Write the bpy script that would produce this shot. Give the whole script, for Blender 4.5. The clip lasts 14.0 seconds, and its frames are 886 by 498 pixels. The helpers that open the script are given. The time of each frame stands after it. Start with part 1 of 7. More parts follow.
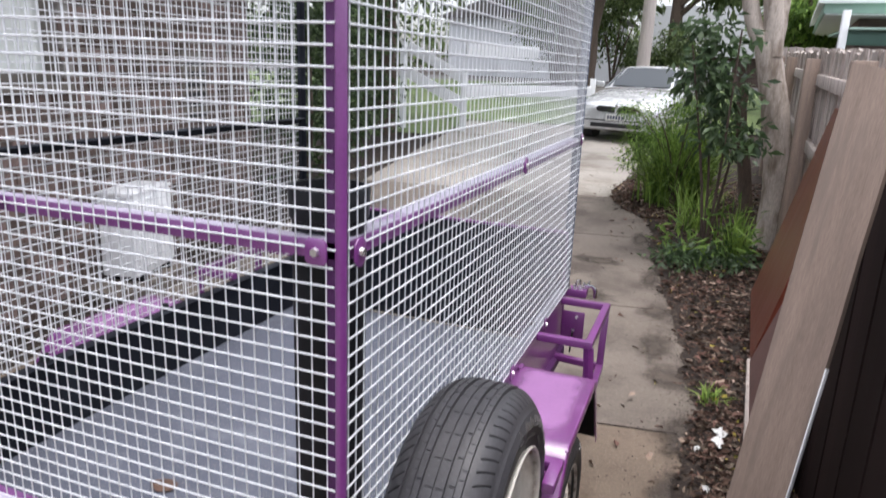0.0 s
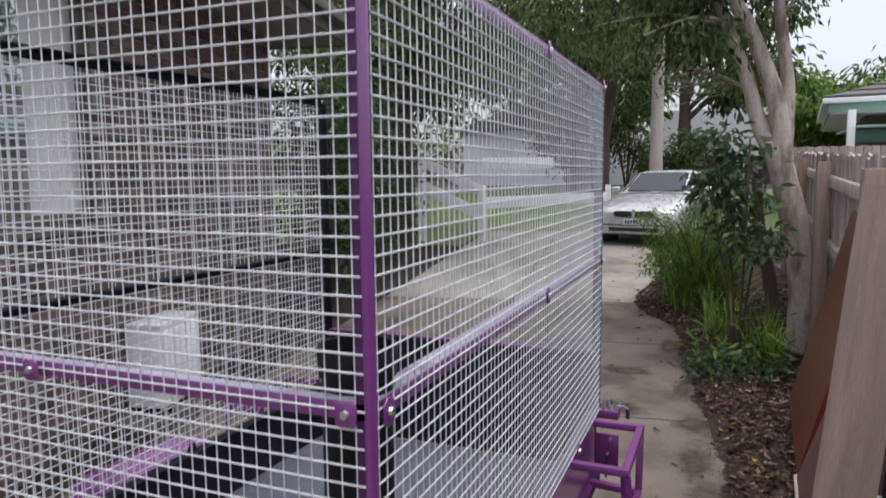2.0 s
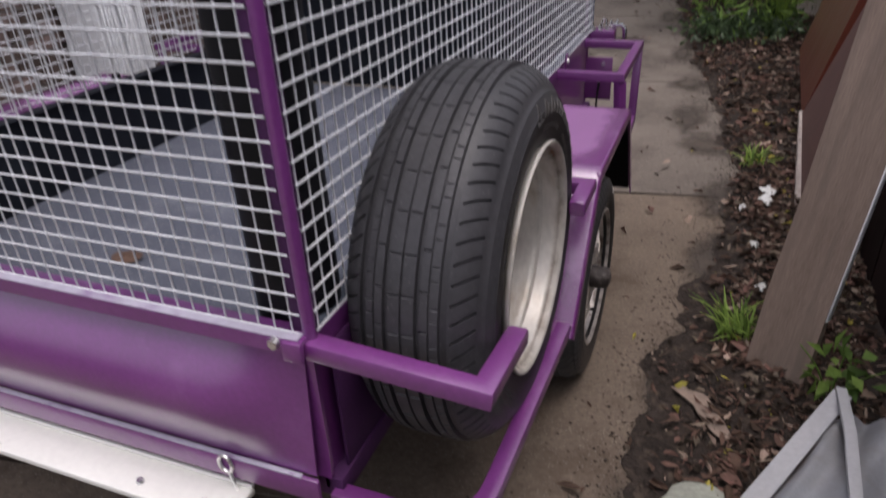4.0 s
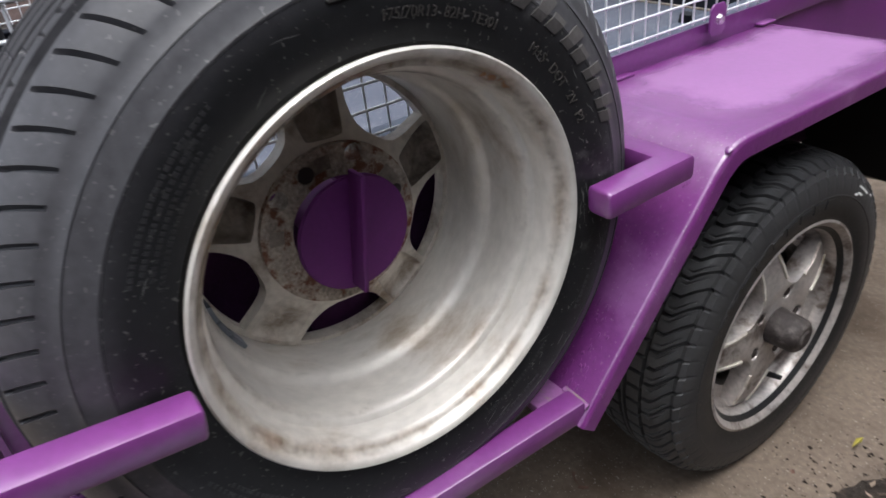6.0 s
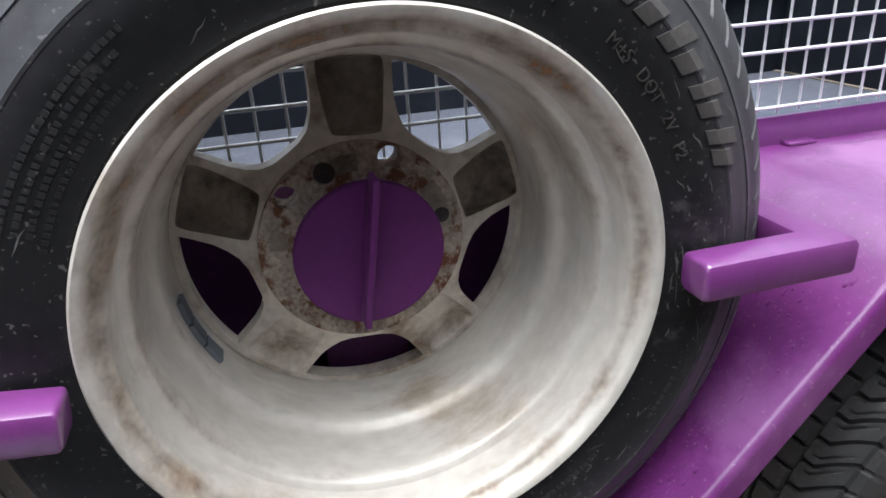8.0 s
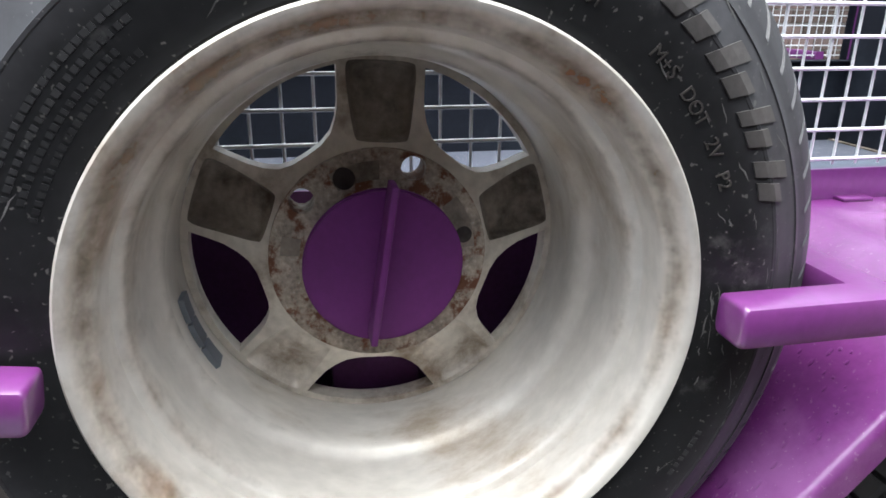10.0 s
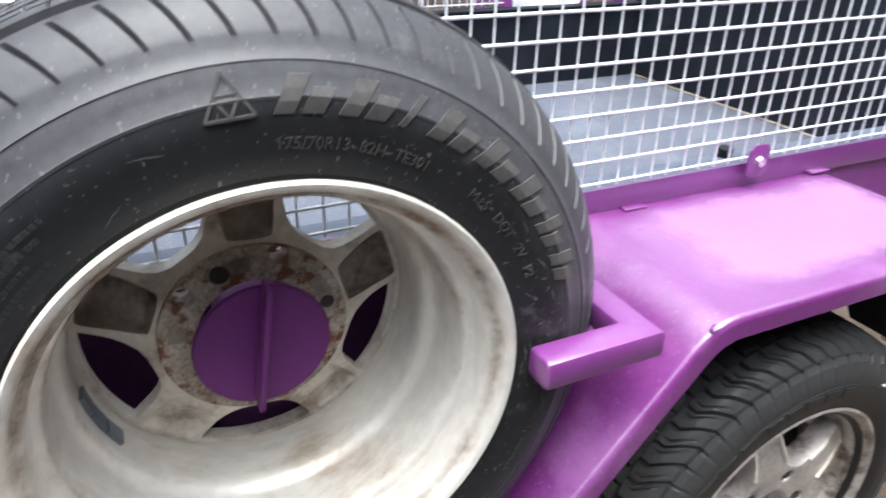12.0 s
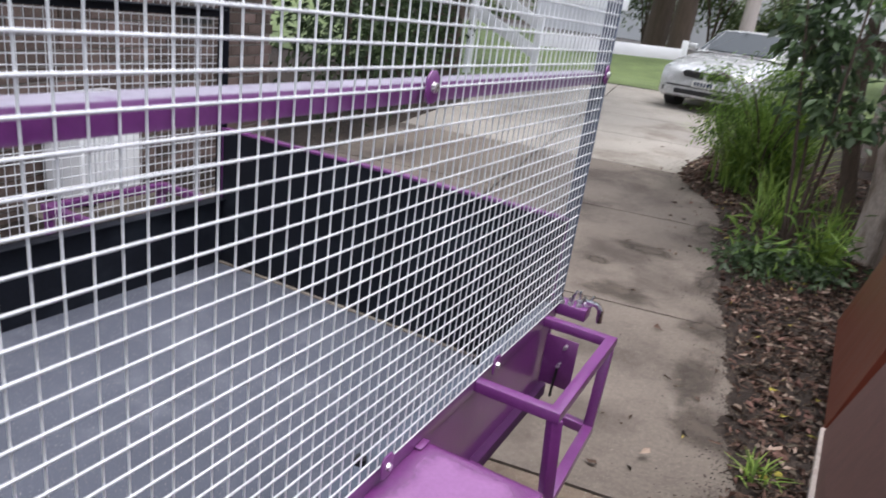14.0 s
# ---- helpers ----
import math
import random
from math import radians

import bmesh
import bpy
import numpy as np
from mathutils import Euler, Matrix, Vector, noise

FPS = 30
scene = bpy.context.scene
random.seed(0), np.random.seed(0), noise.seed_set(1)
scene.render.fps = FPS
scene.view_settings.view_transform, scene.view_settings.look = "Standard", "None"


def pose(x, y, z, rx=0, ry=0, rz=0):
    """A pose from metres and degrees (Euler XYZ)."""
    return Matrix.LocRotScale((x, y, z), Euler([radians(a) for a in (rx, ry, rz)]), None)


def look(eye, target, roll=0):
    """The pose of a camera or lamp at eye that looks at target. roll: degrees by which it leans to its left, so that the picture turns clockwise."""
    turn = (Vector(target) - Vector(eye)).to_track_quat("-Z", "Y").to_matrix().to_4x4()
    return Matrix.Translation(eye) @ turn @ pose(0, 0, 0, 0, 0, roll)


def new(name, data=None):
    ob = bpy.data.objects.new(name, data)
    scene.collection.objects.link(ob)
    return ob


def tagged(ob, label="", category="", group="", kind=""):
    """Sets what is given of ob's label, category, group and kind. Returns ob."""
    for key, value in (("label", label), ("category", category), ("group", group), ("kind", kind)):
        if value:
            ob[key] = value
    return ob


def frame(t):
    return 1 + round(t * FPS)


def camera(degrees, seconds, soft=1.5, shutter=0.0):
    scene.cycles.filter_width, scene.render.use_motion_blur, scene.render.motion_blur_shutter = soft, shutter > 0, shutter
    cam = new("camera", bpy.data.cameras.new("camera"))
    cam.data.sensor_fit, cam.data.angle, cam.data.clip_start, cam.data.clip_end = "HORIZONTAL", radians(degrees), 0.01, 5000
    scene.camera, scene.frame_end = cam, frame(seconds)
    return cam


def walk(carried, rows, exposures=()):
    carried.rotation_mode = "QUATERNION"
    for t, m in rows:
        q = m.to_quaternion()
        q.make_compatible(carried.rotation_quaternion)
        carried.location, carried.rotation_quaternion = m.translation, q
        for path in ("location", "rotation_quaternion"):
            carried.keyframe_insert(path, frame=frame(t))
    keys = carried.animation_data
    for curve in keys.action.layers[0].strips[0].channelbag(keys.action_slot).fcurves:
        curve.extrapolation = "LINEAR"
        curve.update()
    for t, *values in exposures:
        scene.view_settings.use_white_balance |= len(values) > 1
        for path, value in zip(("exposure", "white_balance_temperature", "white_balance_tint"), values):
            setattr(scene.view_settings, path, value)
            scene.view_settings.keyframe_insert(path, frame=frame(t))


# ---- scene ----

# ---------------------------------------------------------------- camera
cam = camera(65.9, 14.0, soft=1.6, shutter=0.3)
PATH = [
    (0, (0.468, -0.832, 1.57), (-0.21, 0.977, 1.051), 2.3),
    (0.5, (0.479, -0.824, 1.642), (-0.225, 1.023, 1.337), 1.5),
    (1, (0.504, -0.834, 1.711), (-0.224, 1.027, 1.619), -0.2),
    (1.5, (0.5, -0.845, 1.722), (-0.264, 1.003, 1.668), -0.0),
    (2, (0.467, -0.841, 1.646), (-0.298, 0.994, 1.434), -0.6),
    (2.5, (0.449, -0.828, 1.561), (-0.391, 0.96, 1.248), 0.1),
    (3, (0.458, -0.791, 1.444), (-0.399, 0.961, 1.002), -2.7),
    (3.5, (0.445, -0.708, 1.32), (-0.351, 0.989, 0.623), -2.0),
    (4, (0.433, -0.591, 1.189), (-0.239, 1.031, 0.231), -2.8),
    (4.2, (0.456, -0.537, 1.143), (-0.2, 1.023, 0.076), -3.0),
    (6.3, (0.632, 0.197, 0.926), (-0.887, 0.957, -0.13), -8.0),
    (6.5, (0.631, 0.241, 0.9), (-0.911, 0.922, -0.176), -8.5),
    (7, (0.623, 0.267, 0.878), (-1.013, 0.835, -0.121), -7.2),
    (7.5, (0.602, 0.278, 0.854), (-1.155, 0.756, 0.026), -6.2),
    (8, (0.583, 0.269, 0.86), (-1.184, 0.742, 0.052), -3.4),
    (10.5, (0.567, 0.288, 0.826), (-1.284, 0.639, 0.153), 1.6),
    (11, (0.57, 0.262, 0.856), (-1.271, 0.604, 0.152), 3.0),
    (11.5, (0.568, 0.244, 0.933), (-1.155, 0.749, 0.051), 2.5),
    (12, (0.601, 0.264, 0.995), (-0.986, 1.046, 0.062), 1.5),
    (12.5, (0.621, 0.27, 1.097), (-0.857, 1.233, 0.155), 5.6),
    (13, (0.594, 0.253, 1.212), (-0.613, 1.485, 0.199), 6.0),
    (13.5, (0.501, 0.269, 1.323), (-0.513, 1.782, 0.497), 6.2),
    (14, (0.469, 0.176, 1.416), (-0.357, 1.872, 0.752), 7.9),
]
EXPOSURES = [(0, 1.48, 6350, 12), (1, 1.10, 6350, 12), (1.5, 0.99, 6350, 12), (2.5, 0.68, 6350, 13.5), (3, 0.59, 6350, 14), (3.5, 0.57, 6450, 15.5), (4, 0.65, 6500, 17), (6.5, 1.73, 6150, 7), (8, 1.96, 6150, 6), (10.5, 2.38, 6150, 5), (11.5, 2.46, 6150, 5), (12, 2.51, 6150, 4.5), (12.5, 2.52, 6150, 5.5), (13, 2.05, 6200, 7.5), (13.5, 1.57, 6200, 9), (14, 1.31, 6300, 12)]
walk(cam, [(t, look(eye, target, roll)) for t, eye, target, roll in PATH], EXPOSURES)

# ---------------------------------------------------------------- world and light
world = bpy.data.worlds.new("overcast")
scene.world = world
world.use_nodes = True
wn, wl = world.node_tree.nodes, world.node_tree.links
sky = wn.new("ShaderNodeTexSky")
sky.sky_type = "NISHITA"
sky.sun_disc = False
sky.sun_elevation, sky.sun_rotation = radians(81), radians(115)
sky.air_density, sky.dust_density = 1.0, 4.0
grey = wn.new("ShaderNodeHueSaturation")
grey.inputs["Saturation"].default_value = 0.36
wl.new(sky.outputs[0], grey.inputs["Color"])
wl.new(grey.outputs[0], wn["Background"].inputs["Color"])
wn["Background"].inputs["Strength"].default_value = 0.15
sun_data = bpy.data.lights.new("sun", "SUN")
sun_data.energy, sun_data.angle, sun_data.color = 0.55, radians(60), (1.0, 0.98, 0.95)
sun = new("sun", sun_data)
sun.matrix_world = look((1.45, -0.65, 10), (0, 0, 0))


# ---------------------------------------------------------------- materials
def material(name, base, rough=0.6, metal=0.0, vary=0.25, scale=6.0, fine=60.0, bump=0.15, stain=None, stain_at=0.62,
             stain_scale=3.0, stain_soft=0.12, coat=0.0, coat_rough=0.24, coat_ior=1.5, depth=0.002, stretch=(1, 1, 1), island=False, rand=0.0, spec=0.5, speck=0.0, ring=None):
    """A surface: base colour with broad and fine variation, stains of a second colour, grain in the relief."""
    m = bpy.data.materials.new(name)
    m.use_nodes = True
    n, l = m.node_tree.nodes, m.node_tree.links
    bsdf = n["Principled BSDF"]
    tc, mp = n.new("ShaderNodeTexCoord"), n.new("ShaderNodeMapping")
    geo = n.new("ShaderNodeNewGeometry")
    mp.inputs["Scale"].default_value = stretch
    l.new(tc.outputs["Object"], mp.inputs[0])
    broad, grain = n.new("ShaderNodeTexNoise"), n.new("ShaderNodeTexNoise")
    broad.inputs["Scale"].default_value, broad.inputs["Detail"].default_value = scale, 5
    grain.inputs["Scale"].default_value, grain.inputs["Detail"].default_value = fine, 4
    for tex in (broad, grain):
        l.new(mp.outputs[0], tex.inputs["Vector"])
    ramp = n.new("ShaderNodeValToRGB")
    dark = [c * (1 - vary) for c in base]
    light = [min(1, c * (1 + vary)) for c in base]
    ramp.color_ramp.elements[0].position, ramp.color_ramp.elements[1].position = 0.3, 0.7
    ramp.color_ramp.elements[0].color, ramp.color_ramp.elements[1].color = (*dark, 1), (*light, 1)
    mixf = n.new("ShaderNodeMath")
    mixf.operation = "MULTIPLY_ADD"
    l.new(grain.outputs["Fac"], mixf.inputs[0])
    mixf.inputs[1].default_value = 0.5
    half = n.new("ShaderNodeMath")
    half.operation = "MULTIPLY"
    half.inputs[1].default_value = 0.5
    l.new(broad.outputs["Fac"], half.inputs[0])
    l.new(half.outputs[0], mixf.inputs[2])
    l.new(mixf.outputs[0], ramp.inputs[0])
    colour = ramp.outputs[0]
    if rand:
        src = geo.outputs["Random Per Island"] if island else n.new("ShaderNodeObjectInfo").outputs["Random"]
        hsv, mr = n.new("ShaderNodeHueSaturation"), n.new("ShaderNodeMapRange")
        mr.inputs["To Min"].default_value, mr.inputs["To Max"].default_value = 1 - rand, 1 + rand
        l.new(src, mr.inputs["Value"])
        l.new(mr.outputs[0], hsv.inputs["Value"])
        hue = n.new("ShaderNodeMapRange")
        hue.inputs["To Min"].default_value, hue.inputs["To Max"].default_value = 0.5 + rand * 0.012, 0.5 - rand * 0.03
        l.new(src, hue.inputs["Value"])
        l.new(hue.outputs[0], hsv.inputs["Hue"])
        l.new(colour, hsv.inputs["Color"])
        colour = hsv.outputs[0]
    if stain:
        st = n.new("ShaderNodeTexNoise")
        st.inputs["Scale"].default_value, st.inputs["Detail"].default_value = stain_scale, 8
        st.inputs["Roughness"].default_value = 0.65
        l.new(mp.outputs[0], st.inputs["Vector"])
        sr = n.new("ShaderNodeMapRange")
        sr.interpolation_type = "SMOOTHSTEP"
        sr.inputs["From Min"].default_value, sr.inputs["From Max"].default_value = stain_at - stain_soft, stain_at + stain_soft
        l.new(st.outputs["Fac"], sr.inputs["Value"])
        mix = n.new("ShaderNodeMix")
        mix.data_type = "RGBA"
        l.new(sr.outputs[0], mix.inputs[0])
        l.new(colour, mix.inputs[6])
        mix.inputs[7].default_value = (*stain, 1)
        colour = mix.outputs[2]
    if speck:
        sp = n.new("ShaderNodeTexNoise")
        sp.inputs["Scale"].default_value, sp.inputs["Detail"].default_value = 260.0, 1
        l.new(mp.outputs[0], sp.inputs["Vector"])
        sm = n.new("ShaderNodeMapRange")
        sm.inputs["From Min"].default_value, sm.inputs["From Max"].default_value = 0.68, 0.74
        sm.inputs["To Max"].default_value = speck
        l.new(sp.outputs["Fac"], sm.inputs["Value"])
        mix2 = n.new("ShaderNodeMix")
        mix2.data_type = "RGBA"
        l.new(sm.outputs[0], mix2.inputs[0])
        l.new(colour, mix2.inputs[6])
        mix2.inputs[7].default_value = (0.55, 0.52, 0.48, 1)
        colour = mix2.outputs[2]
    if ring:
        # worn or dusty band of its own colour between two radii about the x axis
        r0, r1, tint, amount = ring
        sep, sq = n.new("ShaderNodeSeparateXYZ"), n.new("ShaderNodeCombineXYZ")
        l.new(tc.outputs["Object"], sep.inputs[0])
        l.new(sep.outputs["Y"], sq.inputs["Y"])
        l.new(sep.outputs["Z"], sq.inputs["Z"])
        length = n.new("ShaderNodeVectorMath")
        length.operation = "LENGTH"
        l.new(sq.outputs[0], length.inputs[0])
        band = n.new("ShaderNodeMapRange")
        band.interpolation_type = "SMOOTHSTEP"
        band.inputs["From Min"].default_value, band.inputs["From Max"].default_value = r0, r1
        band.inputs["To Max"].default_value = amount
        l.new(length.outputs["Value"], band.inputs["Value"])
        wear = n.new("ShaderNodeMath")
        wear.operation = "MULTIPLY"
        l.new(band.outputs[0], wear.inputs[0])
        l.new(mixf.outputs[0], wear.inputs[1])
        mix3 = n.new("ShaderNodeMix")
        mix3.data_type = "RGBA"
        l.new(wear.outputs[0], mix3.inputs[0])
        l.new(colour, mix3.inputs[6])
        mix3.inputs[7].default_value = (*tint, 1)
        colour = mix3.outputs[2]
    l.new(colour, bsdf.inputs["Base Color"])
    rr = n.new("ShaderNodeMapRange")
    rr.inputs["To Min"].default_value, rr.inputs["To Max"].default_value = max(0.03, rough - 0.14), min(1, rough + 0.14)
    l.new(mixf.outputs[0], rr.inputs["Value"])
    l.new(rr.outputs[0], bsdf.inputs["Roughness"])
    bsdf.inputs["Metallic"].default_value = metal
    bsdf.inputs["Coat Weight"].default_value = coat
    bsdf.inputs["Coat Roughness"].default_value = coat_rough
    bsdf.inputs["Coat IOR"].default_value = coat_ior
    bsdf.inputs["Specular IOR Level"].default_value = spec
    if bump:
        bp = n.new("ShaderNodeBump")
        bp.inputs["Strength"].default_value, bp.inputs["Distance"].default_value = bump, depth
        l.new(mixf.outputs[0], bp.inputs["Height"])
        l.new(bp.outputs[0], bsdf.inputs["Normal"])
    return m


PURPLE = material("purple_paint", (0.172, 0.036, 0.186), 0.34, vary=0.16, scale=9, fine=140, bump=0.16, stain=(0.235, 0.085, 0.25), stain_at=0.66, stain_scale=7, coat=0.85, coat_rough=0.25, coat_ior=1.7, spec=0.5)
# Purple darkened for the shade deep inside the rim
PURPLE_RECESS = material("purple_paint_with_shade", (0.112, 0.020, 0.122), 0.58, vary=0.16, scale=14, fine=160, bump=0.12, stain=(0.10, 0.022, 0.11), stain_at=0.6, stain_scale=12, spec=0.25)
PURPLE_WORN = material("scraped_purple_paint", (0.23, 0.085, 0.235), 0.55, vary=0.25, scale=24, fine=160, bump=0.4, stain=(0.20, 0.17, 0.15), stain_at=0.56, stain_scale=26, stain_soft=0.07, spec=0.4)
PURPLE_ROUGH = material("brushed_purple_paint", (0.150, 0.024, 0.158), 0.42, vary=0.18, scale=8, fine=110, bump=0.40, depth=0.003, coat=1.0, coat_rough=0.22, coat_ior=1.7, stain=(0.215, 0.070, 0.225), stain_at=0.60, stain_scale=9, stain_soft=0.12, speck=0.12, spec=0.4)
# Lightened purple: the sky's light on the level guard top, as colour
TOP_SHEEN = material("pale_sheen_on_paint", (0.345, 0.165, 0.360), 0.5, vary=0.12, scale=9, fine=130, bump=0.25, spec=0.3)
PURPLE_DEEP = material("deep_purple_paint", (0.085, 0.026, 0.098), 0.55, vary=0.3, scale=14, fine=150, bump=0.2, spec=0.3)
# Purple darkened for the shade behind the spare and under the floor
PURPLE_DARK = material("purple_painted_shade", (0.066, 0.019, 0.078), 0.7, vary=0.25, scale=20, fine=200, bump=0.2, spec=0.2)
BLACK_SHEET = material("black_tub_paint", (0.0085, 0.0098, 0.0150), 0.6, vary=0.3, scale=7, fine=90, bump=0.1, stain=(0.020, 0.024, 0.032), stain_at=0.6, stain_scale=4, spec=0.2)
BLACK_PLASTIC = material("black_plastic", (0.007, 0.007, 0.009), 0.45, vary=0.3, fine=120, bump=0.05, spec=0.25)
DECK = material("grey_deck_paint", (0.088, 0.095, 0.121), 0.7, vary=0.16, scale=3, fine=180, bump=0.3, depth=0.0015, stain=(0.128, 0.136, 0.164), stain_at=0.60, stain_scale=5, speck=0.4, spec=0.12)
WIRE = material("galvanised_wire", (0.71, 0.715, 0.73), 0.40, metal=0.25, vary=0.18, scale=12, fine=200, bump=0.1)
ZINC = material("zinc_bolt", (0.75, 0.75, 0.74), 0.28, metal=0.9, vary=0.15, fine=300, bump=0.1)
CHROME = material("chrome", (0.85, 0.86, 0.88), 0.12, metal=1.0, vary=0.08, bump=0.0)
RUBBER = material("tyre_rubber", (0.0115, 0.0115, 0.0125), 0.46, vary=0.35, scale=5, fine=120, bump=0.35, depth=0.0008, stain=(0.060, 0.058, 0.057), stain_at=0.66, stain_scale=15, stain_soft=0.06, speck=0.16, spec=0.36, ring=(0.216, 0.252, (0.082, 0.079, 0.086), 1.0))
SCUFF = material("pale_rubber_scuff", (0.105, 0.102, 0.10), 0.75, vary=0.4, fine=300, bump=0.2, spec=0.3)
RUBBER_MARK = material("raised_rubber", (0.018, 0.017, 0.017), 0.5, vary=0.35, fine=200, bump=0.2, spec=0.5, ring=(0.214, 0.244, (0.112, 0.102, 0.098), 1.3))
RUBBER_DARK = material("tyre_rubber_black", (0.014, 0.014, 0.015), 0.50, vary=0.3, scale=8, fine=160, bump=0.2, depth=0.0006, stain=(0.040, 0.038, 0.036), stain_at=0.66, stain_scale=14, speck=0.12, spec=0.4, ring=(0.185, 0.25, (0.072, 0.071, 0.073), 1.1))
ALLOY = material("oxidised_alloy", (0.66, 0.61, 0.54), 0.42, metal=0.14, vary=0.22, scale=9, fine=110, bump=0.3, depth=0.001, stain=(0.22, 0.16, 0.11), stain_at=0.58, stain_scale=13, stain_soft=0.12, speck=0.12)
BARREL = material("water_marked_alloy", (0.605, 0.570, 0.520), 0.38, metal=0.22, vary=0.16, scale=5, fine=60, bump=0.22, depth=0.0007, stretch=(2, 1, 1), stain=(0.36, 0.29, 0.215), stain_at=0.62, stain_scale=8, stain_soft=0.13, speck=0.25)
RUST_FILM = material("brown_water_stain", (0.26, 0.195, 0.130), 0.55, vary=0.35, scale=20, fine=140, bump=0.3, stain=(0.30, 0.15, 0.065), stain_at=0.58, stain_scale=25, spec=0.3)
LETTER = material("fine_raised_lettering", (0.048, 0.043, 0.040), 0.5, vary=0.3, bump=0.1)
PALE_LAVENDER = material("lavender_flange_and_highlight", (0.42, 0.39, 0.47), 0.6, vary=0.2, scale=10, fine=90, bump=0.2, stain=(0.22, 0.13, 0.26), stain_at=0.62, stain_scale=12, spec=0.3)
GALV = material("grey_painted_flange", (0.115, 0.13, 0.165), 0.65, vary=0.2, scale=8, fine=90, bump=0.2, spec=0.2)
ALLOY_DIRTY = material("grimy_alloy", (0.28, 0.24, 0.20), 0.6, metal=0.15, vary=0.4, scale=18, fine=160, bump=0.5, depth=0.0015, stain=(0.06, 0.04, 0.027), stain_at=0.585, stain_scale=22, stain_soft=0.14)
RUSTY = material("rusty_hub_face", (0.40, 0.34, 0.28), 0.8, metal=0.05, vary=0.6, scale=60, fine=260, bump=1.0, depth=0.003, stain=(0.16, 0.062, 0.030), stain_at=0.545, stain_scale=55, stain_soft=0.06, speck=0.5)
GREASE = material("greasy_rust", (0.040, 0.032, 0.030), 0.6, metal=0.1, vary=0.5, scale=30, fine=200, bump=0.6, stain=(0.17, 0.15, 0.14), stain_at=0.64, stain_scale=30, spec=0.35)
ROAD_ALLOY = material("road_grimed_alloy", (0.48, 0.44, 0.415), 0.40, metal=0.35, vary=0.3, scale=16, fine=140, bump=0.35, depth=0.001, stain=(0.11, 0.078, 0.060), stain_at=0.58, stain_scale=20, stain_soft=0.10, speck=0.15)
LEAD = material("wheel_weight_lead", (0.20, 0.22, 0.25), 0.5, metal=0.5, vary=0.2, bump=0.2)
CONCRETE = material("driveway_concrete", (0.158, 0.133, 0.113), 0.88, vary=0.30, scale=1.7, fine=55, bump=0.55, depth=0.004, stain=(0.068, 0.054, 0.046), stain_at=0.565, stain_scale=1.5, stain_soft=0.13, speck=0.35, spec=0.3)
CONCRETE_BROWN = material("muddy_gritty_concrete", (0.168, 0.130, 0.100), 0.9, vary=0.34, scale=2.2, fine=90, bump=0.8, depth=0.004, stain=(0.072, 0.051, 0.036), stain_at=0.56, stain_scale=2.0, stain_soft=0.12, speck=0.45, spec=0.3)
# Far slabs: the brighter light near the street put into a paler concrete
CONCRETE_LIT = material("concrete_with_open_light", (0.30, 0.275, 0.245), 0.88, vary=0.26, scale=1.5, fine=50, bump=0.5, depth=0.004, stain=(0.16, 0.135, 0.112), stain_at=0.60, stain_scale=1.3, stain_soft=0.13, speck=0.3, spec=0.3)
DAMP = material("damp_dirty_concrete", (0.070, 0.055, 0.045), 0.7, vary=0.45, scale=5, fine=80, bump=0.5, depth=0.003, stain=(0.120, 0.096, 0.078), stain_at=0.58, stain_scale=7, stain_soft=0.15, spec=0.35)


def fade_out(m, speckle):
    """A film that thins out towards its margin: the attribute says how thick it lies."""
    n, l = m.node_tree.nodes, m.node_tree.links
    thick, clear, mix = n.new("ShaderNodeAttribute"), n.new("ShaderNodeBsdfTransparent"), n.new("ShaderNodeMixShader")
    thick.attribute_name = "thickness"
    tex, add, cut = n.new("ShaderNodeTexNoise"), n.new("ShaderNodeMath"), n.new("ShaderNodeMapRange")
    tex.inputs["Scale"].default_value, tex.inputs["Detail"].default_value, tex.inputs["Roughness"].default_value = speckle, 8, 0.7
    l.new(n["Texture Coordinate"].outputs["Object"], tex.inputs["Vector"])
    add.operation = "ADD"
    l.new(thick.outputs["Fac"], add.inputs[0])
    l.new(tex.outputs["Fac"], add.inputs[1])
    cut.interpolation_type = "SMOOTHSTEP"
    cut.inputs["From Min"].default_value, cut.inputs["From Max"].default_value, cut.inputs["To Max"].default_value = 0.72, 1.35, 0.8
    l.new(add.outputs[0], cut.inputs["Value"])
    l.new(cut.outputs[0], mix.inputs[0])
    l.new(clear.outputs[0], mix.inputs[1])
    l.new(n["Principled BSDF"].outputs[0], mix.inputs[2])
    l.new(mix.outputs[0], n["Material Output"].inputs["Surface"])


fade_out(DAMP, 9.0)
fade_out(RUST_FILM, 26.0)
fade_out(TOP_SHEEN, 7.0)
SOIL = material("dark_soil", (0.034, 0.026, 0.022), 0.95, vary=0.6, scale=16, fine=110, bump=1.0, depth=0.02, stain=(0.085, 0.064, 0.050), stain_at=0.58, stain_scale=24, stain_soft=0.08, spec=0.2)
LEAF_LITTER = material("dead_leaves", (0.088, 0.056, 0.039), 0.8, vary=0.4, scale=12, fine=60, bump=0.3, island=True, rand=0.85, spec=0.25)
LEAF_PALE = material("bleached_leaves", (0.235, 0.185, 0.140), 0.8, vary=0.35, scale=12, fine=60, bump=0.3, island=True, rand=0.7, spec=0.25)
LEAF_FRESH = material("yellowed_leaves", (0.34, 0.30, 0.055), 0.6, vary=0.35, scale=20, fine=60, bump=0.2, island=True, rand=0.5, spec=0.3)
LAWN = material("lawn_grass", (0.110, 0.150, 0.052), 0.9, vary=0.45, scale=2, fine=30, bump=0.6, depth=0.03)
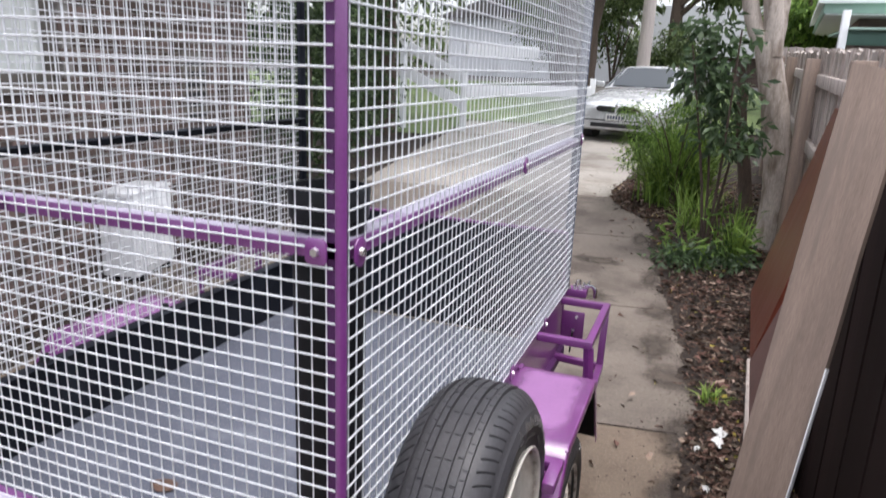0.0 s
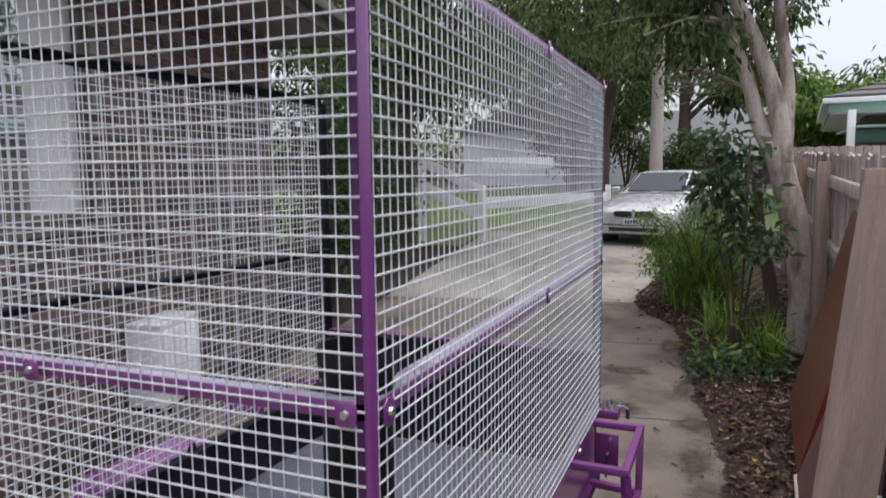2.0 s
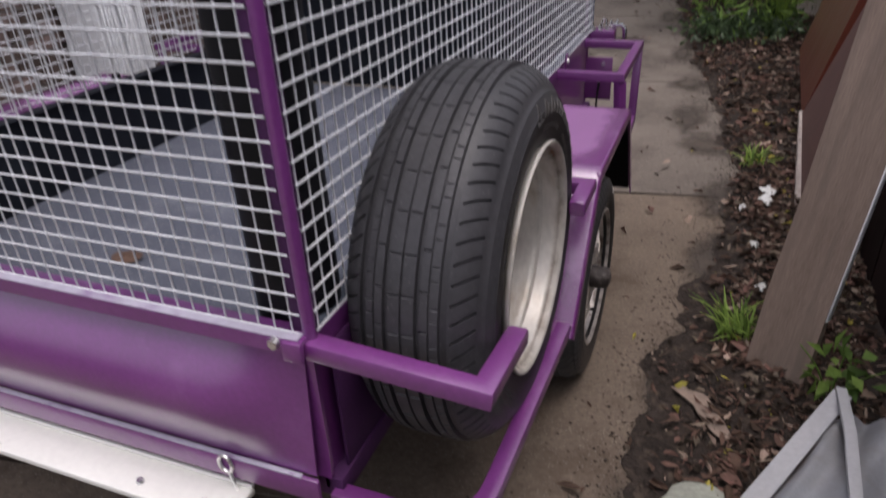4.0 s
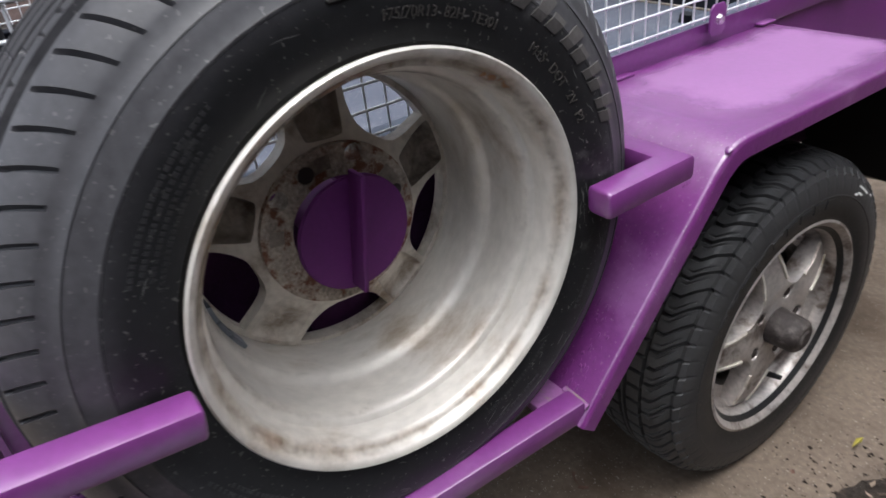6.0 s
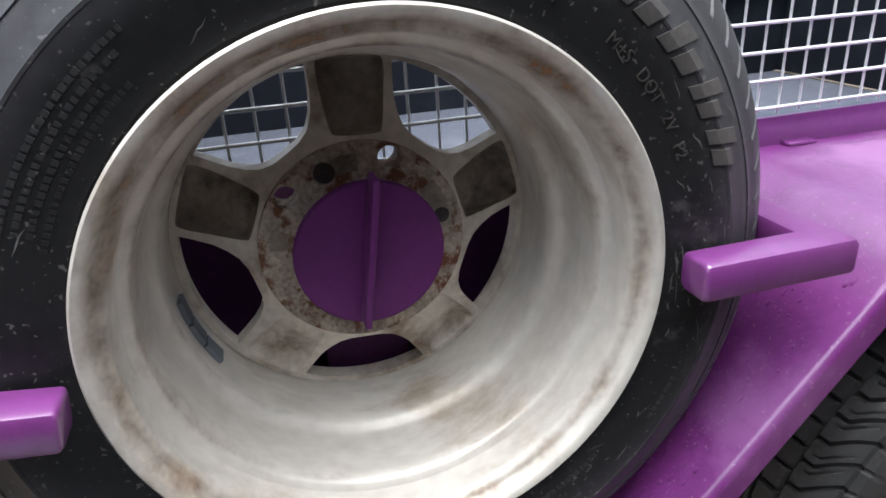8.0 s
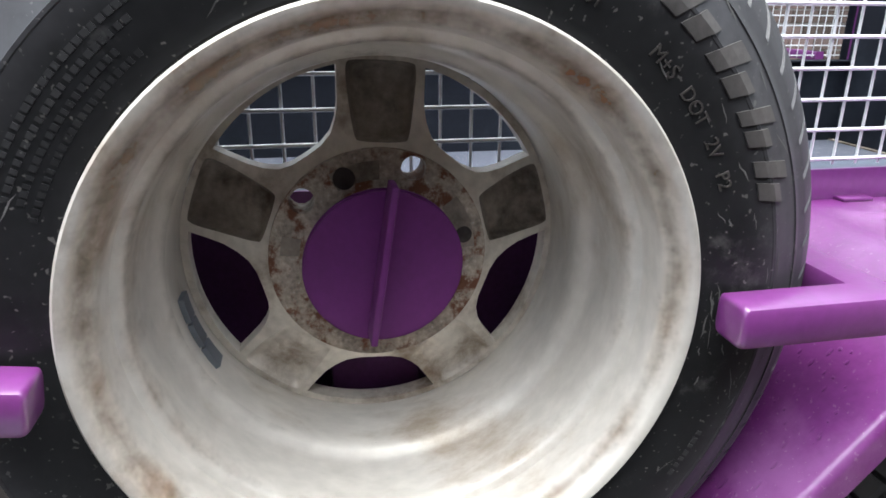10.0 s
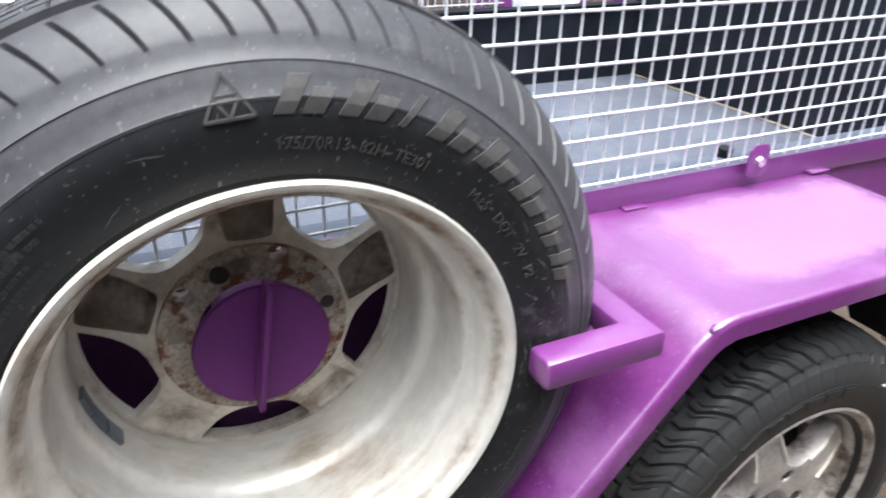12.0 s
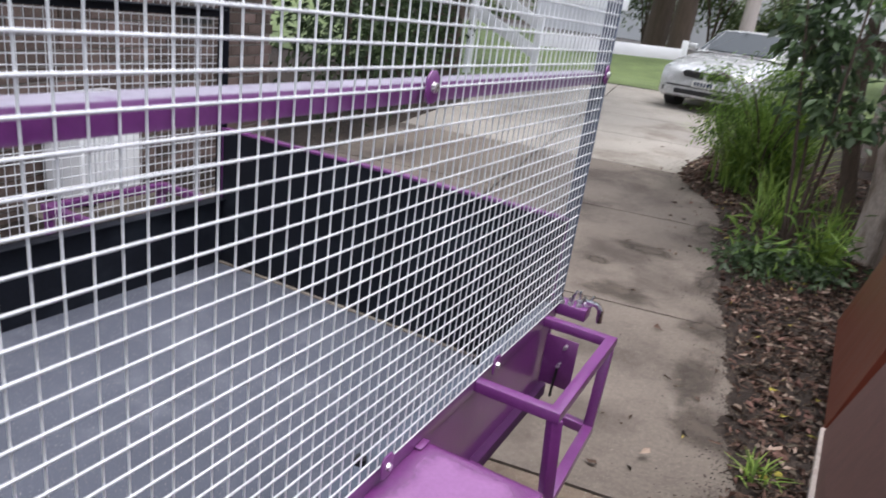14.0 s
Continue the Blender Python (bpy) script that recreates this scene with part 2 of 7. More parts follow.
GRASS_BLADE = material("grass_blades", (0.215, 0.340, 0.075), 0.6, vary=0.3, island=True, rand=0.6, bump=0.1, spec=0.25)
GREY_WOOD = material("weathered_grey_timber", (0.275, 0.206, 0.166), 0.85, vary=0.30, scale=4, fine=40, bump=0.6, depth=0.003, stretch=(9, 9, 0.8), stain=(0.22, 0.17, 0.14), stain_at=0.58, stain_scale=3, spec=0.3)
PALING = material("paling_timber", (0.42, 0.365, 0.33), 0.9, vary=0.3, scale=4, fine=40, bump=0.6, depth=0.003, stretch=(9, 9, 0.8), rand=0.25, stain=(0.20, 0.16, 0.135), stain_at=0.6, stain_scale=3, spec=0.3)
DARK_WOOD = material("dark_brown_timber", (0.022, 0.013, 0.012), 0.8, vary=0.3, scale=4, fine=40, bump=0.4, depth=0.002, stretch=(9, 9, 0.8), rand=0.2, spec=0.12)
RED_WOOD = material("red_brown_timber", (0.125, 0.029, 0.016), 0.36, vary=0.30, scale=3, fine=30, bump=0.25, stretch=(7, 7, 0.7), stain=(0.10, 0.030, 0.020), stain_at=0.60, stain_scale=2.5, coat=0.15)
BARK = material("smooth_pale_bark", (0.47, 0.40, 0.345), 0.85, vary=0.35, scale=7, fine=50, bump=0.7, depth=0.008, stretch=(2, 2, 0.6), stain=(0.19, 0.145, 0.11), stain_at=0.56, stain_scale=4)
BARK_DARK = material("dark_bark", (0.085, 0.06, 0.045), 0.9, vary=0.4, scale=5, fine=40, bump=0.9, depth=0.02, stretch=(3, 3, 0.5))
LEAF = material("glossy_dark_leaves", (0.080, 0.132, 0.060), 0.36, vary=0.3, island=True, rand=0.6, bump=0.0, spec=0.6)
LEAF_LIGHT = material("bright_green_leaves", (0.140, 0.240, 0.055), 0.55, vary=0.3, island=True, rand=0.6, bump=0.0, spec=0.25)
LEAF_GUM = material("gum_leaves", (0.098, 0.142, 0.054), 0.5, vary=0.3, island=True, rand=0.7, bump=0.0, spec=0.3)
LEAF_DEEP = material("deep_green_hedge_leaves", (0.048, 0.078, 0.033), 0.5, vary=0.3, island=True, rand=0.6, bump=0.0, spec=0.3)


def let_light_through(m, share):
    """Thin leaves pass part of the light on to their far side."""
    n, l = m.node_tree.nodes, m.node_tree.links
    bsdf, out = n["Principled BSDF"], n["Material Output"]
    thin, mix = n.new("ShaderNodeBsdfTranslucent"), n.new("ShaderNodeMixShader")
    l.new(bsdf.inputs["Base Color"].links[0].from_socket, thin.inputs["Color"])
    mix.inputs[0].default_value = share
    l.new(bsdf.outputs[0], mix.inputs[1])
    l.new(thin.outputs[0], mix.inputs[2])
    l.new(mix.outputs[0], out.inputs["Surface"])


for leaf in (LEAF, LEAF_LIGHT, LEAF_GUM, LEAF_DEEP, GRASS_BLADE):
    let_light_through(leaf, 0.5)
BRICK = material("brown_brick", (0.140, 0.104, 0.090), 0.9, vary=0.4, scale=9, fine=90, bump=0.5, depth=0.003, rand=0.45, spec=0.2)
MORTAR = material("mortar", (0.27, 0.25, 0.23), 0.95, vary=0.2, scale=8, fine=120, bump=0.5)
PLASTER = material("pale_painted_wall", (0.66, 0.67, 0.68), 0.8, vary=0.06, scale=2, fine=60, bump=0.15)
WHITE = material("white_painted_timber", (0.78, 0.79, 0.80), 0.55, vary=0.05, scale=4, fine=80, bump=0.15)
WHITE_PLASTIC = material("white_plastic", (0.88, 0.89, 0.90), 0.4, vary=0.04, fine=80, bump=0.05)
ALU = material("cream_aluminium", (0.82, 0.81, 0.76), 0.45, metal=0.1, vary=0.06, scale=5, fine=90, bump=0.1, stain=(0.45, 0.43, 0.39), stain_at=0.72, stain_scale=12, stain_soft=0.05)
FASCIA = material("brown_fascia_paint", (0.155, 0.135, 0.115), 0.6, vary=0.2, fine=50, bump=0.2)
SOFFIT = material("eave_lining", (0.30, 0.28, 0.25), 0.8, vary=0.15, scale=3, bump=0.15)
TILE = material("grey_roof_tiles", (0.13, 0.12, 0.115), 0.85, vary=0.35, fine=40, bump=0.5, rand=0.25)
GREEN_TRIM = material("pale_green_fascia", (0.30, 0.42, 0.36), 0.6, vary=0.12, bump=0.1)
GREEN_DARK = material("dark_green_gutter", (0.07, 0.14, 0.11), 0.5, vary=0.12, bump=0.1)
CURTAIN = material("pale_curtain", (0.72, 0.74, 0.70), 0.9, vary=0.1, bump=0.2)
CAR_PAINT = material("silver_car_paint", (0.63, 0.635, 0.64), 0.26, metal=0.3, vary=0.05, fine=200, bump=0.0, coat=0.7)
CAR_BLACK = material("car_black_trim", (0.015, 0.015, 0.016), 0.5, vary=0.2, bump=0.05)
LAMP_LENS = material("headlight_lens", (0.62, 0.64, 0.66), 0.1, metal=0.4, vary=0.1, bump=0.0, coat=1.0)
PLATE = material("number_plate_face", (0.72, 0.72, 0.68), 0.5, vary=0.04, bump=0.0)
INK = material("dark_lettering", (0.03, 0.04, 0.08), 0.6, vary=0.1, bump=0.0)
ASPHALT = material("street_asphalt", (0.075, 0.072, 0.07), 0.9, vary=0.25, fine=60, bump=0.5)
PAPER = material("white_litter_paper", (0.8, 0.8, 0.78), 0.8, vary=0.05, bump=0.3)
TARP = material("grey_tarpaulin", (0.235, 0.24, 0.26), 0.45, vary=0.15, scale=5, fine=120, bump=0.4, stain=(0.20, 0.19, 0.19), stain_at=0.62, stain_scale=4)
HEM = material("pale_tarpaulin_hem", (0.40, 0.40, 0.415), 0.5, vary=0.12, scale=6, fine=90, bump=0.4)
STONE = material("pale_stone", (0.32, 0.33, 0.28), 0.9, vary=0.3, scale=9, fine=80, bump=0.8, depth=0.006)


def glass_material(name, colour, rough=0.02, alpha=0.6, mirror=0.0):
    m = bpy.data.materials.new(name)
    m.use_nodes = True
    b = m.node_tree.nodes["Principled BSDF"]
    b.inputs["Base Color"].default_value = (*colour, 1)
    b.inputs["Roughness"].default_value = rough
    b.inputs["Transmission Weight"].default_value = alpha
    b.inputs["IOR"].default_value = 1.5
    b.inputs["Metallic"].default_value = mirror
    return m


GLASS = glass_material("window_glass", (0.75, 0.8, 0.8), 0.02, 0.8, 0.45)
CAR_GLASS = glass_material("windscreen_glass", (0.035, 0.042, 0.046), 0.03, 0.0, 0.0)


# ---------------------------------------------------------------- mesh helpers
def finish(ob, mat, smooth):
    mats = mat if isinstance(mat, (list, tuple)) else [mat]
    for m in mats:
        ob.data.materials.append(m)
    if smooth:
        ob.data.polygons.foreach_set("use_smooth", [True] * len(ob.data.polygons))
        if smooth != "all":
            ob.data.set_sharp_from_angle(angle=radians(38))
    return ob


def part(name, bm, mat, parent=None, label="", smooth=True):
    """Link a bmesh as one mesh object under a thing or a part."""
    me = bpy.data.meshes.new(name)
    bm.normal_update()
    bm.to_mesh(me)
    bm.free()
    ob = finish(new(name, me), mat, smooth)
    if parent:
        ob.parent = parent
    if label:
        ob["label"] = label
    return ob


def raw(name, verts, faces, mat, parent=None, label="", smooth=False):
    me = bpy.data.meshes.new(name)
    me.from_pydata([tuple(v) for v in verts], [], faces)
    me.update()
    ob = finish(new(name, me), mat, smooth)
    if parent:
        ob.parent = parent
    if label:
        ob["label"] = label
    return ob


def thing(name, label, category, group="", at=(0, 0, 0), kind=""):
    ob = new(name)
    ob.location = at
    ob.empty_display_size = 0.1
    return tagged(ob, label, category, group, kind)


def box(lo, hi, bevel=0.0, bm=None, segments=2):
    """A box from corner to corner, with rounded edges."""
    bm = bm or bmesh.new()
    mid = [(a + b) / 2 for a, b in zip(lo, hi)]
    size = [max(abs(b - a), 1e-5) for a, b in zip(lo, hi)]
    made = bmesh.ops.create_cube(bm, size=1.0, matrix=Matrix.LocRotScale(mid, None, size))["verts"]
    if bevel:
        edges = list({e for v in made for e in v.link_edges})
        bmesh.ops.bevel(bm, geom=edges, offset=bevel, segments=segments, profile=0.5, affect="EDGES")
    return bm


def beam(a, b, w, h, bevel=0.002, up=(0, 0, 1), bm=None):
    """A bar of section w x h from a to b; h lies along up."""
    bm = bm or bmesh.new()
    a, b = Vector(a), Vector(b)
    d = b - a
    y = d.normalized()
    x = y.cross(Vector(up))
    if x.length < 1e-4:
        x = y.cross(Vector((1, 0, 0)))
    x.normalize()
    z = x.cross(y)
    m = Matrix((x, y, z)).transposed().to_4x4()
    m.translation = (a + b) / 2
    made = bmesh.ops.create_cube(bm, size=1.0, matrix=m @ Matrix.Diagonal((w, d.length, h, 1)))["verts"]
    if bevel:
        edges = list({e for v in made for e in v.link_edges})
        bmesh.ops.bevel(bm, geom=edges, offset=bevel, segments=2, profile=0.5, affect="EDGES")
    return bm


def rod(a, b, r, r2=None, seg=10, bm=None):
    bm = bm or bmesh.new()
    a, b = Vector(a), Vector(b)
    d = b - a
    m = Matrix.Translation((a + b) / 2) @ d.to_track_quat("Z", "Y").to_matrix().to_4x4()
    bmesh.ops.create_cone(bm, cap_ends=True, segments=seg, radius1=r, radius2=r if r2 is None else r2, depth=d.length, matrix=m)
    return bm


def sweep(points, w, h, up=(0, 0, 1), closed=False, bm=None, corner=0.1, soft_end=0.0):
    """A rectangular tube with rounded edges along a line of points, mitred at the bends; h lies along up."""
    bm = bm or bmesh.new()
    pts = [Vector(p) for p in points]
    up = Vector(up)
    c = corner * min(w, h)
    sec = []
    for k, (su, sv) in enumerate(((1, -1), (1, 1), (-1, 1), (-1, -1))):
        for q in range(3):
            a = math.pi / 2 * (k - 1) + math.pi / 4 * q
            sec.append((su * (w / 2 - c) + c * math.cos(a), sv * (h / 2 - c) + c * math.sin(a)))
    rings = []
    for i, p in enumerate(pts):
        before = (p - pts[i - 1]).normalized() if i or closed else None
        after = (pts[(i + 1) % len(pts)] - p).normalized() if i < len(pts) - 1 or closed else None
        d = (before + after).normalized() if before and after else (before or after)
        side = d.cross(up).normalized()
        top = side.cross(d).normalized()
        stretch = 1 / max(0.4, d.dot(after or before))
        layers = [(0.0, 0.0)]
        if soft_end and not closed and i in (0, len(pts) - 1):      # rounded end
            layers = [(soft_end * (1 - math.cos(b)), soft_end * (1 - math.sin(b))) for b in (0.0, math.pi / 6, math.pi / 3, math.pi / 2)]
            if i:
                layers = [(-f, t) for f, t in layers[::-1]]
        for fore, thin in layers:
            rings.append([bm.verts.new(p + d * fore + side * (u * stretch - math.copysign(thin, u)) + top * (v - math.copysign(thin, v))) for u, v in sec])
    n = len(sec)
    for i in range(len(rings) - (0 if closed else 1)):
        a, b = rings[i], rings[(i + 1) % len(rings)]
        for k in range(n):
            bm.faces.new((a[k], a[(k + 1) % n], b[(k + 1) % n], b[k]))
    if not closed:
        bm.faces.new(rings[0][::-1])
        bm.faces.new(rings[-1])
    bmesh.ops.recalc_face_normals(bm, faces=bm.faces)
    return bm


def lathe(profile, seg=96, bm=None, close=False):
    """Turn a line of (radius, x) about the x axis."""
    bm = bm or bmesh.new()
    rings = []
    for r, x in profile:
        rings.append([bm.verts.new((x, r * math.cos(2 * math.pi * i / seg), r * math.sin(2 * math.pi * i / seg))) for i in range(seg)])
    for a, b in zip(rings, rings[1:] + ([rings[0]] if close else [])):
        for i in range(seg):
            bm.faces.new((a[i], a[(i + 1) % seg], b[(i + 1) % seg], b[i]))
    bmesh.ops.recalc_face_normals(bm, faces=bm.faces)
    return bm


def prism(outline, lo, hi, axis="x", bevel=0.0, bm=None):
    """An outline of (u, v) pushed along an axis: u, v are y, z for x; x, z for y; x, y for z."""
    bm = bm or bmesh.new()

    def at(u, v, w):
        return {"x": (w, u, v), "y": (u, w, v), "z": (u, v, w)}[axis]

    a = [bm.verts.new(at(u, v, lo)) for u, v in outline]
    b = [bm.verts.new(at(u, v, hi)) for u, v in outline]
    faces = [bm.faces.new(a), bm.faces.new(b[::-1])]
    n = len(outline)
    for i in range(n):
        faces.append(bm.faces.new((a[i], b[i], b[(i + 1) % n], a[(i + 1) % n])))
    bmesh.ops.recalc_face_normals(bm, faces=faces)
    if bevel:
        bmesh.ops.bevel(bm, geom=list({e for f in faces for e in f.edges}), offset=bevel, segments=2, profile=0.5, affect="EDGES")
    return bm


def ground_z(x, y):
    """The drive lies level by the trailer and climbs gently towards the street, then by a grassy bank."""
    return float(np.interp(y, [3, 15, 17.2, 22, 40], [0.0, 0.36, 0.387, 1.02, 1.15]))


# ---------------------------------------------------------------- ground, drive, street
TURN = radians(9)          # the drive and the house stand turned against the trailer


def plot(u, v):
    """Plan of the property: u across the drive, v along it, from a point under the trailer's corner."""
    return Vector((u * math.cos(TURN) - v * math.sin(TURN), u * math.sin(TURN) + v * math.cos(TURN)))


def build_ground():
    rows = [-60, -20, -8, -4, -2, -1, 0, 1, 2, 3, 4, 5, 6, 7, 8, 10, 12, 15, 17.2, 19.5, 22, 30, 40, 80, 200, 600]
    cols = [-600, -150, -60, -25, -12, -8, -5, -3, -2, -1, 0, 1, 2, 3, 5, 8, 12, 25, 60, 150, 600]
    verts = [(x, y, ground_z(x, y) - 0.03) for y in rows for x in cols]
    n = len(cols)
    faces = [(j * n + i, j * n + i + 1, j * n + n + i + 1, j * n + n + i) for j in range(len(rows) - 1) for i in range(n - 1)]
    tagged(raw("ground", verts, faces, SOIL, smooth="all"), "dark damp soil strewn with bark", "ground", kind="structure")

    drive = thing("driveway", "stained grey concrete driveway slabs with open joints", "driveway", kind="structure")
    joints = [-8.4, -6.7, -5.0, -3.2, -1.5, 0.30, 2.06, 3.72, 5.6, 7.4, 9.2, 11.0, 13.0, 15.2, 17.2, 19.4, 21.8, 23.9, 26.0]
    for v0, v1 in zip(joints, joints[1:]):
        u_sets = [(0.2, 3.4)] if v0 > 15 else [(-2.45, 0.72)] if v0 < -2 else [(-2.45, 1.10)] if v0 < 3 else [(-2.45, -0.82), (-0.80, 1.10)]
        for u0, u1 in u_sets:
            bm = bmesh.new()
            steps = 4
            cross = [u0, u0 + 0.012, u1 - 0.012, u1]
            grid = []
            for k in range(steps + 1):
                v = v0 + 0.008 + (v1 - v0 - 0.016) * k / steps
                row = []
                for i, u in enumerate(cross):
                    p = plot(u, v)
                    drop = 0.012 if i in (0, 3) else 0.0
                    if k in (0, steps):
                        drop = max(drop, 0.006)
                    row.append(bm.verts.new((p.x, p.y, ground_z(p.x, p.y) - drop)))
                grid.append(row)
            for a, b in zip(grid, grid[1:]):
                for i in range(3):
                    bm.faces.new((a[i], a[i + 1], b[i + 1], b[i]))
            geom = bmesh.ops.extrude_face_region(bm, geom=list(bm.faces))["geom"]
            for g in geom:
                if isinstance(g, bmesh.types.BMVert):
                    g.co.z -= 0.06
            bmesh.ops.recalc_face_normals(bm, faces=bm.faces)
            # the furthest slabs carry the open sky's light in their colour
            part("slab", bm, CONCRETE_BROWN if v0 < 2 else CONCRETE if v0 < 7 else CONCRETE_LIT, drive)

    def sheet(name, u0, u1, v0, v1, lift, mat, label, category, n=12, across=2):
        verts, faces = [], []
        for j in range(n + 1):
            for i in range(across + 1):
                p = plot(u0 + (u1 - u0) * i / across, v0 + (v1 - v0) * j / n)
                verts.append((p.x, p.y, ground_z(p.x, p.y) + lift))
        for j in range(n):
            for i in range(across):
                k = j * (across + 1) + i
                faces.append((k, k + 1, k + across + 2, k + across + 1))
        return tagged(raw(name, verts, faces, mat, smooth="all"), label, category, kind="structure")

    sheet("lawn", -9, -2.5, 12.3, 15.2, 0.0, LAWN, "short green front lawn beside the drive", "lawn", 24, 8)
    for u0, u1 in ((-60, 0.18), (3.42, 60)):
        sheet("verge", u0, u1, 15.25, 26, 0.004, LAWN, "mown grass bank along the street", "verge", 30, 60)
    sheet("road", -60, 60, 26.2, 34, -0.02, ASPHALT, "grey asphalt suburban street", "road", 12, 90)
    sheet("kerb", -60, 60, 26.0, 26.2, 0.05, CONCRETE, "pale concrete kerb along the street", "kerb", 2, 90)
    # dark wash of soil and water on the slabs along the bed
    for k, (x, y, rx, ry) in enumerate(((0.46, 0.9, 0.13, 0.30), (0.50, 1.6, 0.12, 0.30), (0.53, 2.15, 0.14, 0.26), (0.45, 2.75, 0.20, 0.22), (0.34, 3.15, 0.12, 0.34), (0.30, 3.75, 0.16, 0.20), (0.20, 4.45, 0.10, 0.30), (-0.20, 3.9, 0.30, 0.16), (-0.25, 4.75, 0.26, 0.14), (0.02, 5.6, 0.12, 0.35), (0.40, 0.2, 0.14, 0.45), (-0.45, 4.3, 0.14, 0.10))):
        n, rings = 60, 6
        verts, thick = [], []
        for g in range(rings):
            t = 1 - g / rings
            for q in range(n):
                a = 2 * math.pi * q / n
                c, d = math.cos(a), math.sin(a)
                f = 1.25 * t * (1 + 0.34 * noise.noise(Vector((c * 1.3, d * 1.3, k * 3.1))) + 0.2 * noise.noise(Vector((c * 4, d * 4, k * 5.3))))
                px, py = x + rx * f * c, y + ry * f * d
                verts.append((px, py, ground_z(px, py) + 0.002 + 0.0002 * k))
                thick.append(1 - t)
        verts.append((x, y, ground_z(x, y) + 0.002 + 0.0002 * k))
        thick.append(1.0)
        faces = [(g * n + q, g * n + (q + 1) % n, (g + 1) * n + (q + 1) % n, (g + 1) * n + q) for g in range(rings - 1) for q in range(n)]
        faces += [((rings - 1) * n + q, (rings - 1) * n + (q + 1) % n, rings * n) for q in range(n)]
        patch = raw("damp_patch", verts, faces, DAMP, drive, "dark damp stain of washed-out soil", smooth="all")
        patch.data.attributes.new("thickness", "FLOAT", "POINT").data.foreach_set("value", thick)


build_ground()


# ---------------------------------------------------------------- trailer
W, L = 1.28, 1.91          # cage width and length
FLOOR, RAIL, MID, TOP = 0.44, 0.68, 1.305, 1.985
PITCH, PITCH_UP = 0.0258, 0.0284

trailer = thing("box_trailer", "purple steel box trailer with a galvanised mesh cage", "trailer")


def mesh_panel(name, origin, along, length, z0, z1, out, label):
    """Welded mesh: level wires on the outside, upright ones behind them, in one joined mesh."""
    verts, faces = [], []
    along, out, up = Vector(along), Vector(out), Vector((0, 0, 1))

    def wire(a, b, u, v, wr):
        k = len(verts)
        for p in (a, b):
            for c, s in ((1, 0), (0.5, 0.87), (-0.5, 0.87), (-1, 0), (-0.5, -0.87), (0.5, -0.87)):
                verts.append(p + u * (c * wr) + v * (s * wr))
        for i in range(6):
            faces.append((k + i, k + (i + 1) % 6, k + 6 + (i + 1) % 6, k + 6 + i))

    o = Vector(origin)
    n = int((length - 0.024) / PITCH)
    gap = (length - n * PITCH) / 2
    rng = random.Random(name)
    for i in range(n + 1):
        p = o + along * (gap + i * PITCH + rng.uniform(-0.0007, 0.0007))
        wire(p + up * z0, p + up * z1 + along * rng.uniform(-0.001, 0.001), along, out, 0.0014)
    m = round((z1 - z0) / PITCH_UP)
    for j in range(m + 1):
        z = z0 + 0.006 + j * (z1 - z0 - 0.012) / m
        a = o + up * z + out * 0.0029 + along * (0.006 + rng.uniform(-0.002, 0.002))
        wire(a, a + along * (length - 0.012 + rng.uniform(-0.003, 0.003)), up, out, 0.0018)
    return raw(name, verts, faces, WIRE, trailer, label, smooth="all")


def clamp_plate(center, normal, w=0.056, h=0.056, cut=0.010, bolt=True):
    """A plate with cut corners that holds the mesh to the rail, with its bolt head."""
    half = [(-w / 2 + cut, -h / 2), (w / 2 - cut, -h / 2), (w / 2, -h / 2 + cut), (w / 2, h / 2 - cut), (w / 2 - cut, h / 2), (-w / 2 + cut, h / 2), (-w / 2, h / 2 - cut), (-w / 2, -h / 2 + cut)]
    axis = "x" if abs(normal[0]) > 0.5 else "y"
    s = 1 if sum(normal) > 0 else -1
    cx, cy, cz = center
    if axis == "x":
        ob = part("clamp_plate", prism([(u + cy, v + cz) for u, v in half], cx, cx + 0.004 * s, "x", 0.0012), PURPLE, trailer)
        a, b = (cx + 0.003 * s, cy, cz), (cx + 0.010 * s, cy, cz)
    else:
        ob = part("clamp_plate", prism([(u + cx, v + cz) for u, v in half], cy, cy + 0.004 * s, "y", 0.0012), PURPLE, trailer)
        a, b = (cx, cy + 0.003 * s, cz), (cx, cy + 0.010 * s, cz)
    if bolt:
        part("bolt", rod(a, b, 0.0075, 0.0065, 6), ZINC, ob, "zinc bolt head")
    return ob


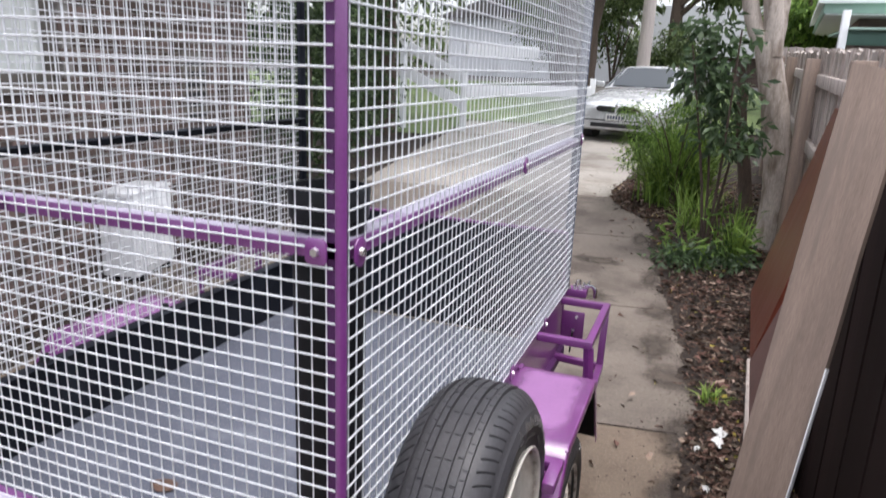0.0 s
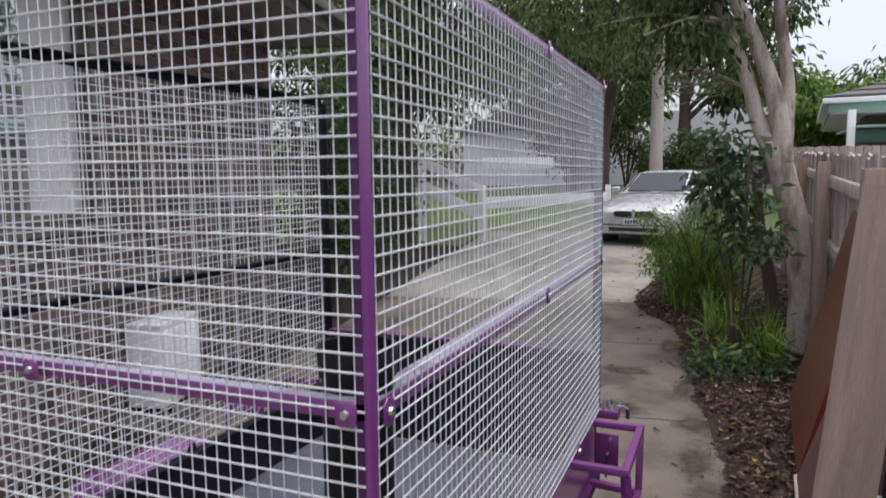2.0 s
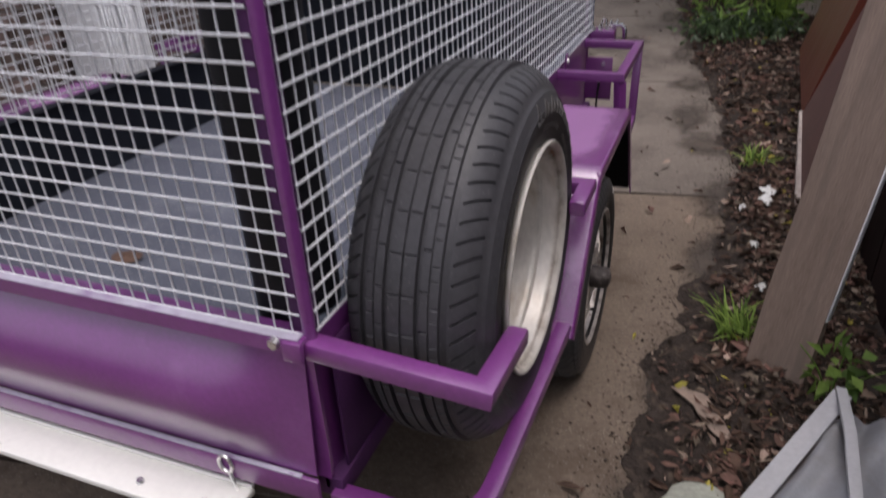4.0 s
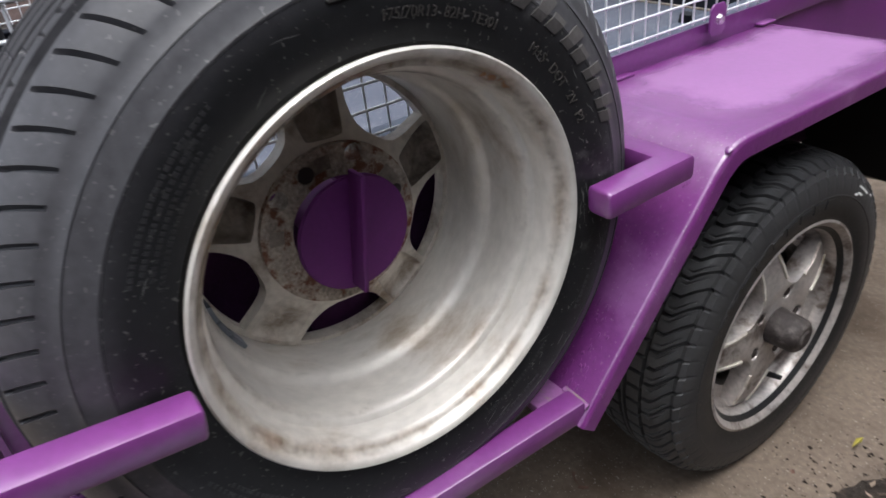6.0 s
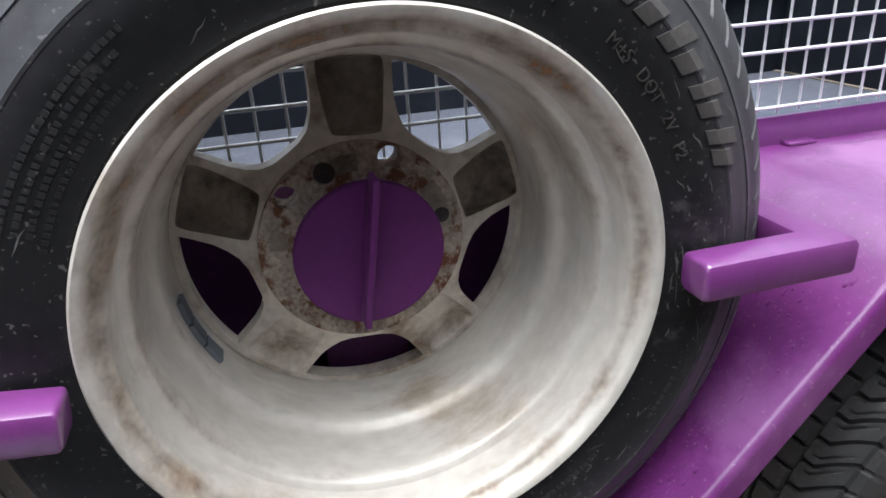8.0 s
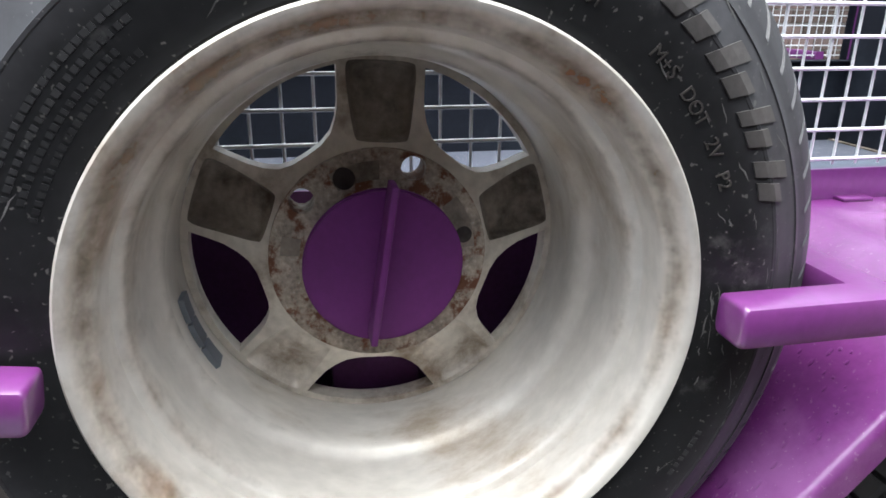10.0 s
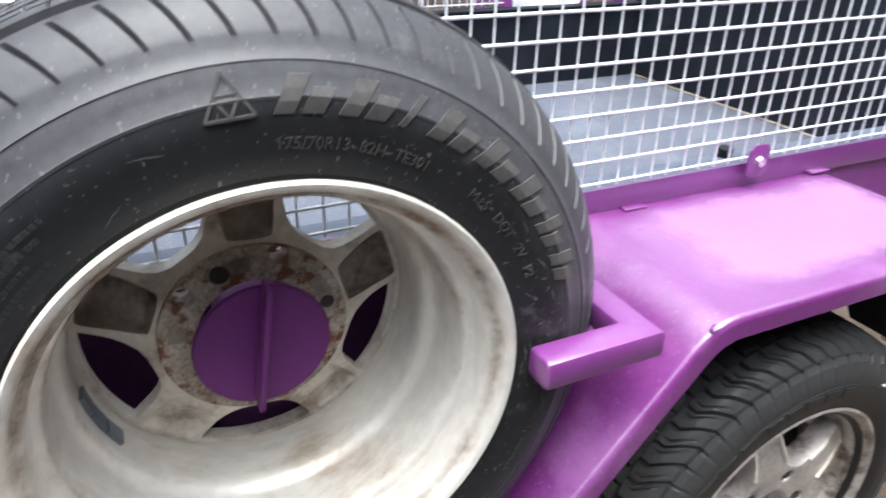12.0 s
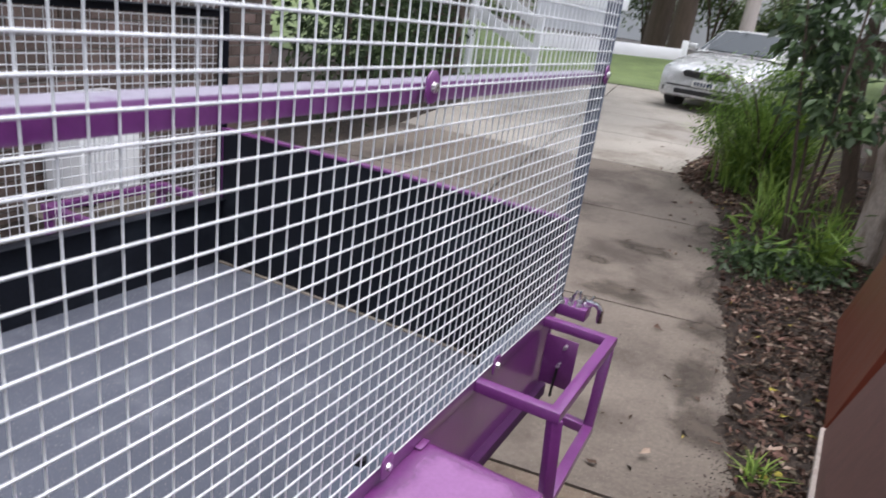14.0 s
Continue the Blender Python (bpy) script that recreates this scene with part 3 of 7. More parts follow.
def build_tub():
    part("deck", box((-W + 0.01, 0.012, FLOOR - 0.004), (-0.012, L - 0.012, FLOOR)), DECK, trailer, "grey painted steel deck")
    # side walls: purple outside, black inside
    for x0, x1, xin in ((-0.014, -0.008, -0.0165), (-W + 0.008, -W + 0.014, -W + 0.0165)):
        part("side_wall", box((x0, 0.0, FLOOR - 0.03), (x1, L, RAIL - 0.004)), PURPLE, trailer)
        lo, hi = sorted((xin, x0 if xin < x0 else x1))
        part("wall_lining", box((lo, 0.006, FLOOR), (hi, L - 0.006, RAIL - 0.005)), BLACK_SHEET, trailer, "black painted inner wall")
    # top rails: angle iron with a level flange
    for x0, x1 in ((-0.040, 0.002), (-W - 0.002, -W + 0.040)):
        xo = x1 if x1 > -0.5 else x0
        bm = box((min(xo, xo - 0.004 if xo > -0.5 else xo + 0.004), -0.004, RAIL - 0.034), (max(xo, xo - 0.004 if xo > -0.5 else xo + 0.004), L + 0.004, RAIL + 0.0005), 0.0012)
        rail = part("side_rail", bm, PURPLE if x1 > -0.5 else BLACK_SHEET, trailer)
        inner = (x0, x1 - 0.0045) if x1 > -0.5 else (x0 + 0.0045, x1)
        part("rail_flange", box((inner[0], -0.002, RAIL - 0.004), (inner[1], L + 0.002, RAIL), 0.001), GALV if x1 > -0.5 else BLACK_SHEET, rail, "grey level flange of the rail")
    for x in (-0.006, -W + 0.006):
        # shade under the floor is put into the rails' darker purple
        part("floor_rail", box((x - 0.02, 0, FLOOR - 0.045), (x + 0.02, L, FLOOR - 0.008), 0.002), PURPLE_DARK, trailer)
    # near end: folded sheet with a top ledge and a bottom lip
    outer = [(-0.024, RAIL + 0.010), (-0.024, RAIL - 0.012), (-0.022, RAIL - 0.014), (-0.004, RAIL - 0.020), (-0.004, 0.470), (-0.008, 0.440)]
    outline = outer + [(0.002, 0.440), (0.002, RAIL - 0.022), (0.012, RAIL - 0.012), (0.012, RAIL + 0.010)]
    part("end_panel", prism(outline, -W, 0.002, "x"), PURPLE, trailer, "folded purple end panel")
    # bright line of the lit ledge top, put into a pale strip
    part("ledge_highlight", box((-W + 0.006, -0.0235, RAIL + 0.0105), (-0.004, -0.0065, RAIL + 0.0125), 0.0006), PALE_LAVENDER, trailer, "pale highlight painted along the ledge")
    # the sheet is pressed outwards in one soft swell between its ends
    bm = bmesh.new()
    xs = [-W + 0.012 + (W - 0.022) * k / 60 for k in range(61)]
    zs = [0.654 - 0.196 * k / 22 for k in range(23)]
    grid = []
    for x in xs:
        a = min(1.0, (-0.010 - x) / 0.16, (x + W - 0.012) / 0.16)
        a = a * a * (3 - 2 * a)
        row = []
        for k, z in enumerate(zs):
            t = k / 22
            swell = 0.036 * math.sin(math.pi * t ** 0.92) ** 1.25 * a
            row.append(bm.verts.new((x, -0.0065 - 0.018 * t - swell, z)))
        grid.append(row)
    for p, q in zip(grid, grid[1:]):
        for k in range(len(zs) - 1):
            bm.faces.new((p[k], p[k + 1], q[k + 1], q[k]))
    bmesh.ops.recalc_face_normals(bm, faces=bm.faces)
    bmesh.ops.solidify(bm, geom=list(bm.faces), thickness=0.002)
    part("pressed_sheet", bm, PURPLE, trailer, "pressed purple sheet of the end")
    part("bottom_lip", box((-W + 0.006, -0.034, 0.415), (-0.004, -0.0265, 0.4565), 0.0018), PURPLE, trailer, "folded bottom lip of the end panel")
    # light caught on the lip's fold, as a strip of pale colour
    part("lip_highlight", box((-W + 0.02, -0.0352, 0.4568), (-0.03, -0.0272, 0.4592), 0.0006), PALE_LAVENDER, trailer, "pale highlight painted on the edge of the lip")
    part("end_lining", box((-W + 0.012, 0.0135, FLOOR), (-0.012, 0.016, RAIL - 0.006)), BLACK_SHEET, trailer, "black painted inner end")
    for x in (-0.036, -0.622, -1.215):
        part("end_bolt", rod((x, -0.0235, RAIL + 0.004), (x, -0.0325, RAIL + 0.004), 0.0085, 0.0072, 6), ZINC, trailer, "zinc bolt head")
    # far end: tall tailgate
    part("tailgate", box((-W + 0.004, L - 0.004, FLOOR - 0.03), (-0.004, L + 0.008, 0.925)), PURPLE, trailer, "tall purple tailgate")
    part("tailgate_lining", box((-W + 0.02, L - 0.010, FLOOR), (-0.02, L - 0.0045, 0.920)), BLACK_SHEET, trailer, "black inner face of the tailgate")
    part("tailgate_rail", box((-W + 0.01, L - 0.012, 0.921), (-0.01, L + 0.014, 0.930), 0.002), PURPLE, trailer)
    part("end_lug", box((-0.022, -0.034, RAIL - 0.016), (0.006, -0.0245, RAIL + 0.014), 0.003), PURPLE, trailer)
    part("deck_edge", box((-W + 0.02, L - 0.026, FLOOR + 0.0005), (-0.02, L - 0.0105, FLOOR + 0.004), 0.001), ALLOY_DIRTY, trailer, "dirty bare metal strip along the deck")
    # chassis
    for x in (-0.20, -W + 0.20):
        part("chassis_rail", box((x - 0.025, -0.10, 0.33), (x + 0.025, L, FLOOR - 0.046), 0.004), PURPLE, trailer)
    part("axle", rod((-W - 0.12, 0.968, 0.258), (0.12, 0.968, 0.258), 0.022, seg=16), CAR_BLACK, trailer, "black axle beam")
    for x in (-0.10, -W + 0.10):
        pts = [(x, 0.945 + 0.36 * math.sin(a), 0.335 + 0.055 * math.cos(a * 1.5)) for a in np.linspace(-1, 1, 9)]
        part("leaf_spring", sweep(pts, 0.045, 0.022), CAR_BLACK, trailer)


build_tub()


def build_cage():
    # corner posts: angle iron with a narrow cover bar on the outer corner
    for px, py, sx, sy in ((0, 0, -1, 1), (-W, 0, 1, 1), (0, L, -1, -1), (-W, L, 1, -1)):
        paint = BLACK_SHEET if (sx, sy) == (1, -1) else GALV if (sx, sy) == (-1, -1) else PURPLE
        bm = box((min(px, px + 0.026 * sx), min(py, py + 0.004 * sy), RAIL), (max(px, px + 0.026 * sx), max(py, py + 0.004 * sy), TOP), 0.001)
        box((min(px, px + 0.004 * sx), min(py, py + 0.026 * sy), RAIL), (max(px, px + 0.004 * sx), max(py, py + 0.026 * sy), TOP), 0.001, bm)
        # the inner angle is a darker purple than its cover bar
        post = part("post", bm, PURPLE_DEEP if paint == PURPLE else paint, trailer, "dark purple inner angle" if paint == PURPLE else "")
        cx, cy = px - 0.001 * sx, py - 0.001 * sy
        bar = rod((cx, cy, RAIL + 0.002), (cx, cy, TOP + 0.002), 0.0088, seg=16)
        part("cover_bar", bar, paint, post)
    # level rails of angle iron: two long sides, near end
    for z, drop in ((MID, 0.027), (TOP, 0.030)):
        end_z = z
        z = MID - 0.004 if z == MID else z
        for x, s in ((0.0, -1), (-W, 1)):
            bm = box((min(x, x + 0.004 * s), 0.005, z - drop / 2), (max(x, x + 0.004 * s), L - 0.005, z + drop / 2), 0.001)
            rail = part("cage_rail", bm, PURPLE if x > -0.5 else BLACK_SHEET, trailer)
            part("rail_flange", box((min(x + 0.0045 * s, x + 0.044 * s), 0.028, z + drop / 2 - 0.004), (max(x + 0.0045 * s, x + 0.044 * s), L - 0.028, z + drop / 2), 0.001), PALE_LAVENDER if x > -0.5 else BLACK_SHEET, rail, "level flange along the rail")
        z = end_z
        bm = box((-W + 0.005, 0.0, z - drop / 2), (-0.005, 0.004, z + drop / 2), 0.001)
        rail = part("cage_rail", bm, PURPLE, trailer)
        part("rail_flange", box((-W + 0.006, 0.0045, z + drop / 2 - 0.004), (-0.006, 0.028, z + drop / 2), 0.001), PALE_LAVENDER, rail, "level flange along the rail")
    mesh_panel("mesh_side", (0.0055, 0.0, 0), (0, 1, 0), L, RAIL + 0.006, TOP + 0.004, (1, 0, 0), "galvanised welded wire mesh")
    mesh_panel("mesh_side", (-W - 0.0055, 0.0, 0), (0, 1, 0), L, RAIL + 0.006, TOP + 0.004, (-1, 0, 0), "galvanised welded wire mesh")
    mesh_panel("mesh_end", (-W, -0.0055, 0), (1, 0, 0), W, RAIL + 0.006, TOP + 0.004, (0, -1, 0), "galvanised welded wire mesh")
    for y in (0.034, 1.010, 1.885):
        clamp_plate((0.011, y, MID + (-0.005 if y < 0.1 else 0.006)), (1, 0, 0), 0.034, 0.045, 0.010)
        clamp_plate((0.011, y, TOP - 0.032 if y < 0.1 else TOP - 0.004), (1, 0, 0), 0.028, 0.046, 0.007)
    for x in (-0.033, -0.690, -1.235):
        clamp_plate((x, -0.011, MID), (0, -1, 0), 0.036, 0.040, 0.006)
        clamp_plate((x, -0.011, TOP - 0.004), (0, -1, 0), 0.036, 0.040, 0.004)
    for y in (0.55, 1.014, 1.461):
        clamp_plate((0.011, y, RAIL + 0.006), (1, 0, 0), 0.036, 0.046, 0.007)
        part("rubber_plug", rod((-0.034, y - 0.014, RAIL - 0.018), (-0.030, y - 0.014, RAIL + 0.012), 0.012, 0.010, 12), BLACK_PLASTIC, trailer, "black rubber plug inside the rail")
    for y in (0.497, 0.987):
        part("rubber_plug", rod((-W + 0.004, y, RAIL - 0.004), (-W + 0.004, y + 0.004, RAIL + 0.022), 0.017, 0.011, 12), BLACK_PLASTIC, trailer, "black rubber plug on the far rail")


build_cage()


def build_guard(sign, x_in, x_out):
    """Folded mudguard: sloping front, level top, sloping back, turned-down outer lip, black underneath."""
    line = [(0.500, 0.385)]
    for k in range(5):          # soft front bend
        t = k / 4
        a, b, c = Vector((0.700, 0.622)), Vector((0.722, 0.648)), Vector((0.752, 0.650))
        p = (1 - t) ** 2 * a + 2 * t * (1 - t) * b + t * t * c
        line.append((p.x, p.y))
    for k in range(3):
        t = k / 2
        a, b, c = Vector((1.158, 0.647)), Vector((1.172, 0.646)), Vector((1.180, 0.634))
        p = (1 - t) ** 2 * a + 2 * t * (1 - t) * b + t * t * c
        line.append((p.x, p.y))
    line.append((1.370, 0.345))
    s = sign
    down = []          # mitred inward direction at each bend of the line
    for k in range(len(line)):
        turns = []
        for a, b in ((k - 1, k), (k, k + 1)):
            if a >= 0 and b < len(line):
                d = Vector((line[b][0] - line[a][0], line[b][1] - line[a][1])).normalized()
                turns.append(Vector((d.y, -d.x)))
        n = sum(turns, Vector((0, 0))).normalized()
        down.append(n / max(0.5, n.dot(turns[0])))
    bm = bmesh.new()
    rows = []
    for (y, z), n in zip(line, down):
        rows.append([bm.verts.new((x, y + n.x * d, z + n.y * d)) for x, d in ((x_in, 0), (x_out - 0.007 * s, 0), (x_out - 0.003 * s, 0.0012), (x_out - 0.0006 * s, 0.004), (x_out, 0.008), (x_out, 0.026))])
    for a, b in zip(rows, rows[1:]):
        for i in range(5):
            bm.faces.new((a[i], a[i + 1], b[i + 1], b[i]))
    bmesh.ops.recalc_face_normals(bm, faces=bm.faces)
    bmesh.ops.solidify(bm, geom=list(bm.faces), thickness=0.003)
    guard = part("mudguard", bm, PURPLE_ROUGH, trailer, "folded purple mudguard with brushed paint")
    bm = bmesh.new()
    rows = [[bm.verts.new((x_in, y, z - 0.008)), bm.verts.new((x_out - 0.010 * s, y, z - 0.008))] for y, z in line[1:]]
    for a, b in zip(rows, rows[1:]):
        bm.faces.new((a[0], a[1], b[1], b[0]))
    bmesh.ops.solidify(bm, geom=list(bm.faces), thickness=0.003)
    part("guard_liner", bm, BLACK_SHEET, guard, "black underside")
    for y in (0.80, 1.13):
        part("weld_tab", box((min(x_in, x_in + 0.016 * s), y, 0.6495), (max(x_in, x_in + 0.016 * s), y + 0.035, 0.6535), 0.0016), PURPLE_ROUGH, guard)
    bm = bmesh.new()
    bmesh.ops.create_icosphere(bm, subdivisions=3, radius=1.0, matrix=Matrix.LocRotScale((x_out - 0.004 * s, 0.722, 0.6425), Matrix.Rotation(radians(45), 3, "X"), (0.0042, 0.0052, 0.0022)))
    for v in bm.verts:
        v.co += 0.0008 * noise.noise_vector(v.co * 320)
    part("corner_weld", bm, PURPLE_ROUGH, guard, "lumpy weld bead")
    # pale film on the level top: paint blotches, with the sky's light painted in
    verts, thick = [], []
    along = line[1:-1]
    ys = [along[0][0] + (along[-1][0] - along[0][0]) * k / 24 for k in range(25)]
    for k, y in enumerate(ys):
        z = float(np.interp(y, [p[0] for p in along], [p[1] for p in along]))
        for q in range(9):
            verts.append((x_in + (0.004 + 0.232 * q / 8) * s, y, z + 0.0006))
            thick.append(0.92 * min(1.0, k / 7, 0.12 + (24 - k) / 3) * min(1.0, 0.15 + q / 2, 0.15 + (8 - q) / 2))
    faces = [(k * 9 + q, k * 9 + q + 1, k * 9 + q + 10, k * 9 + q + 9) for k in range(24) for q in range(8)]
    sheen = raw("paint_sheen", verts, faces, TOP_SHEEN, guard, "pale sheen of the sky painted on the top", smooth="all")
    sheen.data.attributes.new("thickness", "FLOAT", "POINT").data.foreach_set("value", thick)
    # runs and blobs of paint on the slope
    rng = random.Random(31 if s > 0 else 32)
    bm = bmesh.new()
    for _ in range(320):
        t = rng.random() ** 2.2
        x, y, z = x_in + (0.03 + 0.19 * rng.random()) * s, 0.520 + 0.17 * t, 0.4088 + 0.2014 * t
        r = rng.uniform(0.0008, 0.0024)
        turn = Matrix.Rotation(math.atan2(0.237, 0.2), 4, "X")
        bmesh.ops.create_icosphere(bm, subdivisions=1, radius=1.0, matrix=Matrix.Translation((x, y, z)) @ turn @ Matrix.Diagonal((r, r * rng.uniform(1.0, 3.2), r * 0.8, 1)))
    tagged(part("paint_texture", bm, PURPLE_ROUGH, guard, "small runs and blobs of paint"), kind="stuff")


build_guard(1, 0.0, 0.245)
build_guard(-1, -W, -W - 0.245)


def build_brackets():
    """Spare wheel arms, the hoop under the spare, and the open can holder."""
    z = 0.648
    part("wheel_arm", sweep([(0.0, -0.004, z + 0.024), (0.232, -0.004, z + 0.008), (0.232, 0.146, z - 0.011)], 0.030, 0.027, corner=0.17, soft_end=0.0035), PURPLE, trailer, "purple square tube arm")
    part("wheel_arm", sweep([(0.0, 0.640, z), (0.232, 0.640, z), (0.232, 0.535, z)], 0.030, 0.028, corner=0.17, soft_end=0.0035), PURPLE, trailer, "purple square tube arm")
    pts = [(0.0, 0.0, 0.400), (0.10, 0.0, 0.398)]
    for k in range(8):
        a = math.pi / 2 * k / 7
        pts.append((0.135 + 0.078 * math.sin(a), 0.078 - 0.078 * math.cos(a), 0.397))
    pts += [(0.218, 0.30, 0.397), (0.224, 0.512, 0.398)]
    part("wheel_hoop", sweep(pts, 0.028, 0.028), PURPLE, trailer, "bent purple tube under the spare wheel")
    part("hoop_strut", box((0.0, 0.470, 0.397), (0.236, 0.512, 0.409), 0.0025), PURPLE_WORN, trailer, "scraped flat bar from the tub to the mudguard")
    part("hoop_weld", rod((0.205, 0.513, 0.408), (0.240, 0.515, 0.404), 0.005, 0.004, 8), PURPLE_WORN, trailer)
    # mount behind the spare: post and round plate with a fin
    # post and added plate carry the shade behind the spare in their colour
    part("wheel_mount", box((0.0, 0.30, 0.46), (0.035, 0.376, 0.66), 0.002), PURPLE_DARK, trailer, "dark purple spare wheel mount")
    part("shade_plate", box((0.0045, 0.030, 0.405), (0.010, 0.530, 0.652), 0.002), PURPLE_DARK, trailer, "added dark plate for the shade behind the spare wheel")
    bm = rod((0.030, 0.338, 0.652), (0.108, 0.338, 0.652), 0.030, seg=32)
    rod((0.112, 0.338, 0.652), (0.116, 0.338, 0.652), 0.0575, seg=72, bm=bm)
    bmesh.ops.bevel(bm, geom=[e for e in bm.edges if abs(e.verts[0].co.x - e.verts[1].co.x) < 1e-5 and e.verts[0].co.x > 0.1155], offset=0.0015, segments=2, affect="EDGES")
    # plate and fin have the barrel's shade in their colour
    hub = part("hub_plate", bm, PURPLE_RECESS, trailer, "round purple retaining plate")
    part("fin", beam((0.128, 0.344, 0.716), (0.128, 0.327, 0.602), 0.005, 0.024, 0.0012, up=(1, 0, 0)), PURPLE_RECESS, hub, "upright purple fin")
    # can holders on both sides
    y0, y1, zb, w = 1.392, 1.816, 0.425, 0.026
    for x0, side, zt in ((0.0, 1, 0.664), (-W, -1, 0.690)):
        def at(x, y, z):
            return (x0 + side * x, y, z)

        x = 0.195
        holder = part("can_holder", sweep([at(0.0, y0, zt), at(x - w / 2, y0, zt), at(x - w / 2, y1, zt), at(0.0, y1, zt)], w, w), PURPLE, trailer, "open purple frame for a fuel can")
        part("leg", beam(at(x - w / 2, y0 + 0.004, zt - w / 2), at(x, y0 + 0.020, zb), w, w), PURPLE, holder)
        part("leg", beam(at(x - w / 2, y1 - 0.004, zt - w / 2), at(x - 0.012, y1 - 0.040, zb), w, w), PURPLE, holder)
        part("lower_bar", beam(at(x, y0 - 0.005, zb), at(x - 0.012, y1 - 0.035, zb), w, w), PURPLE, holder)
        part("lower_bar", beam(at(0.0, y1 - 0.045, zb + 0.01), at(x - 0.02, y1 - 0.045, zb), w, w), PURPLE, holder)
        part("lower_bar", beam(at(0.0, y0 + 0.03, zb + 0.005), at(x - 0.01, y0 + 0.02, zb), w, w), PURPLE, holder)
    # lamp plate and latch bolts at the far corner
    plate = part("lamp_plate", box((0.0, 1.868, 0.455), (0.092, 1.873, 0.605), 0.002), PURPLE, trailer, "purple steel lamp plate")
    for bx, bz in ((0.060, 0.585), (0.050, 0.525)):
        part("bolt", rod((bx, 1.868, bz), (bx, 1.852, bz), 0.006, 0.005, 8), ZINC, plate, "zinc bolt")
    part("cable", sweep([(0.050, 1.855, 0.52), (0.048, 1.850, 0.48), (0.046, 1.852, 0.43)], 0.006, 0.006), CAR_BLACK, plate, "black cable")
    latch = part("latch_plate", box((0.0, 1.90, 0.655), (0.085, 1.955, 0.690), 0.003), PURPLE, trailer, "purple latch bracket")
    for bx, by, lean in ((0.014, 1.906, -0.010), (0.036, 1.909, 0.004), (0.058, 1.912, 0.014), (0.028, 1.942, 0.012), (0.052, 1.946, -0.004), (0.074, 1.938, 0.016)):
        bolt = part("latch_bolt", rod((bx, by, 0.688), (bx + lean, by + 0.004, 0.722), 0.0042, seg=8), CHROME, latch, "chromed bolt")
        part("nut", rod((bx, by, 0.689), (bx + lean * 0.25, by + 0.001, 0.697), 0.0085, seg=6), ZINC, bolt)
    part("latch_handle", sweep([(0.070, 1.93, 0.705), (0.108, 1.925, 0.706), (0.118, 1.922, 0.694), (0.120, 1.92, 0.660)], 0.013, 0.013), CHROME, latch, "chromed latch handle")


build_brackets()


# ---------------------------------------------------------------- wheels
def side_line(R, rim_r, half, soft=False):
    """The sidewall from the bead out to the shoulder, as (radius, x)."""
    span = R - rim_r
    line = [(rim_r, 0.78), (rim_r + 0.006, 0.86), (rim_r + 0.016, 0.93), (rim_r + 0.018, 0.945), (rim_r + 0.022, 0.945), (rim_r + 0.024, 0.95)]
    line += [(rim_r + span * f, b) for f, b in ((0.30, 0.985), (0.42, 1.0), (0.50, 1.0), (0.505, 1.006), (0.52, 1.006), (0.525, 0.999), (0.60, 0.992), (0.70, 0.965), (0.78, 0.925), (0.79, 0.934), (0.80, 0.92), (0.86, 0.875))]
    if soft:          # a rounded shoulder that falls away early
        line = line[:-9] + [(rim_r + span * f, b) for f, b in ((0.50, 0.998), (0.505, 1.003), (0.52, 1.002), (0.525, 0.994), (0.60, 0.965), (0.66, 0.925), (0.665, 0.932), (0.675, 0.918), (0.72, 0.870))]
    return [(r, b * half) for r, b in line]


def side_x(R, rim_r, half, r, soft=False):
    line = side_line(R, rim_r, half, soft)
    return float(np.interp(r, [p[0] for p in line], [p[1] for p in line]))


def tyre_mesh(name, parent, R, rim_r, width, pattern, seg, mat, label, flat=9.0, us=None, shift=0.0, rake=0.0, soft=False):
    """A tyre about the x axis, outer face at +x: sidewalls bulge, the tread is cut by a pattern (u, angle) -> depth.
    rake leans the shoulder slots, so that they run along the mesh."""
    half = width / 2
    side = [(r, x / half) for r, x in side_line(R, rim_r, half, soft)]
    us = list(np.linspace(0.83, -0.83, 61)) if us is None else us
    prof = [(r, b * half + shift, 0.9 if r > R - 0.034 else None, rake) for r, b in side]
    for u in us:
        crown = R - 0.012 * abs(u) ** 2.6 - (0.010 * max(0, abs(u) - 0.7) / 0.13)
        if soft:
            crown = R - 0.032 * (abs(u) / 0.83) ** 4
        prof.append((crown, u * half * (1.028 if soft else 0.98) + shift, u, math.copysign(rake * max(0.0, min(abs(u), 0.83) - 0.55) / 0.28, u)))
    prof += [(r, -b * half + shift, -0.9 if r > R - 0.034 else None, -rake) for r, b in side[::-1]]
    verts, faces = [], []
    for r, x, u, lean in prof:
        for i in range(seg):
            a = 2 * math.pi * i / seg
            q = r - (pattern(u, a) if u is not None else 0.0)
            verts.append((x, q * math.cos(a - lean), max(-flat, q * math.sin(a - lean))))
    for j in range(len(prof) - 1):
        for i in range(seg):
            k = (i + 1) % seg
            faces.append((j * seg + i, j * seg + k, j * seg + seg + k, j * seg + seg + i))
    ob = raw(name, verts, faces, mat, parent, label, smooth=True)
    return ob


STREET_GROOVES = ((0.50, 0.042, 0.0070), (0.20, 0.030, 0.0070), (0.345, 0.010, 0.0030), (0.0, 0.012, 0.0034))
STREET_SLOTS, STREET_COLS = 72, 17


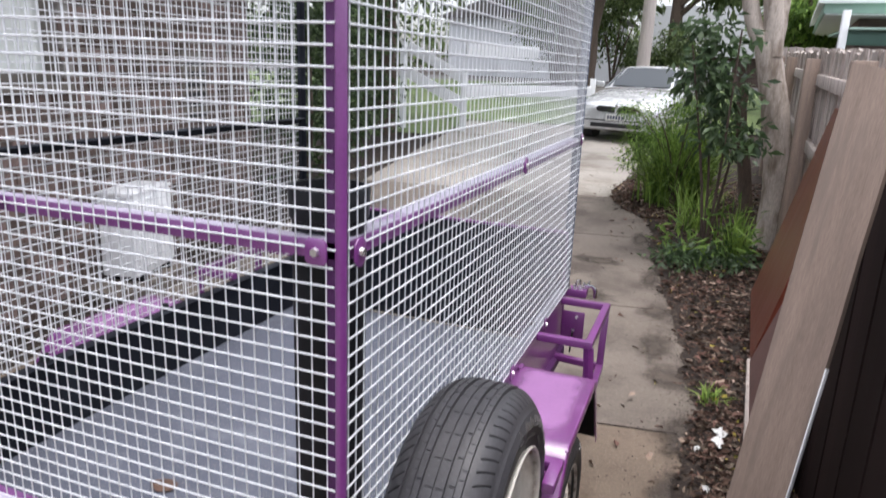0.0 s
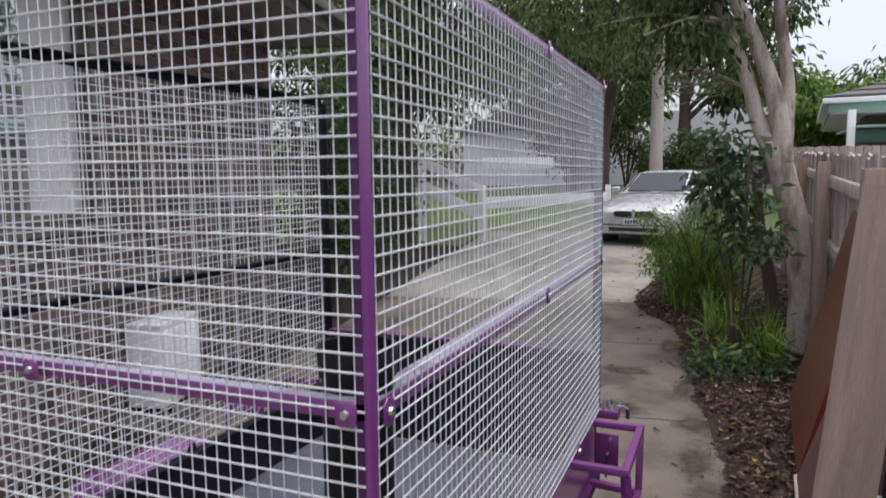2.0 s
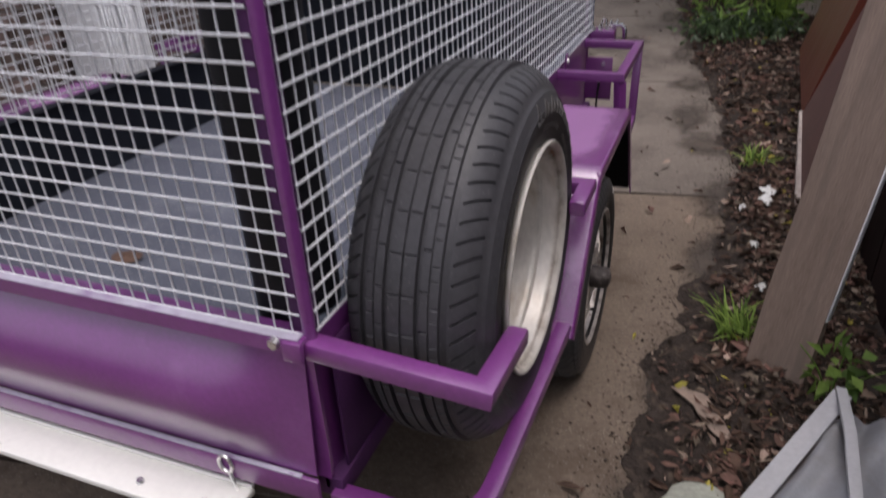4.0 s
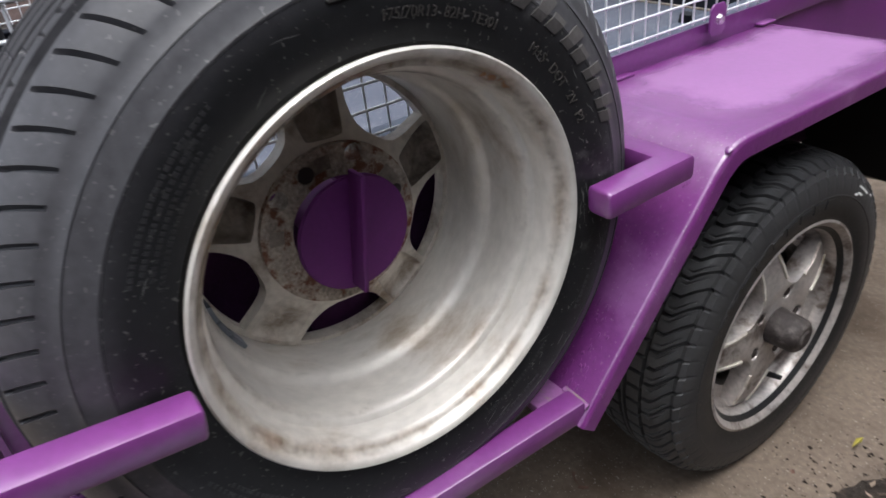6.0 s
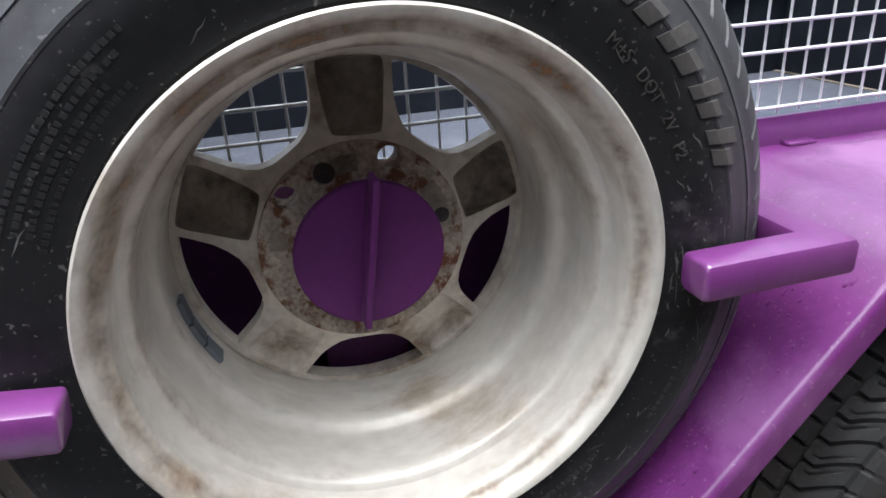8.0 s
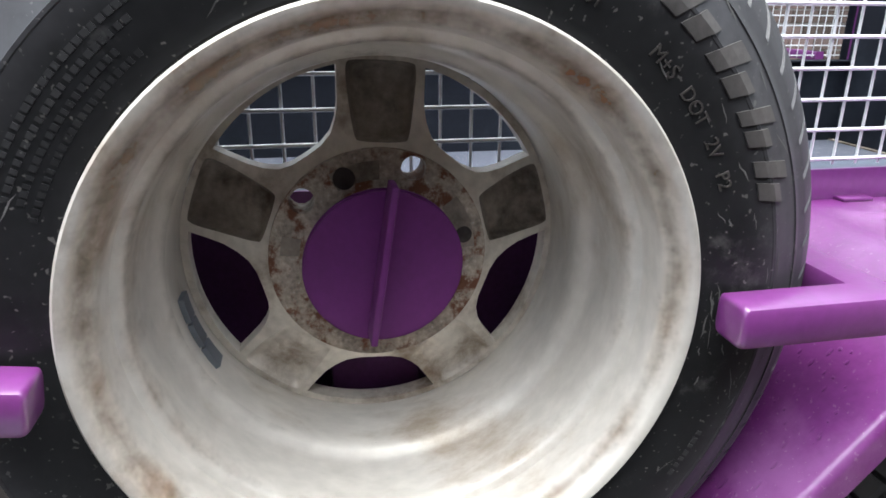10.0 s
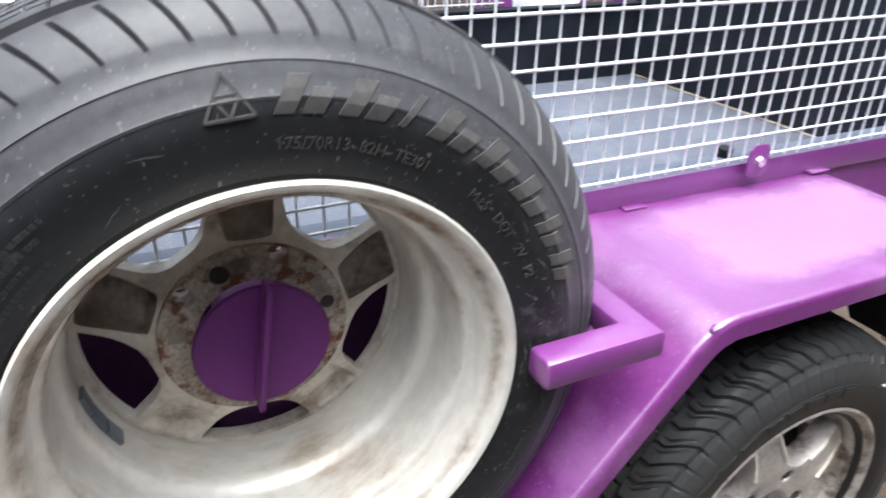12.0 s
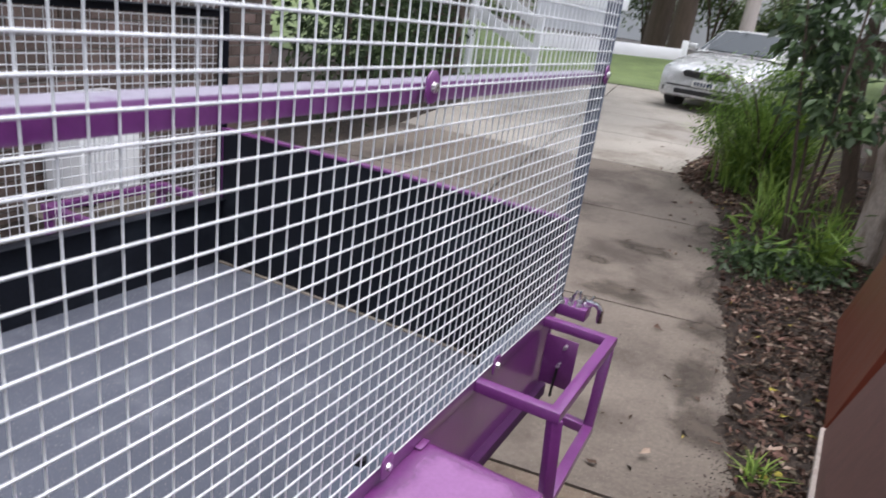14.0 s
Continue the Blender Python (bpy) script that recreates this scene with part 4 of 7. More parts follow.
def street_lines():
    """Lines across the tread, set close at the groove edges."""
    us = {0.83, 0.81, 0.80, 0.775, 0.74, 0.70, 0.66, 0.62, 0.585, 0.575, 0.41, 0.28, 0.25, 0.12, 0.06}
    for c, w, _ in STREET_GROOVES:
        us |= {abs(c + w), abs(c + w + 0.006), abs(c - w), abs(c - w - 0.006)}
    return sorted(us | {-u for u in us}, reverse=True)


def street_tread(u, a):
    """Wide grooves with thin ones between, raked slots on the shoulders, short sipes on the ribs."""
    d = 0.0
    v = abs(u)
    for c, w, deep in STREET_GROOVES:
        if abs(v - c) < w + 0.001:
            d = max(d, deep)
    col = round(a * STREET_SLOTS * STREET_COLS / (2 * math.pi))
    step = col % STREET_COLS
    if 0.580 < v < 0.82 and step in (0, 1):
        d = max(d, 0.0060)
    turn = col // STREET_COLS
    if 0.24 < v < 0.33 and turn % 2 == 0 and step in (6, 7):
        d = max(d, 0.0030)
    if 0.36 < v < 0.45 and turn % 2 == 1 and step in (2, 3, 14):
        d = max(d, 0.0022)
    if 0.02 < v < 0.16 and turn % 2 == 0 and step in (12, 13):
        d = max(d, 0.0028)
    return d


BLOCK_LUGS, BLOCK_COLS = 62, 12


def block_lines():
    us = {0.83, 0.78, 0.72, 0.66, 0.60, 0.54, 0.48, 0.44, 0.40, 0.385, 0.345, 0.33, 0.27, 0.20, 0.13, 0.085, 0.07, 0.035, 0.02}
    return sorted(us | {-u for u in us}, reverse=True)


def block_tread(u, a):
    """Lugs that run over the shoulder, parted by leaning grooves; short blocks and sipes in the middle."""
    v = abs(u)
    col = round(a * BLOCK_LUGS * BLOCK_COLS / (2 * math.pi))
    step, turn = col % BLOCK_COLS, col // BLOCK_COLS
    d = 0.0
    if v > 0.335 and step in (0, 1):
        d = 0.0065 if v < 0.85 else 0.0035
    if 0.34 < v < 0.39 or 0.03 < v < 0.075:
        d = 0.0070
    if 0.08 < v < 0.34 and (step + 5) % BLOCK_COLS in (0, 1):
        d = 0.0060
    if 0.45 < v < 0.74 and step in (4, 8) and (turn + step // 4) % 2:
        d = max(d, 0.0028)
    return d


def arc_text(name, text, size, radius, mid_angle, surf, parent, mat, squeeze=1.0):
    """Raised lettering laid round the sidewall, reading clockwise from outside; surf gives x at a radius."""
    cu = bpy.data.curves.new(name, "FONT")
    cu.body, cu.size, cu.extrude, cu.align_x, cu.resolution_u = text, size, 0.0008, "CENTER", 3
    tmp = new("lettering_source", cu)
    bpy.context.view_layer.update()
    me = bpy.data.meshes.new_from_object(tmp.evaluated_get(bpy.context.evaluated_depsgraph_get()))
    bpy.data.objects.remove(tmp)
    for v in me.vertices:
        a = mid_angle - v.co.x * squeeze / radius
        r = radius + v.co.y
        v.co = (surf(r) + v.co.z, r * math.cos(a), r * math.sin(a))
    me.name = name
    ob = finish(new(name, me), mat, False)
    ob.parent = parent
    return ob


def arc_bar(name, a0, a1, r0, r1, surf, parent, mat, thick=0.0012, steps=4, slant=0.0, rows=3):
    """A raised mark on the sidewall."""
    bm = bmesh.new()
    grid = []
    for q in range(rows + 1):
        r = r0 + (r1 - r0) * q / rows
        line = []
        for k in range(steps + 1):
            b = a0 + (a1 - a0) * k / steps - slant * q / rows
            line.append(bm.verts.new((surf(r) + thick, r * math.cos(b), r * math.sin(b))))
        grid.append(line)
    for p, q in zip(grid, grid[1:]):
        for k in range(steps):
            bm.faces.new((p[k], p[k + 1], q[k + 1], q[k]))
    low = bmesh.ops.extrude_face_region(bm, geom=list(bm.faces))["geom"]
    for g in low:
        if isinstance(g, bmesh.types.BMVert):
            g.co.x -= thick + 0.001
    bmesh.ops.recalc_face_normals(bm, faces=bm.faces)
    return part(name, bm, mat, parent, smooth=False)


def build_spare():
    """The spare hangs with its inner side out, so one looks into the deep barrel of the rim."""
    y0, z0, xf = 0.338, 0.650, 0.213
    spare = thing("spare_wheel", "spare trailer wheel with worn tyre, rusty alloy rim facing out", "wheel", at=(xf - 0.0875, y0, z0))
    R, rr, wide, inset = 0.302, 0.1700, 0.211, -0.0175
    tyre = tyre_mesh("tyre", spare, R, rr, wide, street_tread, STREET_SLOTS * STREET_COLS, RUBBER, "worn black tyre with grey scuffs", us=street_lines(), shift=inset, rake=0.060, soft=True)
    lip = 0.0875
    prof = [(0.172, lip - 0.020), (0.176, lip - 0.008), (0.1835, lip - 0.004), (0.1860, lip - 0.001), (0.1862, lip + 0.002), (0.1845, lip + 0.004), (0.181, lip + 0.0035), (0.1780, lip + 0.0005), (0.1765, lip - 0.006),
            (0.1740, lip - 0.0085), (0.1710, lip - 0.0105), (0.1690, lip - 0.016), (0.1675, lip - 0.034), (0.1668, lip - 0.0360), (0.1625, lip - 0.0385), (0.1600, lip - 0.0415), (0.1588, lip - 0.050), (0.1575, lip - 0.076), (0.1562, lip - 0.088), (0.1545, lip - 0.0925), (0.1510, lip - 0.0970),
            (0.1480, lip - 0.1020), (0.1465, lip - 0.110), (0.1458, lip - 0.135), (0.1465, lip - 0.160), (0.1720, lip - 0.164), (0.1800, lip - 0.168), (0.1740, lip - 0.172)]
    part("rim_barrel", lathe(prof, 128), BARREL, spare, "oxidised alloy barrel with brown water marks")
    # brown film that water has left inside the lip and along the steps of the barrel
    inner = [(r - 0.0005, x + 0.0004, t) for (r, x), t in zip(prof[4:22], (0.26, 0.30, 0.26, 0.34, 0.46, 0.52, 0.46, 0.30, 0.12, 0.10, 0.22, 0.36, 0.26, 0.12, 0.05, 0.05, 0.18, 0.28))]
    film = part("water_stain", lathe([(r, x) for r, x, _ in inner], 128), RUST_FILM, spare, "brown water stain inside the rim")
    level = {round(x, 5): t for _, x, t in inner}
    film.data.attributes.new("thickness", "FLOAT", "POINT").data.foreach_set("value", [level.get(round(v.co.x, 5), 0.2) + 0.03 + 0.10 * math.sin(math.atan2(v.co.z, v.co.y) - 0.6) for v in film.data.vertices])
    # cast centre: a dished plate with five windows and a sunken pocket in the back of each spoke
    spoke_angles = [radians(87 + 72 * k) for k in range(5)]

    def dish(r):
        return float(np.interp(r, [0.05, 0.082, 0.091, 0.117, 0.147], [lip - 0.1315, lip - 0.1315, lip - 0.137, lip - 0.148, lip - 0.156]))

    def round_off(points):
        """Cut the corners of a ring of polar points twice."""
        flat = [Vector((r * math.cos(a), r * math.sin(a))) for r, a in points]
        for _ in range(2):
            flat = [q for k in range(len(flat)) for q in (flat[k] * 0.75 + flat[(k + 1) % len(flat)] * 0.25, flat[k] * 0.25 + flat[(k + 1) % len(flat)] * 0.75)]
        return [(q.length, math.atan2(q.y, q.x)) for q in flat]

    bm = bmesh.new()
    edges, pockets = [], []

    def loop(points):
        vs = [bm.verts.new((0, r * math.cos(a), r * math.sin(a))) for r, a in points]
        edges.extend(bm.edges.new((vs[k], vs[(k + 1) % len(vs)])) for k in range(len(vs)))

    loop([(0.1460, 2 * math.pi * k / 120) for k in range(120)])
    loop([(0.0790, 2 * math.pi * k / 60) for k in range(60)])
    for sa in spoke_angles:
        mid = sa + radians(36)
        pts = [(0.1400, mid + radians(f)) for f in np.linspace(-22.5, 22.5, 17)]
        pts += [(0.127, mid + radians(21.4)), (0.114, mid + radians(19.8)), (0.104, mid + radians(17.3)), (0.0960, mid + radians(13.5)), (0.0915, mid + radians(7.8)), (0.0903, mid),
                (0.0915, mid - radians(7.8)), (0.0960, mid - radians(13.5)), (0.104, mid - radians(17.3)), (0.114, mid - radians(19.8)), (0.127, mid - radians(21.4))]
        loop(pts)
        pocket = []
        for u, w in ((0.0870, 0.0200), (0.112, 0.0240), (0.136, 0.0265), (0.1405, 0.0225), (0.1405, -0.0225), (0.136, -0.0265), (0.112, -0.0240), (0.0870, -0.0200), (0.0845, -0.0165), (0.0845, 0.0165)):
            pocket.append((math.hypot(u, w), sa + math.atan2(w, u)))
        pocket = round_off(pocket)
        loop(pocket)
        pockets.append(pocket)
    bmesh.ops.triangle_fill(bm, edges=edges, use_beauty=True)
    long = [e for e in bm.edges if e.calc_length() > 0.02]
    bmesh.ops.subdivide_edges(bm, edges=long, cuts=2, use_grid_fill=True)
    back = bmesh.ops.extrude_face_region(bm, geom=list(bm.faces))["geom"]
    down = {g for g in back if isinstance(g, bmesh.types.BMVert)}
    for v in bm.verts:
        r = math.hypot(v.co.y, v.co.z)
        v.co.x = dish(r) - (0.016 if v in down else 0.0)
    bmesh.ops.recalc_face_normals(bm, faces=bm.faces)
    centre = part("cast_centre", bm, ALLOY, spare, "cast alloy centre with five windows")
    for pocket in pockets:
        bm = bmesh.new()
        deep = 0.012 if pocket in pockets[:2] + pockets[4:] else 0.005
        n = len(pocket)
        cy, cz = sum(r * math.cos(a) for r, a in pocket) / n, sum(r * math.sin(a) for r, a in pocket) / n
        steps = []
        for shrink, drop in ((1.0, 0.0), (0.97, 0.12), (0.93, 0.45), (0.86, 0.82), (0.76, 0.97), (0.60, 1.0)):
            steps.append([bm.verts.new((dish(r) - deep * drop, cy + (r * math.cos(a) - cy) * shrink, cz + (r * math.sin(a) - cz) * shrink)) for r, a in pocket])
        for p, q in zip(steps, steps[1:]):
            for k in range(n):
                bm.faces.new((p[k], p[(k + 1) % n], q[(k + 1) % n], q[k]))
        bm.faces.new(steps[-1])
        bmesh.ops.recalc_face_normals(bm, faces=bm.faces)
        part("spoke_pocket", bm, ALLOY if pocket in pockets[2:4] else ALLOY_DIRTY, centre, "cast hollow in the spoke" if pocket in pockets[2:4] else "grimy brown hollow in the spoke")
    for sa, rows in ((spoke_angles[2], 2), (spoke_angles[3], 2)):
        for q in range(rows):
            for k in range(5):
                u, w = 0.104 + 0.009 * q, -0.011 + 0.0052 * k
                r, a = math.hypot(u, w), sa + math.atan2(w, u)
                part("cast_mark", box((dish(r) - 0.0052, r * math.cos(a) - 0.0016, r * math.sin(a) - 0.0022), (dish(r) - 0.0040, r * math.cos(a) + 0.0016, r * math.sin(a) + 0.0022)), ALLOY, centre)
    # rusty mounting ring with five stud holes
    ring_x, r_out, r_in, hole_r, pcd = lip - 0.1260, 0.0815, 0.050, 0.0095, 0.0712
    bm = bmesh.new()
    seg = 60
    hole_angles = [radians(68.5 + 72 * k) for k in range(5)]
    front_o = [bm.verts.new((ring_x, r_out * math.cos(2 * math.pi * i / seg), r_out * math.sin(2 * math.pi * i / seg))) for i in range(seg)]
    front_i = [bm.verts.new((ring_x, r_in * math.cos(2 * math.pi * i / seg), r_in * math.sin(2 * math.pi * i / seg))) for i in range(seg)]
    edges = [bm.edges.new((front_o[i], front_o[(i + 1) % seg])) for i in range(seg)] + [bm.edges.new((front_i[i], front_i[(i + 1) % seg])) for i in range(seg)]
    for ha in hole_angles[:2]:
        hv = [bm.verts.new((ring_x, pcd * math.cos(ha) + hole_r * math.cos(b), pcd * math.sin(ha) + hole_r * math.sin(b))) for b in np.linspace(0, 2 * math.pi, 15)[:-1]]
        edges += [bm.edges.new((hv[i], hv[(i + 1) % 14])) for i in range(14)]
    bmesh.ops.triangle_fill(bm, edges=edges, use_beauty=True)
    ext = bmesh.ops.extrude_face_region(bm, geom=list(bm.faces))["geom"]
    for g in ext:
        if isinstance(g, bmesh.types.BMVert):
            g.co.x -= 0.028
    bmesh.ops.recalc_face_normals(bm, faces=bm.faces)
    ring = part("hub_flange", bm, RUSTY, spare, "rust-pitted mounting face with stud holes")
    # hollows drawn as thin raised plates with their darkness in the colour
    for deg, span in ((104, 30), (20, 34), (170, 12)):
        arc_bar("recess_dark_plate", radians(deg + span / 2), radians(deg - span / 2), 0.0590, 0.0730, lambda r: ring_x, ring, ALLOY_DIRTY, 0.0005, 8)
    for deg, rad in ((112, 0.0085), (12, 0.0070)):
        b = radians(deg)
        part("dimple_dark_disc", rod((ring_x + 0.0002, 0.0655 * math.cos(b), 0.0655 * math.sin(b)), (ring_x + 0.0012, 0.0655 * math.cos(b), 0.0655 * math.sin(b)), rad, rad * 0.8, 20), GREASE, ring, "thin dark disc in place of a casting dimple")
    # stick-on weights
    for k in range(3):
        a0 = radians(188 + 8.2 * k)
        bm = bmesh.new()
        rows = []
        for q in range(3):
            a = a0 + radians(7.4) * q / 2
            rows.append([bm.verts.new((lip - 0.132 + dx, (0.1462 - dr) * math.cos(a), (0.1462 - dr) * math.sin(a))) for dx, dr in ((0.0, 0), (0.0, 0.004), (0.017, 0.004), (0.017, 0.0))])
        for p, q in zip(rows, rows[1:]):
            for i in range(4):
                bm.faces.new((p[i], p[(i + 1) % 4], q[(i + 1) % 4], q[i]))
        bm.faces.new(rows[0][::-1])
        bm.faces.new(rows[-1])
        bmesh.ops.recalc_face_normals(bm, faces=bm.faces)
        part("balance_weight", bm, LEAD, spare, "grey stick-on lead weight")
    # sidewall: maker's name as plain raised bars, sizes as lettering
    def face(r):
        return side_x(R, rr, wide / 2, r, True) + inset

    a = radians(88.5)
    for w in (7.4, 7.6, 3.0, 8.0, 8.0, 7.8, 6.0, 6.4):
        arc_bar("raised_mark", a, a - radians(w * 0.40), 0.228, 0.2505, face, tyre, RUBBER_MARK, 0.0013, 3, radians(2.4))
        if w > 4:
            arc_bar("raised_mark", a - radians(w * 0.56), a - radians(w), 0.228, 0.2435, face, tyre, RUBBER_MARK, 0.0013, 3, radians(1.6))
        a -= radians(w + 2.4)
    # three-cornered emblem with a smaller one set in it
    def tri_point(r, deg):
        return Vector((face(r) + 0.0013, r * math.cos(radians(deg)), r * math.sin(radians(deg))))

    big = [tri_point(0.254, 94.6), tri_point(0.229, 91.0), tri_point(0.229, 98.2)]
    mids = [(big[k] + big[(k + 1) % 3]) / 2 for k in range(3)]
    for line in (big, mids):
        for k in range(3):
            part("raised_triangle", beam(line[k], line[(k + 1) % 3], 0.0017, 0.0022, 0, up=(1, 0, 0)), RUBBER_MARK, tyre)
    arc_text("size_lettering", "175/70R13  82H  TE301", 0.0115, 0.2055, radians(74), face, tyre, LETTER, 0.92)
    arc_text("type_lettering", "M+S   DOT   2V   P2", 0.0115, 0.2055, radians(35), face, tyre, LETTER)
    for k, (mid, span, r) in enumerate(((140, 34, 0.219), (141, 30, 0.212), (143, 26, 0.205), (143, 30, 0.198), (215, 22, 0.222), (218, 18, 0.215), (295, 20, 0.224), (300, 26, 0.206), (330, 10, 0.222))):
        n = int(span / 1.3)
        rng = random.Random(k)
        for q in range(n):
            b = radians(mid + span / 2 - span * q / n)
            arc_bar("fine_print", b, b - radians(span / n * rng.uniform(0.45, 0.8)), r, r + 0.0034, face, tyre, RUBBER_DARK, 0.0005, 1, 0.0, 1)
    # scrapes and scratches on the sidewall
    rng = random.Random(44)
    verts, faces = [], []
    for k in range(75):
        b = radians(rng.gauss(-15, 32)) if k < 45 else rng.uniform(0, 2 * math.pi)
        r = rng.uniform(0.196, 0.262)
        run, drift, wide_at = rng.uniform(0.004, 0.022), rng.uniform(-0.5, 0.5), rng.uniform(0.0002, 0.0006)
        i0 = len(verts)
        for q in range(5):
            t = q / 4 - 0.5
            rad, ang = min(0.263, r + run * t * drift + 0.0006 * rng.uniform(-1, 1)), b + run * t / r
            half = wide_at * (1 - (2 * t) ** 2) + 0.00008
            for e in (-half, half):
                verts.append((face(rad + e) + 0.0004, (rad + e) * math.cos(ang), (rad + e) * math.sin(ang)))
        faces += [(i0 + 2 * q, i0 + 2 * q + 1, i0 + 2 * q + 3, i0 + 2 * q + 2) for q in range(4)]
    tagged(raw("scuffing", verts, faces, SCUFF, tyre, "pale scrapes in the rubber", smooth="all"), kind="stuff")
    return spare


build_spare()


def build_road_wheel(name, at, sign, label):
    wheel = thing(name, label, "wheel", "trailer road wheels", at=at)
    if sign < 0:
        wheel.rotation_euler = (0, 0, math.pi)
    tyre = tyre_mesh("tyre", wheel, 0.272, 0.160, 0.175, block_tread, BLOCK_LUGS * BLOCK_COLS, RUBBER_DARK, "black all-terrain tyre with chunky lugs", 0.258, us=block_lines(), rake=0.10)
    lip = 0.080
    prof = [(0.163, lip - 0.02), (0.169, lip - 0.004), (0.1775, lip), (0.1795, lip + 0.003), (0.1755, lip + 0.004), (0.1685, lip - 0.002), (0.1630, lip - 0.010), (0.1580, lip - 0.016), (0.1565, lip - 0.030), (0.150, lip - 0.036), (0.147, lip - 0.05), (0.146, lip - 0.12), (0.170, lip - 0.15)]
    part("rim_barrel", lathe(prof, 96), ROAD_ALLOY, wheel, "scuffed alloy rim")
    # face: a proud star of five broad spokes on a recessed ring, with the dark drum behind
    part("wheel_disc", lathe([(0.150, lip - 0.046), (0.126, lip - 0.048), (0.122, lip - 0.056), (0.122, lip - 0.064)], 96), ROAD_ALLOY, wheel, "recessed cast ring behind the spokes")
    spoke_at = [radians(34 + 72 * k) for k in range(5)]
    outline = []
    for a in spoke_at:
        for u, w in ((0.066, -0.036), (0.074, -0.0315), (0.092, -0.0275), (0.120, -0.0235), (0.1525, -0.0205), (0.1525, 0.0205), (0.120, 0.0235), (0.092, 0.0275), (0.074, 0.0315), (0.066, 0.036)):
            outline.append((math.hypot(u, w), a + math.atan2(w, u)))

    def star_x(r):
        return float(np.interp(r, [0.0, 0.050, 0.075, 0.120, 0.1525], [lip - 0.014, lip - 0.014, lip - 0.011, lip - 0.016, lip - 0.026]))

    bm = bmesh.new()
    edges = []

    def loop(points):
        vs = [bm.verts.new((0, r * math.cos(a), r * math.sin(a))) for r, a in points]
        edges.extend(bm.edges.new((vs[k], vs[(k + 1) % len(vs)])) for k in range(len(vs)))

    loop(outline)
    loop([(0.030, 2 * math.pi * k / 24) for k in range(24)])
    nut_at = [a + radians(36) for a in spoke_at]
    for a in nut_at:
        loop([(math.hypot(0.0565 + 0.0105 * math.cos(b), 0.0105 * math.sin(b)), a + math.atan2(0.0105 * math.sin(b), 0.0565 + 0.0105 * math.cos(b))) for b in np.linspace(0, 2 * math.pi, 13)[:-1]])
    bmesh.ops.triangle_fill(bm, edges=edges, use_beauty=True)
    bmesh.ops.subdivide_edges(bm, edges=[e for e in bm.edges if e.calc_length() > 0.02], cuts=2, use_grid_fill=True)
    low = {g for g in bmesh.ops.extrude_face_region(bm, geom=list(bm.faces))["geom"] if isinstance(g, bmesh.types.BMVert)}
    for v in bm.verts:
        r = math.hypot(v.co.y, v.co.z)
        v.co.x = star_x(r) - (0.030 if v in low else 0.0)
    bmesh.ops.recalc_face_normals(bm, faces=bm.faces)
    sharp = [e for e in bm.edges if len(e.link_faces) == 2 and e.calc_face_angle(0) > 1.0 and not (e.verts[0] in low or e.verts[1] in low)]
    bmesh.ops.bevel(bm, geom=sharp, offset=0.0022, segments=2, profile=0.5, affect="EDGES")
    star = part("spoke_star", bm, ROAD_ALLOY, wheel, "grimy cast alloy star of five broad spokes")
    for a in spoke_at:          # raised lip along each flank of a spoke
        for f in (-1, 1):
            line = []
            for u, w in ((0.084, 0.0270), (0.110, 0.0232), (0.146, 0.0195)):
                w *= f
                line.append((star_x(u) + 0.0008, u * math.cos(a) - w * math.sin(a), u * math.sin(a) + w * math.cos(a)))
            part("spoke_edge", sweep(line, 0.0045, 0.004, up=(1, 0, 0)), ALLOY, star, "polished worn edge")
    for k in range(9):          # rivet-like casting pips on the ring
        a = radians(12 + 40 * k)
        part("casting_pip", rod((lip - 0.047, 0.138 * math.cos(a), 0.138 * math.sin(a)), (lip - 0.040, 0.138 * math.cos(a), 0.138 * math.sin(a)), 0.005, 0.0035, 8), ROAD_ALLOY, wheel)
    part("brake_drum", rod((lip - 0.110, 0, 0), (lip - 0.075, 0, 0), 0.125, seg=48), BLACK_PLASTIC, wheel, "dirty dark brake drum")
    part("hub_cap", lathe([(0.0, lip + 0.036), (0.012, lip + 0.0355), (0.014, lip + 0.033), (0.020, lip + 0.033), (0.0262, lip + 0.028), (0.0282, lip + 0.022), (0.0300, lip - 0.010), (0.0310, lip - 0.03)], 32), GREASE, wheel, "rusty greasy bearing cap")
    for a in nut_at:
        part("wheel_nut", rod((lip - 0.034, 0.0565 * math.cos(a), 0.0565 * math.sin(a)), (lip - 0.0145, 0.0565 * math.cos(a), 0.0565 * math.sin(a)), 0.0085, 0.0075, 6), GREASE, wheel, "rusty wheel nut deep in its hole")
    part("valve", rod((lip - 0.042, 0.026, -0.128), (lip - 0.004, 0.030, -0.121), 0.0058, 0.0042, 10), RUBBER_DARK, wheel, "black rubber valve")
    a = radians(150)
    for w in (5, 6, 6.5, 6, 0, 6, 6, 6.5, 6.5, 5.5):
        if w:
            arc_bar("raised_mark", a, a - radians(w), 0.200, 0.214, lambda r: side_x(0.272, 0.160, 0.0875, r), tyre, RUBBER_DARK, 0.0012, 3)
        a -= radians(w + 2.4)
    for deg, span, r in ((47, 9, 0.236), (52, 4, 0.226), (56, 2.5, 0.222), (41, 1.5, 0.242)):
        arc_bar("chalk_mark", radians(deg + span), radians(deg), r, r + 0.0032, lambda r: side_x(0.272, 0.160, 0.0875, r), tyre, PAPER, 0.0005, 4, 0.01, 1)
    return wheel


build_road_wheel("road_wheel", (0.138, 0.962, 0.258), 1, "trailer road wheel with alloy rim under the mudguard")
